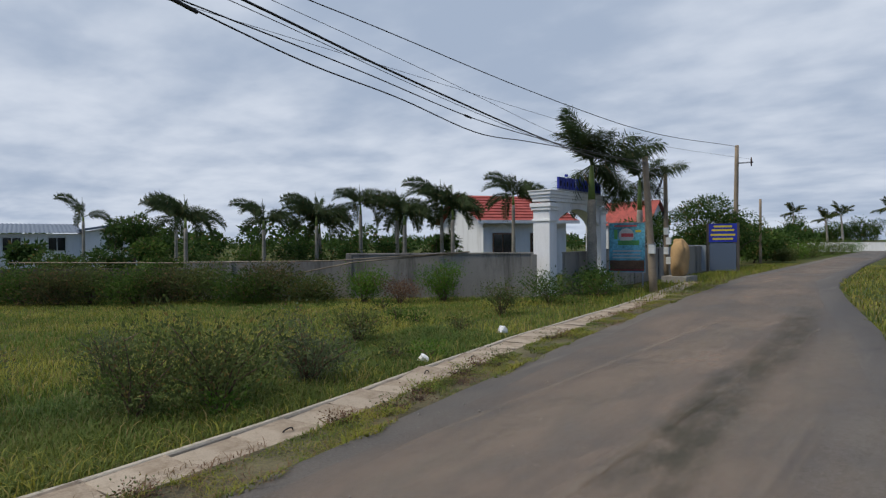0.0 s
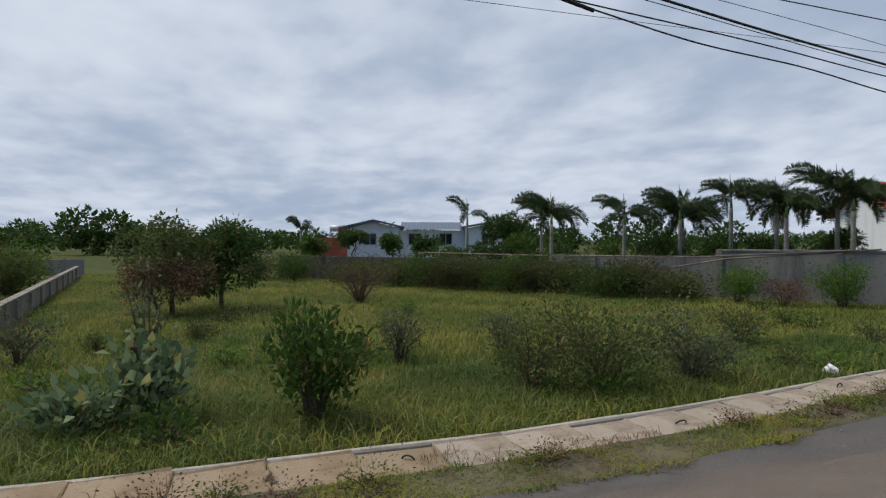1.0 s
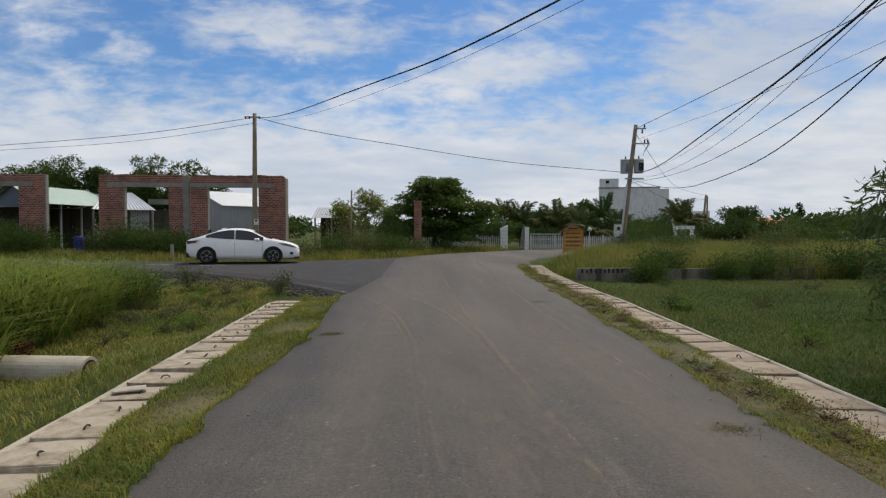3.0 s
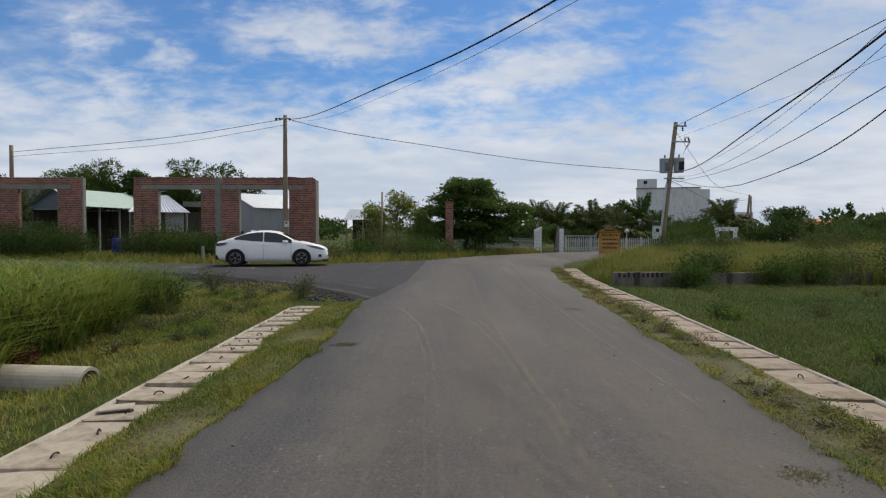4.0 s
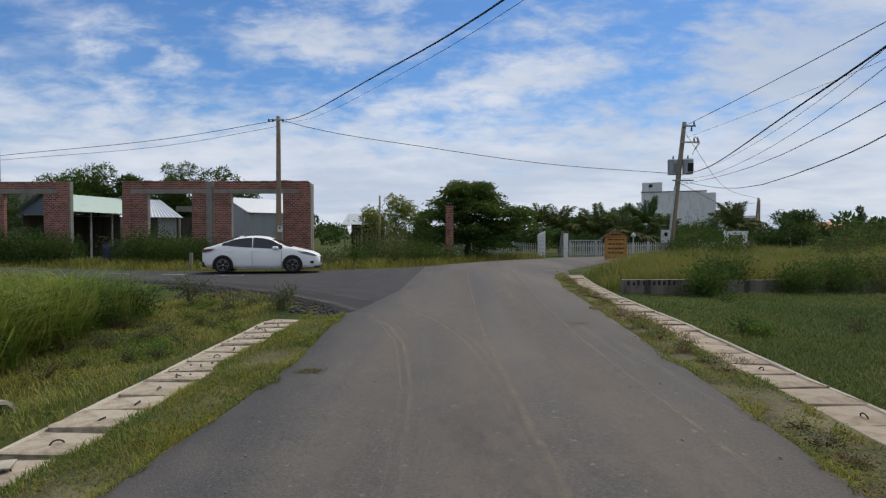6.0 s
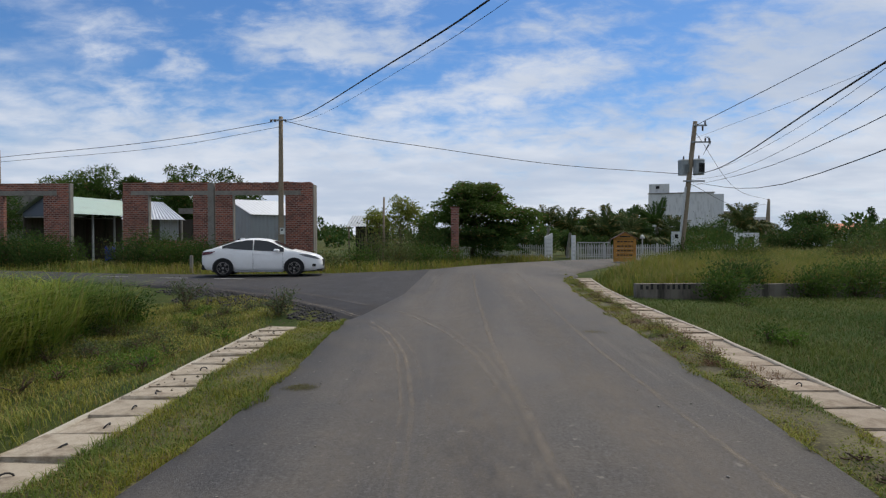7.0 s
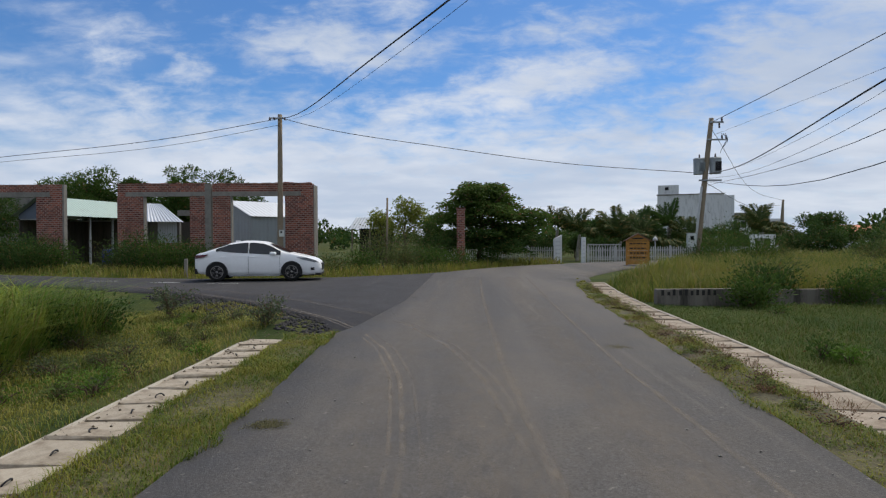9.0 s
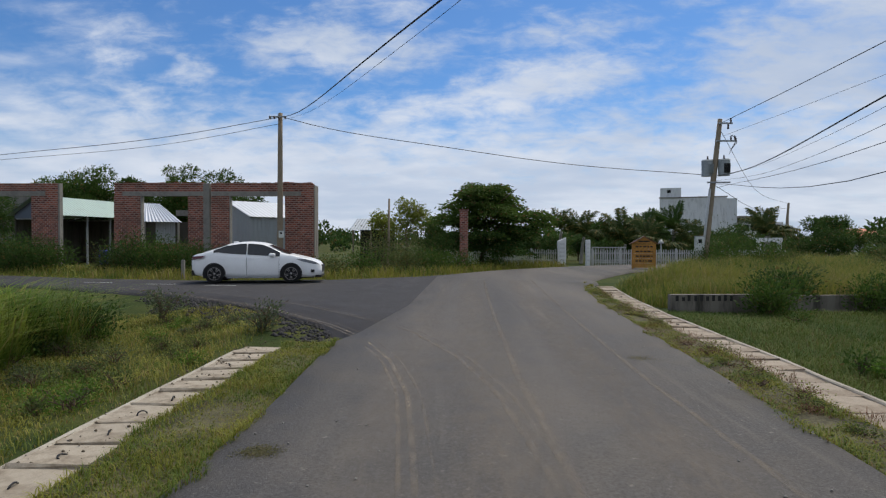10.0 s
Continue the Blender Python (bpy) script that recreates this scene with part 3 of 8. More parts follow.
def resample(pts, n):
    P = np.array(pts, float)
    d = np.concatenate([[0], np.cumsum(np.hypot(*np.diff(P, axis=0).T))])
    u = np.linspace(0, d[-1], n)
    return np.stack([np.interp(u, d, P[:, 0]), np.interp(u, d, P[:, 1])], 1)


def road_z(x, y):
    """Height of the lane's crowned surface."""
    a, b = float(road_l(y)), float(road_r(y))
    u = min(1.0, max(0.0, (x - a) / (b - a)))
    return -0.012 + 0.03 * (1 - (2 * u - 1) ** 2)


def edge_z(x, y):
    """Ground level at the asphalt's edge: on the lane where there is asphalt, else the verge."""
    a, b = road_l(y), road_r(y)
    u = np.clip((x - a) / (b - a), 0, 1)
    return np.where((x > a + 0.03) & (x < b - 0.03), -0.012 + 0.03 * (1 - (2 * u - 1) ** 2), -0.07)


def dust_track(line, off, half, amount, label, along_=None, mat=None, lift=0.004):
    """A thin film of dust along a line, fading towards both sides."""
    nrm = np.gradient(line, axis=0)
    nrm = np.stack([-nrm[:, 1], nrm[:, 0]], 1) / np.hypot(*nrm.T)[:, None]
    us = (-1.0, -0.5, 0.0, 0.5, 1.0)
    V = []
    for p, d in zip(line, nrm):
        for u in us:
            q = p + d * (off + half * u)
            V.append((q[0], q[1], road_z(*q) + lift))
    k = len(us)
    Fc = [(a * k + b, a * k + b + 1, (a + 1) * k + b + 1, (a + 1) * k + b)[::-1] for a in range(len(line) - 1) for b in range(k - 1)]
    me = mesh_from("tyre_track", V, Fc, mat or M_DUST)
    at = me.attributes.new("fade", "FLOAT", "POINT")
    at.data.foreach_set("value", [amount * (1 - u * u) * (along_(q[1]) if along_ else 1.0) for q in line for u in us])
    tagged(new("tyre_track", me), label, "tyre track", kind="structure")


def build_roads():
    ys = np.concatenate([np.arange(-96, -20, 4.0), np.arange(-20, 29.9, 0.4)])
    left = [(float(road_l(y)), y) for y in ys]
    right = [(float(road_r(y)), y if y < 25 else y - (y - 25) * 0.35) for y in ys]
    left += [tuple(p) for p in resample([(0.14, 30.2), (1.6, 33.3), (3.7, 36.1), (7.2, 39.6), (10.5, 42.2), (16, 45), (40, 53), (90, 68)], 40)]
    right += [tuple(p) for p in resample([(6.2, 28.2), (7.4, 31.0), (9.3, 34.6), (12, 37.2), (16, 39.6), (24, 42.5), (44, 48.8), (92, 63)], 40)]
    strip("road", left, right, M_ROAD, -0.012, 0.03, "worn grey asphalt lane with dusty wheel tracks")
    a = resample(NEAR[1:] + ((0.8, 14.9), (1.2, 15.5)), 70)
    b = resample(FAR[1:-2] + ((2.0, 33.2),), 70)
    strip("side_road", [tuple(p) for p in b], [tuple(p) for p in a], M_ROAD_NEW, -0.034, 0.008, "dark newer asphalt side road with chipped edge")
    ys = np.arange(-24, 26.1, 0.4)
    strip("verge", [(float(road_r(y)) - 0.03, y) for y in ys], [(float(kerb_out(y)) - 0.6, y) for y in ys], M_VERGE, -0.075, 0.02, "mossy soil verge between asphalt and drain slabs", 5, 0.03, 0.03)
    ys = np.arange(-14, 14.6, 0.4)
    strip("verge", [(-1.52, y) for y in ys], [(float(road_l(y)) + 0.03, y) for y in ys], M_VERGE, -0.08, 0.03, "mossy soil verge beside the lane", 5, 0.03, 0.03)
    arc = resample([(1.0, -6.0), (0.95, 4.0), (0.81, 9.0), (0.71, 10.0), (0.57, 11.3), (0.22, 12.9), (-0.45, 14.8), (-1.14, 16.05), (-3.06, 18.6), (-5.8, 21.1), (-9.5, 24.0)], 110)
    for off, half, amount in ((0.0, 0.032, 0.95), (0.10, 0.024, 0.8), (-0.13, 0.02, 0.4), (-0.86, 0.035, 0.55), (-0.99, 0.02, 0.4)):
        dust_track(arc, off, half, amount, "pale dusty tyre track curving into the side road", lambda y: 0.3 + 0.7 * float(smooth01(7.5, 11.5, y)))
    for x0, half, amount in ((1.3, 0.5, 0.34), (1.75, 0.05, 0.5), (2.75, 0.4, 0.34), (3.25, 0.045, 0.6), (0.3, 0.4, 0.2)):
        lane = np.array([(x0 + 0.16 * math.sin(y * 0.13 + x0) + 0.028 * max(0, y - 12), y) for y in np.arange(-12, 28, 0.5)])
        dust_track(lane, 0.0, half, amount, "pale dusty wheel track along the lane")
    back = np.array([(float(road_l(y) + road_r(y)) / 2, y) for y in np.arange(-60, 3.1, 0.75)])
    dust_track(back, -0.35, 2.1, 0.75, "broad film of brown dust on the lane", lambda y: 1.0 - float(smooth01(-2.5, 2.5, y)), M_FILM, 0.004)
    damp = resample([(1.45, -2.8), (1.6, -3.8), (1.73, -5.4), (1.86, -7.2), (1.84, -8.5), (1.97, -10.6), (2.33, -14.0), (3.0, -20.0)], 40)
    dust_track(damp, 0.0, 0.34, 0.62, "dark greenish patched strip in the asphalt", lambda y: float(smooth01(-20.0, -10.0, y)) * float(smooth01(-2.8, -4.0, y)), M_DAMP, 0.008)
    for x, y, l in ((-9.6, 25.6, 1.1), (-7.4, 25.2, 1.1), (-12.2, 26.3, 1.1)):
        V = [(x, y, -0.02), (x + l, y - 0.1, -0.02), (x + l, y, -0.02), (x, y + 0.1, -0.02)]
        tagged(new("road_marking", mesh_from("road_marking", V, [(0, 1, 2, 3)], M_WHITEPAINT)), "worn white dash on the side road", "road marking", kind="structure")


# ---------------------------------------------------------------- foliage helpers
RNG = np.random.default_rng(7)


def unit(v):
    return v / np.maximum(np.linalg.norm(v, axis=-1, keepdims=True), 1e-6)


def leaves_mesh(name, pos, direc, length, width, mat, rng):
    """Pointed leaves: one folded quad each, at pos, along direc."""
    n = len(pos)
    side = unit(np.cross(direc, rng.normal(size=(n, 3))))
    nor = np.cross(direc, side)
    L, W = np.broadcast_to(length, (n,))[:, None], np.broadcast_to(width, (n,))[:, None]
    mid = pos + direc * L * 0.45 + nor * W * 0.25
    V = np.stack([pos, mid - side * W * 0.5, pos + direc * L, mid + side * W * 0.5], 1).reshape(-1, 3)
    q = np.arange(n * 4).reshape(n, 4)
    return quads_mesh(name, V, q, mat)


def crown_points(rng, centres, radii, n, squash=0.8, shell=0.55):
    """Random points and outward ways in a set of clumps; more towards their skins."""
    c = np.asarray(centres, float)
    r = np.asarray(radii, float)
    w = r ** 2 / (r ** 2).sum()
    k = rng.choice(len(c), n, p=w)
    d = unit(rng.normal(size=(n, 3)))
    rad = r[k] * (shell + (1 - shell) * rng.random(n)) * (0.8 + 0.35 * rng.random(n))
    p = c[k] + d * rad[:, None] * np.array([1, 1, squash])
    return p, d


def limb_set(rng, base, top, spread, count, r0):
    """A bent trunk with limbs; returns geometry and limb tips."""
    geo, tips = [], []
    b, t = Vector(base), Vector(top)
    pts = [b.lerp(t, k / 4) + Vector((rng.normal() * 0.03, rng.normal() * 0.03, 0)) * (t - b).length for k in range(5)]
    pts[0] = b
    geo.append(tube(pts, [r0 * (1.25 - 0.75 * k / 4) for k in range(5)], 8))
    for i in range(count):
        s = pts[1].lerp(pts[4], 0.15 + 0.85 * i / max(1, count - 1))
        a = rng.random() * 6.28
        e = s + Vector((math.cos(a) * spread, math.sin(a) * spread, spread * (0.35 + 0.6 * rng.random()))) * (0.6 + 0.5 * rng.random())
        mid = s.lerp(e, 0.5) + Vector((0, 0, 0.08 * spread))
        geo.append(tube([s, mid, e], [r0 * 0.45, r0 * 0.3, r0 * 0.12], 6))
        tips.append(e)
    return join(*geo), tips


def build_tree(name, place, height, radius, label, leaf=L_DARK, n=6000, size=0.16, clumps=22, trunk_h=0.35, squash=0.75, seed=1,
               width=0.45, droop=0.2, category="tree", group="", r0=None, shell=0.5, clump=0.36):
    rng = np.random.default_rng(seed)
    ob = thing(name, place, label, category, group)
    th = height * trunk_h
    r0 = r0 or max(0.03, height * 0.022)
    geo, tips = limb_set(rng, (0, 0, -0.15), (rng.normal() * 0.1, rng.normal() * 0.1, height * 0.62), radius * 0.62, 6, r0)
    child("trunk", mesh_from("trunk", *geo, M_BARK, True), ob)
    cz, hz = (th + height) / 2, (height - th) / 2
    cs, rs = [], []
    for i in range(clumps):
        d = unit(rng.normal(size=3))
        rr = rng.random() ** 0.45
        cs.append((d[0] * radius * 0.72 * rr, d[1] * radius * 0.72 * rr, cz + d[2] * hz * 0.72 * rr))
        rs.append(radius * clump * (0.6 + 0.7 * rng.random()))
    p, d = crown_points(rng, cs, rs, n, squash, shell)
    way = unit(d + rng.normal(size=d.shape) * 0.6 + np.array([0, 0, -droop]))
    p[:, 2] = np.maximum(p[:, 2], 0.03)
    child("crown", leaves_mesh("crown", p, way, size * (0.6 + 0.8 * rng.random(n)), size * width * (0.7 + 0.6 * rng.random(n)), leaf, rng), ob)
    return ob


def build_bush(name, place, height, radius, label, leaf=L_OLIVE, n=1500, size=0.07, seed=1, stems=9, width=0.45, category="bush",
               group="", up=0.6, open_=0.5, twig=M_TWIG):
    """A shrub: thin stems fanning from the root, leaves set along them."""
    rng = np.random.default_rng(seed)
    ob = thing(name, place, label, category, group)
    geo, pts = [], []
    for i in range(stems):
        a = 6.283 * i / stems + rng.normal() * 0.5
        r = radius * (0.25 + 0.75 * rng.random())
        h = height * (0.55 + 0.45 * rng.random()) * (1.15 - 0.35 * r / radius)
        tip = Vector((math.cos(a) * r, math.sin(a) * r, h))
        mid = Vector((tip.x * 0.4, tip.y * 0.4, h * 0.55))
        geo.append(tube([(rng.normal() * 0.03, rng.normal() * 0.03, -0.06), mid, tip], [0.012 + height * 0.006, 0.008, 0.004], 4))
        for k in range(4):
            u = 0.25 + 0.75 * rng.random()
            q = Vector((0, 0, 0)).lerp(mid, min(1, u * 2)) if u < 0.5 else mid.lerp(tip, u * 2 - 1)
            a2 = rng.random() * 6.28
            e = q + Vector((math.cos(a2), math.sin(a2), 0.5)) * radius * 0.3 * rng.random()
            geo.append(tube([q, e], [0.006, 0.003], 3, False))
            pts.append(e)
        pts += [tip, mid, mid.lerp(tip, 0.5)]
    child("woody_base", mesh_from("woody_base", *join(*geo), twig), ob)
    base = np.array([tuple(p) for p in pts])
    k = rng.integers(0, len(base), n)
    spread = radius * open_ * 0.55
    p = base[k] + np.clip(rng.normal(size=(n, 3)), -1.7, 1.7) * np.array([spread, spread, spread * 0.8])
    p[:, 2] = np.clip(p[:, 2], 0.02, None)
    d = unit(np.stack([p[:, 0], p[:, 1], np.full(n, height * up)], 1) + rng.normal(size=(n, 3)) * height * 0.45)
    child("foliage", leaves_mesh("foliage", p, d, size * (0.6 + 0.8 * rng.random(n)), size * width * (0.7 + 0.6 * rng.random(n)), leaf, rng), ob)
    return ob


def grass(name, xs, ys, hs, label, mat, width=0.008, lean=0.5, seed=3, zs=None):
    """Blades of two quads, as one object of stuff."""
    rng = np.random.default_rng(seed)
    n = len(xs)
    z = gz(xs, ys) if zs is None else zs
    a = rng.random(n) * 6.283
    ln = lean * (0.3 + 0.9 * rng.random(n)) * hs
    side = np.stack([np.sin(a), -np.cos(a), np.zeros(n)], 1) * (width * (0.6 + 0.8 * rng.random(n)))[:, None]
    p0 = np.stack([xs, ys, z - 0.01], 1)
    out_ = np.stack([np.cos(a), np.sin(a), np.zeros(n)], 1)
    p1 = p0 + out_ * (ln * 0.35)[:, None] + np.array([0, 0, 1.0]) * (hs * 0.6)[:, None]
    p2 = p0 + out_ * ln[:, None] + np.array([0, 0, 1.0]) * (hs * (1 - 0.25 * lean))[:, None]
    V = np.stack([p0 - side, p0 + side, p1 + side * 0.8, p1 - side * 0.8, p2 + side * 0.12, p2 - side * 0.12], 1).reshape(-1, 3)
    b = (np.arange(n) * 6)[:, None]
    q = np.concatenate([b + np.array([[0, 1, 2, 3]]), b + np.array([[3, 2, 4, 5]])], 0)
    return tagged(new(name, quads_mesh(name, V, q, mat)), label, "grass", kind="stuff")


def scatter(rng, n, x0, x1, y0, y1, keep, power=1.0):
    x = x0 + (x1 - x0) * rng.random(n) ** power
    y = y0 + (y1 - y0) * rng.random(n)
    k = keep(x, y)
    return x[k], y[k]

# ---------------------------------------------------------------- setting
build_ground()
build_roads()


def slab_mesh(name, w, l, t, seed, mat):
    """A cast slab with worn corners and a slightly warped top."""
    rng = np.random.default_rng(seed)
    bm = bm_box(-w / 2, -l / 2, -t, w / 2, l / 2, 0, 0.012)
    for v in bm.verts:
        v.co += Vector((rng.normal(), rng.normal(), rng.normal() * 0.7)) * 0.011
    me = bpy.data.meshes.new(name)
    bm.to_mesh(me)
    bm.free()
    me.materials.append(mat)
    return me


def hook_mesh():
    pts = [(0.05 * math.cos(a), 0.0, -0.005 + 0.035 * math.sin(a)) for a in np.linspace(0, math.pi, 7)]
    return mesh_from("lifting_hook", *tube(pts, 0.007, 5), M_CABLE, True)


HOOK = hook_mesh()


def drain(name, label, centre, lip_up, y0, y1, step, w, z, outer, lip_side, seed, tilt, hooks, mat):
    """A covered roadside drain: a cast lip along the field side, then slab after slab."""
    rng = np.random.default_rng(seed)
    ob = thing(name, (0, 0, 0), label, "drain", kind="structure")
    V, Fc = [], []
    ys = np.arange(y0, y1 + 0.01, 0.5)
    for i, y in enumerate(ys):
        x = float(outer(y))
        e = 0.008 * float(wob(y * 3, 1.0))
        zz = z + lip_up
        for dx, dz in ((0, -0.3), (0, zz - 0.012), (0.012 * -lip_side, zz + e), (0.055 * -lip_side, zz + e), (0.068 * -lip_side, zz - 0.015), (0.068 * -lip_side, -0.3)):
            V.append((x + dx, y, dz))
    for i in range(len(ys) - 1):
        for k in range(5):
            a = i * 6 + k
            q = (a, a + 1, a + 7, a + 6)
            Fc.append(q if lip_side < 0 else q[::-1])
    child("lip", mesh_from("lip", V, Fc, M_LIP), ob, "pale cast concrete lip")
    clean = [slab_mesh("slab", w, step * 0.985, 0.07, seed + k, M_SLAB if lip_side < 0 else M_SLAB_FIELD) for k in range(6)]
    soiled = [slab_mesh("slab", w, step * 0.998, 0.07, seed + k, mat) for k in range(6)]
    y = y0
    while y < y1:
        x = float(centre(y))
        dx = float(centre(y + 0.5)) - float(centre(y - 0.5))
        m = pose(x + rng.normal() * 0.008, y, z + rng.normal() * 0.006, tilt + rng.normal() * 1.1, rng.normal() * 1.2, -math.degrees(math.atan(dx)) + 2.5 + rng.normal() * 2.4)
        s = child("slab", (soiled if -0.6 < y < 4.6 else clean)[int(rng.integers(0, 6))], ob, "", m)
        if rng.random() < hooks:
            child("lifting_hook", HOOK, s, "bent steel lifting hook", pose(rng.normal() * 0.03, -step * 0.08, 0.0, 35 * rng.normal(), 0, 90 + 25 * rng.normal()))
        y += step
    return ob


drain("drain_cover_field", "pale concrete drain slabs along the field, weed-edged", lambda y: kerb_out(y) - 0.34, 0.008, -24.0, 26.0, 0.6, 0.54, -0.075, kerb_out, 1, 40, -1.0, 0.2, M_SLAB_BROWN)
drain("drain_cover_lane", "pale concrete drain slabs with rusty lifting hooks", lambda y: -1.80, 0.004, -14.0, 14.4, 0.53, 0.60, -0.085, lambda y: -2.16, -1, 60, -1.7, 0.8, M_SLAB)


def clods(name, n, x0, x1, y0, y1, keep, size, mat, label, seed, z=None):
    """Crumbs of soil and stone lying about."""
    rng = np.random.default_rng(seed)
    x, y = scatter(rng, n, x0, x1, y0, y1, keep)
    zz = gz(x, y) if z is None else np.full(len(x), z)
    s = size * (0.3 + rng.random(len(x)) ** 3 * 1.4)
    o = np.array([(1, 0, 0), (0, 1, 0), (-1, 0, 0), (0, -1, 0), (0, 0, 0.8), (0, 0, -0.5)])
    V = np.stack([x, y, zz], 1)[:, None] + o[None] * s[:, None, None] * (0.6 + 0.8 * rng.random((len(x), 6, 1)))
    b = (np.arange(len(x)) * 6)[:, None]
    f = np.concatenate([b + np.array([t]) for t in ((0, 1, 4), (1, 2, 4), (2, 3, 4), (3, 0, 4), (1, 0, 5), (2, 1, 5), (3, 2, 5), (0, 3, 5))], 0)
    return tagged(new(name, quads_mesh(name, V.reshape(-1, 3), f, mat)), label, "debris", kind="stuff")


clods("soil_crumbs", 1500, -2.2, -1.45, -6, 15, lambda x, y: wob(x * 2, y * 1.5) + 0.25 * (y - 10) > -0.1, 0.013, M_SOIL, "dark soil crumbs on the drain slabs", 5, -0.08)
clods("gravel", 4200, 3.4, 4.7, -14, 24, lambda x, y: (x > road_r(y) - 0.15) & (x < kerb_out(y) - 0.4), 0.02, M_CONC, "loose grey gravel along the road edge", 6)
clods("rubble", 15000, -7.5, -0.7, 13.2, 21.5, lambda x, y: (y < along(NEAR, x) + 0.08) & (y > along(NEAR, x) - 1.15 - 0.7 * wob(x, y, 1.6)), 0.042, M_ROAD_NEW, "broken asphalt rubble on the bank", 8)
clods("road_grit", 900, -0.7, 4.0, -8, 26, lambda x, y: (x > road_l(y) + 0.1) & (x < road_r(y) - 0.1), 0.009, M_CONC, "small stones on the asphalt", 9, 0.012)


# ---------------------------------------------------------------- walls
def wall_run(name, a, b, h, t, mat, label, post_step=0.0, coping=True, posts_h=None, z0=-0.3, top_wave=0.0, cap=None):
    """A straight boundary wall with posts and a coping, each a mesh of its own."""
    a, b = Vector((*a, 0)), Vector((*b, 0))
    d = b - a
    ob = thing(name, (a.x, a.y, 0), label, "wall", turn=math.degrees(math.atan2(d.y, d.x)))
    L = d.length
    n = max(2, int(L / 1.2))
    bm = bmesh.new()
    ring = []
    for i in range(n + 1):
        x = L * i / n
        zt = h + top_wave * float(wob(x * 1.7, 2.0))
        ring.append([bm.verts.new(p) for p in ((x, -t / 2, z0), (x, -t / 2, zt), (x, t / 2, zt), (x, t / 2, z0))])
    for r0, r1 in zip(ring, ring[1:]):
        for k in range(4):
            bm.faces.new((r0[k], r1[k], r1[(k + 1) % 4], r0[(k + 1) % 4]))
    bm.faces.new(ring[0])
    bm.faces.new(ring[-1][::-1])
    bmesh.ops.recalc_face_normals(bm, faces=bm.faces)
    part("masonry", bm, mat, ob)
    if coping:
        part("coping", bm_box(0.0, -t / 2 - 0.025, h + 0.002 + top_wave, L, t / 2 + 0.025, h + (0.035 if cap else 0.06) + top_wave, 0.01), cap or M_WALLC, ob, "weathered cement coping")
    if post_step:
        x = 0.0
        while x <= L + 0.01:
            part("post", bm_box(x - 0.09, -t / 2 - 0.06, z0, x + 0.09, t / 2 + 0.06, (posts_h or h) - 0.004, 0.012), mat, ob)
            x += post_step
    return ob


wall_run("plot_wall", (4.92, 4.22), (11.6, 4.66), 0.29, 0.11, M_PLOT, "low grimy cement plot wall with posts", 2.2, cap=M_PLOTCAP)
wall_run("plot_wall", (12.6, 4.8), (31.0, 8.2), 0.26, 0.12, M_PLOT, "low grimy cement plot wall receding across the field", 1.9, cap=M_PLOTCAP)
w_low = wall_run("low_block_wall", (6.0, 19.6), (8.6, 19.75), 0.24, 0.16, M_PLOT, "low grey block wall with sprayed marks", 0, False)
for k, (u, hh) in enumerate([(0.12, 0.13), (0.27, 0.09), (0.4, 0.15), (0.56, 0.12), (0.7, 0.15), (0.84, 0.11), (0.98, 0.14), (1.12, 0.12), (1.26, 0.15), (1.4, 0.12)]):
    part("sprayed_mark", bm_box(u, -0.084, 0.09, u + 0.07, -0.0815, 0.09 + hh), M_BLACKPAINT, w_low, "black sprayed stroke")
wall_run("low_block_wall", (8.9, 19.9), (14.5, 20.6), 0.2, 0.16, M_PLOT, "low dark block wall overgrown with shrubs", 0, False)
wall_run("cement_wall", (9.98, -16.1), (14.6, -12.45), 1.16, 0.14, M_WALLC, "tall grey cement garden wall, stained", 2.9)
wall_run("cement_wall", (14.75, -12.5), (18.4, -9.2), 1.0, 0.14, M_WALLC, "grey cement garden wall behind shrubs", 1.8, False)
wall_run("dark_wall", (18.5, -9.1), (28.2, -0.6), 0.8, 0.16, M_DARKWALL, "dark mossy garden wall under shrubs", 2.4, False)
wall_run("courtyard_wall", (9.75, -19.75), (9.6, -17.35), 1.15, 0.1, M_WALLC, "grey cement screen inside the gateway", 0)
wall_run("roadside_wall", (9.9, -21.0), (10.4, -36), 1.2, 0.12, M_WALLC, "grey cement roadside wall behind trees", 3.0)
wall_run("far_white_wall", (2, -74), (-34, -92), 1.5, 0.2, M_WHITEHOUSE, "pale far boundary wall", 0, False)

# black cable and sticks leaning on the garden wall
sticks = thing("bamboo_poles", (14.0, -12.6, 0), "bleached bamboo poles leaning along the garden wall", "pole")
tube_part("bamboo_pole", [(-2.5, -2.2, 1.25), (0.1, 0.3, 0.95), (1.9, 1.8, 0.5)], 0.022, M_WOODGREY, sticks)
tube_part("bamboo_pole", [(-2.2, -1.8, 1.22), (0.6, 0.7, 1.0), (4.2, 4.1, 0.98), (8.0, 7.2, 1.02)], 0.02, M_WOODGREY, sticks)


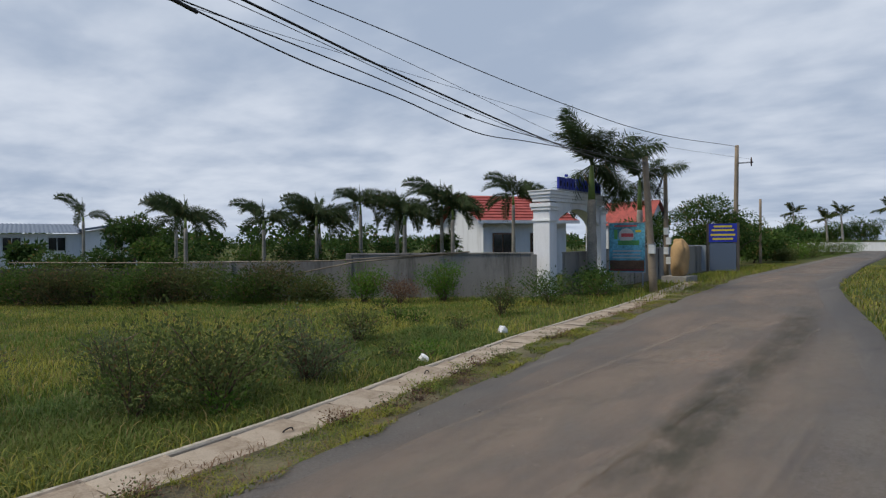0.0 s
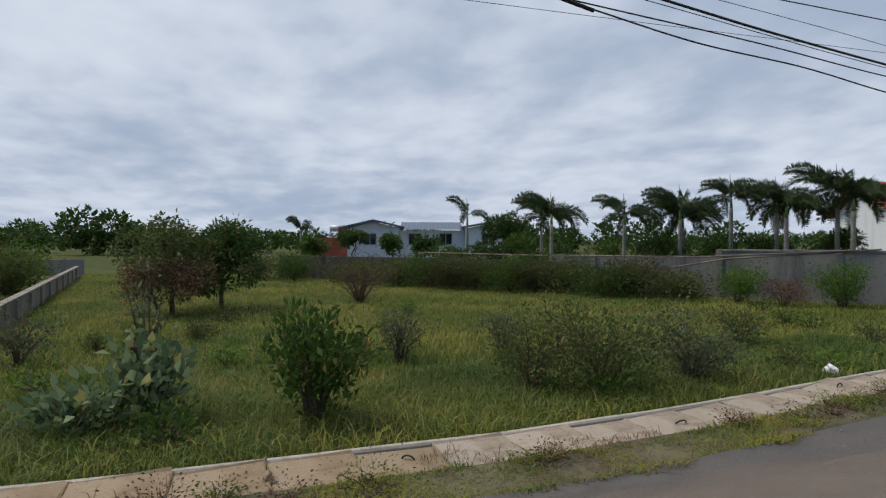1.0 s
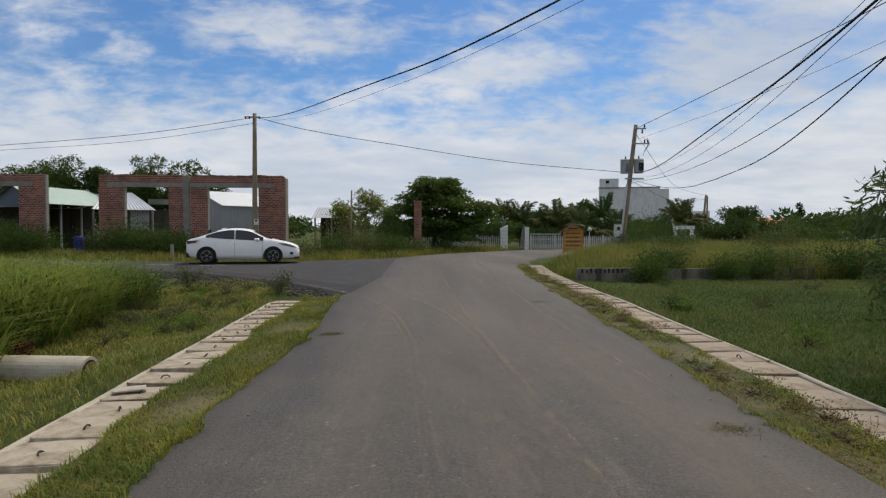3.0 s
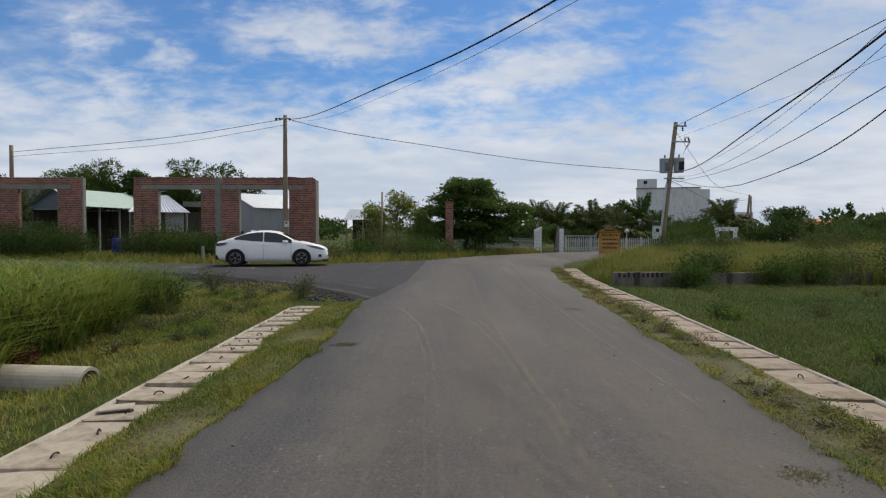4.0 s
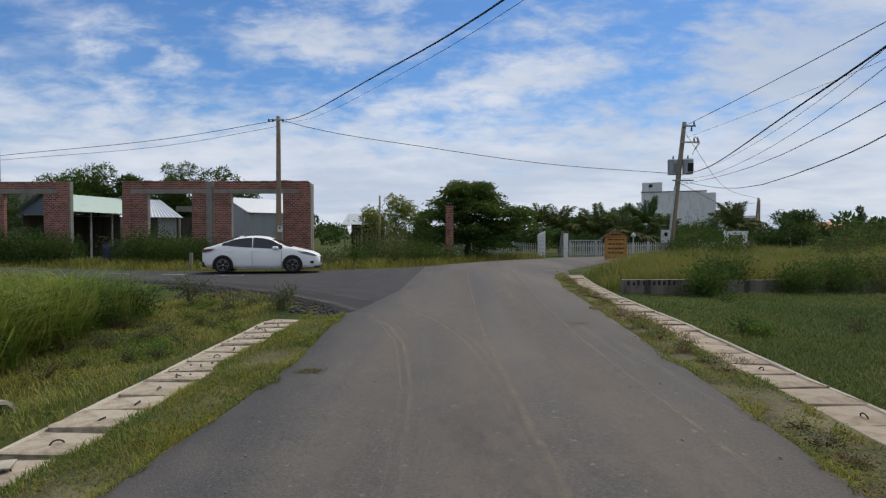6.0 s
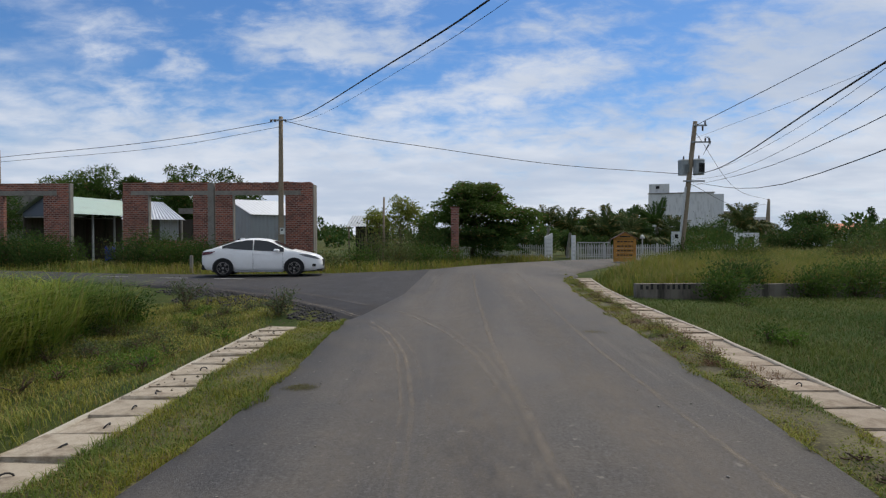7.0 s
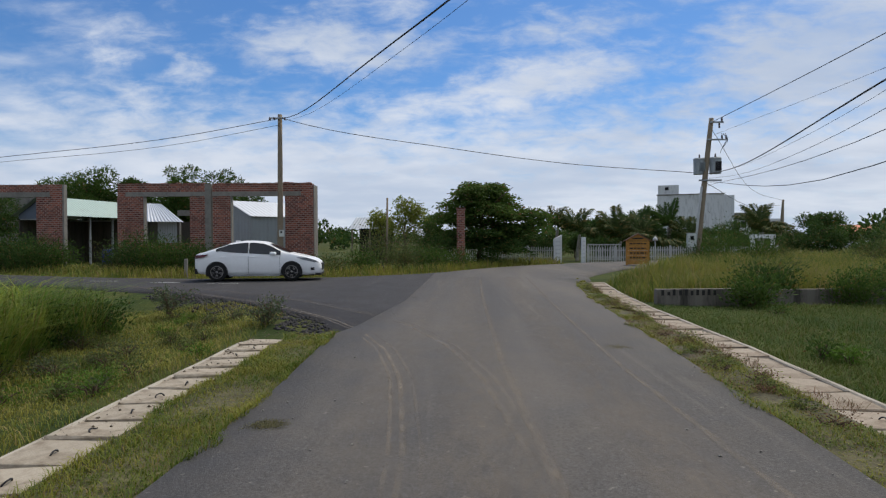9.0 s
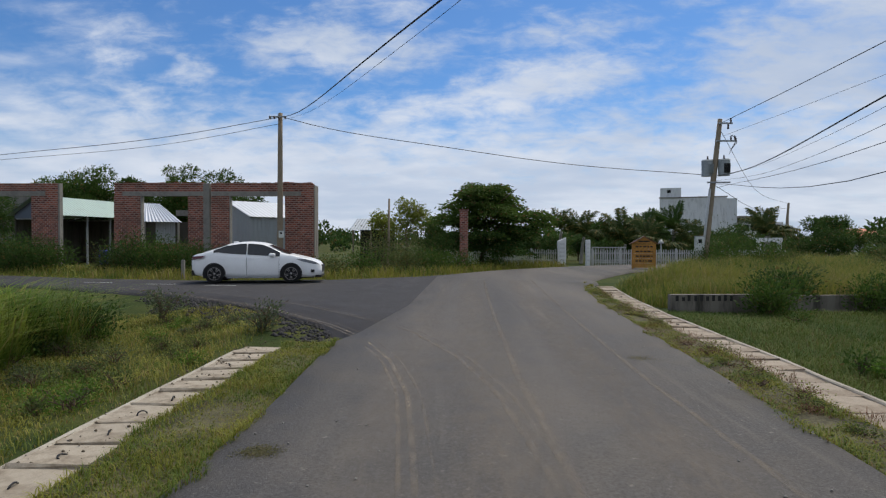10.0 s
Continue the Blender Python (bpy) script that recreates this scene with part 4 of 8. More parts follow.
# ---------------------------------------------------------------- poles and cables
def concrete_pole(name, base, top, r0, r1, label, square=False):
    d = Vector(top) - Vector(base)
    ob = thing(name, base, label, "pole")
    if square:
        bm = bmesh.new()
        bot = [bm.verts.new((sx * r0, sy * r0 * 0.8, 0)) for sx, sy in ((-1, -1), (1, -1), (1, 1), (-1, 1))]
        tp = [bm.verts.new((d.x + sx * r1, d.y + sy * r1 * 0.8, d.z)) for sx, sy in ((-1, -1), (1, -1), (1, 1), (-1, 1))]
        for k in range(4):
            bm.faces.new((bot[k], bot[(k + 1) % 4], tp[(k + 1) % 4], tp[k]))
        bm.faces.new(tp)
        bmesh.ops.bevel(bm, geom=list(bm.edges), offset=0.015, segments=2, affect="EDGES")
        part("shaft", bm, M_POLE, ob)
    else:
        tube_part("shaft", [d * (k / 6) for k in range(7)], [r0 + (r1 - r0) * k / 6 for k in range(7)], M_POLE, ob, sides=14)
    return ob


def meter_box(ob, c, size, turn, label="pale grey steel meter box", lid=True):
    sx, sy, sz = size
    b = part("meter_box", bm_box(-sx / 2, -sy / 2, -sz / 2, sx / 2, sy / 2, sz / 2, 0.012), M_BOX, ob, label, m=pose(*c, 0, 0, turn))
    if lid:
        part("lid", bm_box(-sx / 2 - 0.008, -sy / 2 - 0.008, sz / 2 - 0.02, sx / 2 + 0.008, sy / 2 + 0.008, sz / 2 + 0.008, 0.004), M_STEEL, b)
        part("window", bm_box(-sx * 0.2, -sy / 2 - 0.006, sz * 0.02, sx * 0.2, -sy / 2 - 0.001, sz * 0.3), M_GLASSDARK, b)
    return b


mp = concrete_pole("meter_pole", (4.74, 4.15, -0.2), (4.735, 4.15, 4.5), 0.103, 0.080, "square concrete pole with meter box and cable coil", True)
for k in range(11):
    z = 1.4 + 0.28 * k
    part("step_hole", bm_box(-0.022, -0.0815 + 0.0, z, 0.012, -0.0775, z + 0.045), M_DARK, mp, m=pose(0, 0, 0))
meter_box(mp, (-0.07, -0.015, 2.02), (0.23, 0.13, 0.31), -62, lid=False)
part("blue_plate", bm_box(-0.075, -0.004, -0.055, 0.075, 0.004, 0.055), M_TAGBLUE, mp, "blue number plate with white strokes", m=pose(-0.065, -0.062, 1.48, 0, 0, -62))
for k in range(4):
    part("white_stroke", bm_box(-0.06 + k * 0.033, -0.007, -0.03, -0.045 + k * 0.033, -0.0045, 0.03), M_WHITEPAINT, mp, m=pose(-0.065, -0.062, 1.48, 0, 0, -62))
part("blue_plate", bm_box(-0.035, -0.004, -0.03, 0.035, 0.004, 0.03), M_TAGBLUE, mp, "small blue tag", m=pose(-0.07, -0.07, 0.88, 0, 0, -62))
tube_part("steel_band", [(0.115 * math.cos(a), 0.1 * math.sin(a) + 0.05, 2.55) for a in np.linspace(0, 6.283, 17)], 0.008, M_STEEL, mp)
rngc = np.random.default_rng(12)
for k in range(7):
    rr = 0.15 + 0.022 * rngc.normal()
    ph = rngc.normal() * 0.15
    cx, cz = -0.17 + 0.015 * rngc.normal(), 0.82 + 0.02 * rngc.normal()
    tube_part("cable_coil", [(cx + 0.55 * rr * math.cos(a) + 0.03 * rngc.random(), -0.02 + 0.85 * rr * math.cos(a + ph), cz + rr * 1.15 * math.sin(a)) for a in np.linspace(0, 6.283, 22)],
              0.010, M_CABLE, mp, "coiled black cable" if k == 0 else "", 6)
for k, (ox, oy) in enumerate(((-0.09, -0.05), (-0.1, -0.02), (-0.075, -0.075))):
    tube_part("riser_cable", [(ox, oy, 0.85), (ox - 0.03, oy + 0.01, 1.25), (ox + 0.02, oy - 0.02, 1.7), (ox + 0.03, oy - 0.03, 2.4), (ox + 0.06, oy - 0.01, 3.2), (ox + 0.08, oy + 0.02, 4.2)],
              0.009, M_CABLE, mp, sides=6)
# the loose loop that bows out from the pole
tube_part("loose_loop", [(0.02 + 0.15 * math.sin(math.pi * u ** 1.25), -0.05 - 0.33 * math.sin(math.pi * u ** 1.25), 4.05 - 1.45 * u) for u in np.linspace(0, 1, 30)],
          0.008, M_CABLE, mp, sides=6)
tube_part("ground_cable", [(-0.2, 0.55, 0.16), (-0.22, 0.35, 0.37), (-0.2, 0.05, 0.47), (-0.1, -0.2, 0.42), (0.05, -0.42, 0.2)], 0.010, M_CABLE, mp, sides=6)

pp = concrete_pole("transformer_pole", (13.0, 34.9, -0.2), (13.77, 34.9, 7.38), 0.16, 0.11, "leaning concrete power pole carrying two transformers")


def on_pp(z, dx=0.0, dy=0.0):
    return (0.77 * (z + 0.2) / 7.58 + dx, dy, z + 0.2)


def transformer(dx, dy):
    x, y, z = on_pp(5.0, dx, dy)
    bm = bmesh.new()
    bmesh.ops.create_cone(bm, cap_ends=True, segments=20, radius1=0.27, radius2=0.28, depth=0.74)
    t = part("transformer", bm, M_TRAFO, pp, "grey pole transformer with cooling fins", False, pose(x, y, z))
    bm = bmesh.new()
    bmesh.ops.create_cone(bm, cap_ends=True, segments=20, radius1=0.30, radius2=0.25, depth=0.06)
    part("cover", bm, M_TRAFO, t, m=pose(0, 0, 0.40))
    for k in range(6):
        part("cooling_fin", bm_box(-0.1 + k * 0.05, -0.34, -0.25, -0.085 + k * 0.05, -0.2, 0.2), M_BLACKTRIM if dx > 0 else M_TRAFO, t)
    tube_part("bushing", [(0, 0, 0.39), (0, 0, 0.62)], [0.05, 0.03], M_CERAMIC, t)


transformer(0.40, -0.1)
transformer(-0.26, 0.2)
for z, x0, x1 in ((6.3, -0.15, 0.85), (4.3, -0.35, 0.75), (7.15, -0.1, 0.55)):
    x, y, zz = on_pp(z)
    part("crossarm", bm_box(x + x0, -0.20, zz - 0.04, x + x1, -0.13, zz + 0.04, 0.008), M_STEEL, pp, "galvanised crossarm")
for z, dx in ((6.45, 0.75), (6.45, 0.55), (7.3, 0.45), (7.05, 0.35)):
    x, y, zz = on_pp(z, dx, -0.16)
    tube_part("insulator", [(x, y, zz - 0.18 + 0.05 * k) for k in range(6)], [0.03, 0.055, 0.03, 0.055, 0.03, 0.05], M_CERAMIC, pp)
for k in range(3):
    x, y, zz = on_pp(6.6)
    tube_part("drop_lead", [(x + 0.5 + 0.1 * k, -0.16, zz), (x + 0.8, -0.2, zz - 0.2 - 0.1 * k), (x + 0.55, -0.1, zz - 0.75), (x + 0.5, -0.05, zz - 0.95)], 0.012, M_CABLE, pp, sides=5)
tube_part("conduit", [on_pp(0.0, -0.17, -0.12), on_pp(2.0, -0.17, -0.13), on_pp(4.0, -0.16, -0.12)], 0.06, M_WHITEPAINT, pp, "pale plastic conduit")
meter_box(pp, on_pp(1.35, -0.42, -0.2), (0.42, 0.2, 0.7), 0)

lp = concrete_pole("street_pole", (-7.2, 33.05, -0.2), (-7.18, 33.1, 7.36), 0.15, 0.10, "tall round concrete utility pole beside the brick wall")
meter_box(lp, (0.12, -0.16, 1.95), (0.22, 0.14, 0.32), 0)
part("crossarm", bm_box(-0.45, -0.16, 7.33, 0.35, -0.11, 7.39), M_STEEL, lp)
for dx in (-0.4, -0.2, 0.3):
    tube_part("insulator", [(dx, -0.135, 7.26), (dx, -0.135, 7.31), (dx, -0.135, 7.4)], [0.03, 0.05, 0.03], M_CERAMIC, lp)
cp = concrete_pole("concrete_pole", (7.12, -18.6, -0.2), (7.36, -18.5, 4.22), 0.13, 0.09, "short weathered concrete pole by the gateway")
meter_box(cp, (0.0, 0.15, 1.5), (0.2, 0.1, 0.3), 0)
bp = concrete_pole("cable_pole", (9.33, -26.0, -0.2), (9.37, -25.97, 4.7), 0.12, 0.08, "dark concrete pole hung with tangled cables")
for k in range(4):
    meter_box(bp, (-0.15 + 0.1 * (k % 2), 0.18, 0.9 + 0.42 * k), (0.2, 0.12, 0.3), 0, lid=False)
for k in range(5):
    tube_part("tangled_cable", [(0.1, 0.12 + 0.02 * k, 4.5), (0.25 + 0.08 * k, 0.15, 3.9 - 0.1 * k), (-0.1 * k + 0.2, 0.2, 3.5), (0.12, 0.14, 2.8), (0.1, 0.14, 1.4)], 0.012, M_CABLE, bp, sides=5)
fp = concrete_pole("power_pole", (9.95, -39.6, -0.2), (9.79, -39.4, 7.33), 0.16, 0.11, "tall concrete power pole with a side arm")
part("crossarm", bm_box(-1.05, 0.1, 6.4, 0.0, 0.17, 6.48), M_STEEL, fp)
tube_part("insulator", [(-0.95, 0.14, 6.2), (-0.95, 0.14, 6.45), (-0.95, 0.14, 6.75)], [0.03, 0.06, 0.03], M_CERAMIC, fp)
concrete_pole("far_pole", (9.9, -46, -0.2), (9.9, -46, 4.4), 0.1, 0.08, "far grey concrete pole among roadside trees")
concrete_pole("far_pole", (31.5, 62, -0.2), (31.9, 62, 5.0), 0.13, 0.1, "far weathered pole beyond the rank grass")
concrete_pole("far_pole", (36.2, 70, -0.2), (36.2, 70, 5.3), 0.11, 0.09, "slim far utility pole")
concrete_pole("far_pole", (-23.6, 36.2, -0.2), (-23.5, 36.1, 6.2), 0.13, 0.1, "concrete utility pole along the side road")


def cable(points, r, label="black overhead cable above the verge", spots=()):
    """One hanging cable, smooth through its points."""
    P = np.array(points, float)
    d = np.concatenate([[0], np.cumsum(np.linalg.norm(np.diff(P, axis=0), axis=1))])
    n = len(P)
    tan = np.gradient(P, d, axis=0)
    out_ = []
    for i in range(n - 1):
        h = d[i + 1] - d[i]
        for u in np.linspace(0, 1, 9)[:(8 if i < n - 2 else 9)]:
            a, b, c, e = 2 * u**3 - 3 * u**2 + 1, u**3 - 2 * u**2 + u, -2 * u**3 + 3 * u**2, u**3 - u**2
            out_.append(a * P[i] + b * h * tan[i] + c * P[i + 1] + e * h * tan[i + 1])
    ob = thing("overhead_cable", (0, 0, 0), label, "cable", "overhead cables")
    tube_part("strand", out_, r, M_CABLE, ob, sides=5)
    for a, b in spots:
        tube_part("splice", [a, b], r * 2.2, M_CABLE, ob, "taped cable splice", 6)
    return ob


cable([(13.72, 34.6, 7.15), (13.2, 25.3, 7.1), (12.4, 11, 7.2), (11.3, -8.5, 7.13), (10.8, -17.2, 6.62), (10.4, -24.3, 6.41), (9.79, -39.4, 7.25)], 0.014, "thick black high cable between power poles")
cable([(13.75, 34.6, 6.5), (12.9, 19.7, 6.15), (12.1, 6, 6.4), (11.2, -10, 6.1), (10.4, -25, 5.9), (9.0, -39.3, 6.4)], 0.006, "thin high wire between power poles")
cable([(13.5, 34.6, 4.6), (11.85, 28.4, 4.16), (7.91, 15.1, 3.87), (5.91, 8.35, 3.86), (5.08, 5.54, 4.0), (4.70, 4.12, 4.12), (5.82, -3.4, 4.14), (6.14, -5.5, 4.04), (6.63, -8.64, 3.95), (7.06, -11.4, 3.9), (9.35, -25.9, 4.3)], 0.016, "thick black bundled cable past the meter pole")
cable([(13.4, 34.6, 4.0), (7.17, 12.6, 3.11), (5.58, 7.23, 3.25), (4.72, 4.3, 3.36), (4.70, 4.12, 3.42)], 0.007)
cable([(13.4, 34.6, 4.2), (7.74, 14.55, 2.62), (6.39, 9.97, 2.79), (5.58, 7.23, 3.23), (4.89, 4.9, 3.79), (4.70, 4.12, 4.05)], 0.009, "slack black cable sagging towards the meter pole")
cable([(4.70, 4.12, 4.0), (5.39, -2.46, 3.73), (5.57, -4.08, 3.56), (5.74, -5.63, 3.5), (6.01, -8.0, 3.34), (6.19, -9.57, 3.45), (7.3, -18.4, 3.95)], 0.009,
      "slack black cable with a splice box", (((5.36, -2.25, 3.765), (5.42, -2.75, 3.69)), ((5.31, -1.75, 3.84), (5.37, -2.3, 3.755))))
cable([(4.70, 4.12, 4.05), (5.39, -2.4, 3.76), (5.66, -4.9, 3.68), (5.95, -7.6, 3.55), (6.3, -10.5, 3.6), (7.32, -18.45, 4.0)], 0.008, "black cable with a small clip", (((5.93, -7.42, 3.555), (5.955, -7.62, 3.545)),))
cable([(4.70, 4.12, 4.1), (5.6, -3.0, 4.0), (6.1, -6.5, 3.85), (6.6, -9.5, 3.8), (9.3, -25.9, 4.1)], 0.005, "thin black telephone wire")
cable([(4.70, 4.12, 4.2), (5.75, -3.2, 4.25), (6.2, -6.5, 4.2), (7.0, -11.5, 4.1), (9.3, -25.9, 4.4)], 0.004, "thin black telephone wire")
cable([(4.70, 4.12, 4.2), (7.0, 12.0, 3.5), (10.0, 22.5, 3.5), (13.4, 34.6, 4.35)], 0.005, "thin black telephone wire")
cable([(4.70, 4.12, 4.3), (7.0, 12.0, 3.75), (10.0, 22.5, 3.8), (13.4, 34.6, 4.5)], 0.004, "thin black telephone wire")
cable([(-7.15, 33.0, 7.15), (-6.67, 31.93, 6.95), (-0.03, 15.6, 4.91), (1.25, 12.45, 4.59), (4.70, 4.12, 4.35)], 0.015, "thick black cable crossing over the lane")
cable([(-7.15, 33.0, 7.0), (-3.4, 24.0, 5.55), (0.0, 15.6, 4.68), (1.3, 12.4, 4.42), (4.70, 4.12, 4.2)], 0.004, "thin wire crossing over the lane")
cable([(-7.15, 33.0, 7.2), (-6.77, 33.1, 7.1), (0.82, 33.8, 5.83), (6.39, 34.3, 5.13), (12.9, 34.8, 4.68)], 0.016, "black cable slung between two poles across the junction")
cable([(-7.2, 33.0, 7.15), (-12, 33.9, 6.55), (-23.4, 36, 5.8)], 0.014, "black cable along the side road")
cable([(-7.2, 33.0, 6.85), (-12, 33.9, 6.2), (-23.4, 36, 5.55)], 0.010, "black cable along the side road")
cable([(13.75, 34.9, 6.9), (22, 48, 5.0), (31.85, 61.9, 4.9)], 0.012, "black cable running on to far poles")
cable([(13.5, 34.9, 4.2), (22, 48, 3.7), (31.8, 61.9, 4.5)], 0.014, "sagging black cable running on to far poles")


# ---------------------------------------------------------------- car
def build_car():
    ob = thing("car", (-6.03, 27.02, -0.02), "white parked saloon car with tinted windows", "car", turn=8.0)
    prof = ((-2.28, 0.93), (-2.2, 1.0), (-1.95, 1.05), (-1.68, 1.15), (-1.35, 1.275), (-1.05, 1.375), (-0.6, 1.445), (-0.25, 1.45), (0.1, 1.415), (0.34, 1.34),
            (0.85, 1.09), (1.1, 1.0), (1.5, 0.905), (1.85, 0.815), (2.05, 0.72), (2.17, 0.58))
    belt = ((-2.28, 0.89), (-1.75, 1.03), (-1.35, 1.055), (-0.9, 1.01), (0.0, 0.955), (0.75, 0.91), (1.1, 0.94), (1.5, 0.865), (1.85, 0.78), (2.05, 0.69), (2.17, 0.54))
    wide = ((-2.28, 0.62), (-2.1, 0.77), (-1.6, 0.855), (0, 0.865), (1.2, 0.855), (1.7, 0.80), (2.0, 0.70), (2.17, 0.54))
    lowz = ((-2.28, 0.36), (-2.1, 0.25), (-1.8, 0.2), (1.7, 0.18), (2.05, 0.2), (2.17, 0.28))
    xs = np.concatenate([np.linspace(-2.28, -2.1, 4), np.linspace(-2.0, 1.9, 40), np.linspace(1.97, 2.17, 5)])
    V, Fc = [], []
    rings = []
    for x in xs:
        zt, zb, w, zl = (float(along(t, x)) for t in (prof, belt, wide, lowz))
        zb = min(zb, zt - 0.015)
        cab = max(0.0, zt - zb)
        wt = w * 0.94 - 0.55 * cab
        zs = zt - min(0.06, cab * 0.3)
        half = [(w * 0.55, zl), (w * 0.93, zl + 0.03), (w * 0.985, zl + 0.16), (w, (zl + zb) / 2 + 0.03), (w * 0.985, zb - 0.12), (w * 0.95, zb),
                (w * 0.945 - 0.25 * cab, zb + cab * 0.45), (max(wt, 0.3), zs), (max(wt, 0.3) * 0.72, zt - 0.006), (0.0, zt + 0.004)]
        ring = [(-a, b) for a, b in half] + [(a, b) for a, b in half[-2::-1]]
        rings.append([(x, a, b) for a, b in ring])
    m = len(rings[0])
    for r in rings:
        V += r
    for i in range(len(rings) - 1):
        for k in range(m - 1):
            Fc.append((i * m + k, i * m + k + 1, (i + 1) * m + k + 1, (i + 1) * m + k))
    Fc += [tuple(range(m))[::-1], tuple((len(rings) - 1) * m + k for k in range(m))]
    child("body", mesh_from("body", V, Fc, M_CARPAINT, True), ob, "glossy white body")

    def glass(name, x0, x1, u0, u1, label, side):
        """A pane lying 5 mm proud of the cabin's side."""
        P = []
        n = 14
        for i in range(n + 1):
            x = x0 + (x1 - x0) * i / n
            zt, zb, w = (float(along(t, x)) for t in (prof, belt, wide))
            cab = max(0.0, zt - zb)
            for u in (u0, u1):
                z = zb + 0.02 + (cab - 0.09) * u if cab > 0.12 else zb + 0.02
                wy = w * 0.95 - (0.25 * (z - zb) / 0.45 * 0.45 if z - zb < cab * 0.45 else 0.25 * cab * 0.45 + (z - zb - cab * 0.45) * 0.62)
                P.append((x, side * (wy + 0.012), max(z, zb + 0.02)))
        q = [(2 * i, 2 * i + 2, 2 * i + 3, 2 * i + 1) if side < 0 else (2 * i, 2 * i + 1, 2 * i + 3, 2 * i + 2) for i in range(n)]
        child(name, mesh_from(name, P, q, M_GLASSDARK, True), ob, label)

    for s in (-1, 1):
        glass("rear_window", -1.50, -0.40, 0.0, 1.0, "dark tinted rear side window", s)
        glass("front_window", -0.36, 0.74, 0.0, 1.0, "dark tinted front side window", s)

    def screen(name, xa, xb, label):
        P = []
        for x in np.linspace(xa, xb, 6):
            zt, zb, w = (float(along(t, x)) for t in (prof, belt, wide))
            wt = max(0.3, w * 0.94 - 0.55 * max(0, zt - zb)) * 0.9
            P += [(x, -wt, zt - 0.012 + 0.01), (x, -wt * 0.5, zt + 0.008), (x, wt * 0.5, zt + 0.008), (x, wt, zt - 0.002)]
        q = [(4 * i + k, 4 * i + 4 + k, 4 * i + 5 + k, 4 * i + 1 + k) for i in range(5) for k in range(3)]
        child(name, mesh_from(name, P, q, M_GLASSDARK, True), ob, label)

    screen("windscreen", 0.36, 1.06, "dark windscreen")
    screen("rear_screen", -1.9, -1.1, "dark rear screen")
    for wx in (-1.47, 1.13):
        for s in (-1, 1):
            wheel = child("wheel", mesh_from("wheel", *tube([(0, -s * 0.1, 0), (0, s * 0.06, 0)], 0.2, 18), M_BLACKTRIM, False), ob, "", pose(wx, s * 0.76, 0.33))
            prof_t = [(-0.1, 0.2), (-0.1, 0.305), (-0.07, 0.33), (0.07, 0.33), (0.105, 0.31), (0.108, 0.215)]
            tv, tf = [], []
            for a in range(28):
                w = 2 * math.pi * a / 28
                tv += [(r * math.cos(w), s * y, r * math.sin(w)) for y, r in prof_t]
            for a in range(28):
                b = (a + 1) % 28
                tf += [(a * 6 + k, a * 6 + k + 1, b * 6 + k + 1, b * 6 + k) for k in range(5)]
            child("tyre", mesh_from("tyre", tv, tf, M_RUBBER, True), wheel, "black tyre")
            geo = []
            for k in range(10):
                a = 2 * math.pi * k / 10
                b = a + (0.16 if k % 2 else -0.16)
                geo.append(tube([(0.04 * math.cos(a), s * 0.085, 0.04 * math.sin(a)), (0.225 * math.cos(b), s * 0.105, 0.215 * math.sin(b))], [0.02, 0.014], 5))
            geo.append(tube([(0.215 * math.cos(a), s * 0.108, 0.215 * math.sin(a)) for a in np.linspace(0, 6.283, 25)], 0.011, 5))
            geo.append(tube([(0, s * 0.07, 0), (0, s * 0.112, 0)], 0.045, 10))
            child("rim", mesh_from("rim", *join(*geo), M_RIM, True), wheel, "machined alloy rim")
            av, af = [], []
            for i, a in enumerate(np.linspace(-0.25, math.pi + 0.25, 19)):
                for r, y in ((0.31, 0.862), (0.385, 0.872)):
                    av.append((wx + r * math.cos(a), s * y, 0.33 + r * math.sin(a)))
            ring = [(2 * i, 2 * i + 1, 2 * i + 3, 2 * i + 2) for i in range(18)]
            child("wheel_arch", mesh_from("wheel_arch", av, ring, M_BLACKTRIM), ob, "black wheel arch")
            # near-black disc on the uncut body stands in for the wheel well's shade
            av = [(wx + 0.375 * math.cos(a), s * 0.866, 0.33 + 0.375 * math.sin(a)) for a in np.linspace(-0.3, math.pi + 0.3, 19)]
            child("arch_shadow_gap", mesh_from("arch_shadow_gap", av, [tuple(range(19))], M_DARK), ob)
    for s in (-1, 1):
        part("mirror", bm_box(-0.1, -0.1, -0.06, 0.1, 0.1, 0.06, 0.045), M_CARPAINT, ob, "white wing mirror", True, pose(0.5, s * 0.95, 0.985, 0, 0, 8 * s))
        for x in (-1.25, -0.24):
            part("door_handle", bm_box(x - 0.1, s * 0.872 - 0.012, 0.845, x + 0.1, s * 0.872 + 0.012, 0.87, 0.008), M_CARPAINT, ob)
        for x in (-0.38, 0.72):
            part("door_gap", bm_box(x - 0.004, s * 0.868 - 0.005, 0.28, x + 0.004, s * 0.868 + 0.003, 0.9), M_DARK, ob)
        bm = bmesh.new()
        pts = [(1.30, 0.835, 0.845), (1.62, 0.80, 0.835), (1.95, 0.70, 0.735), (2.08, 0.6, 0.64), (1.9, 0.715, 0.665), (1.55, 0.80, 0.745)]
        bm.faces.new([bm.verts.new((x, s * (y + 0.03), z)) for x, y, z in (pts if s > 0 else pts[::-1])])
        part("headlight", bm, M_LAMP, ob, "clear swept-back headlight")
        bm = bmesh.new()
        pts = [(-2.25, 0.68, 0.93), (-1.74, 0.845, 0.965), (-1.9, 0.845, 0.87), (-2.24, 0.70, 0.80)]
        bm.faces.new([bm.verts.new((x, s * (y + 0.02), z)) for x, y, z in (pts if s < 0 else pts[::-1])])
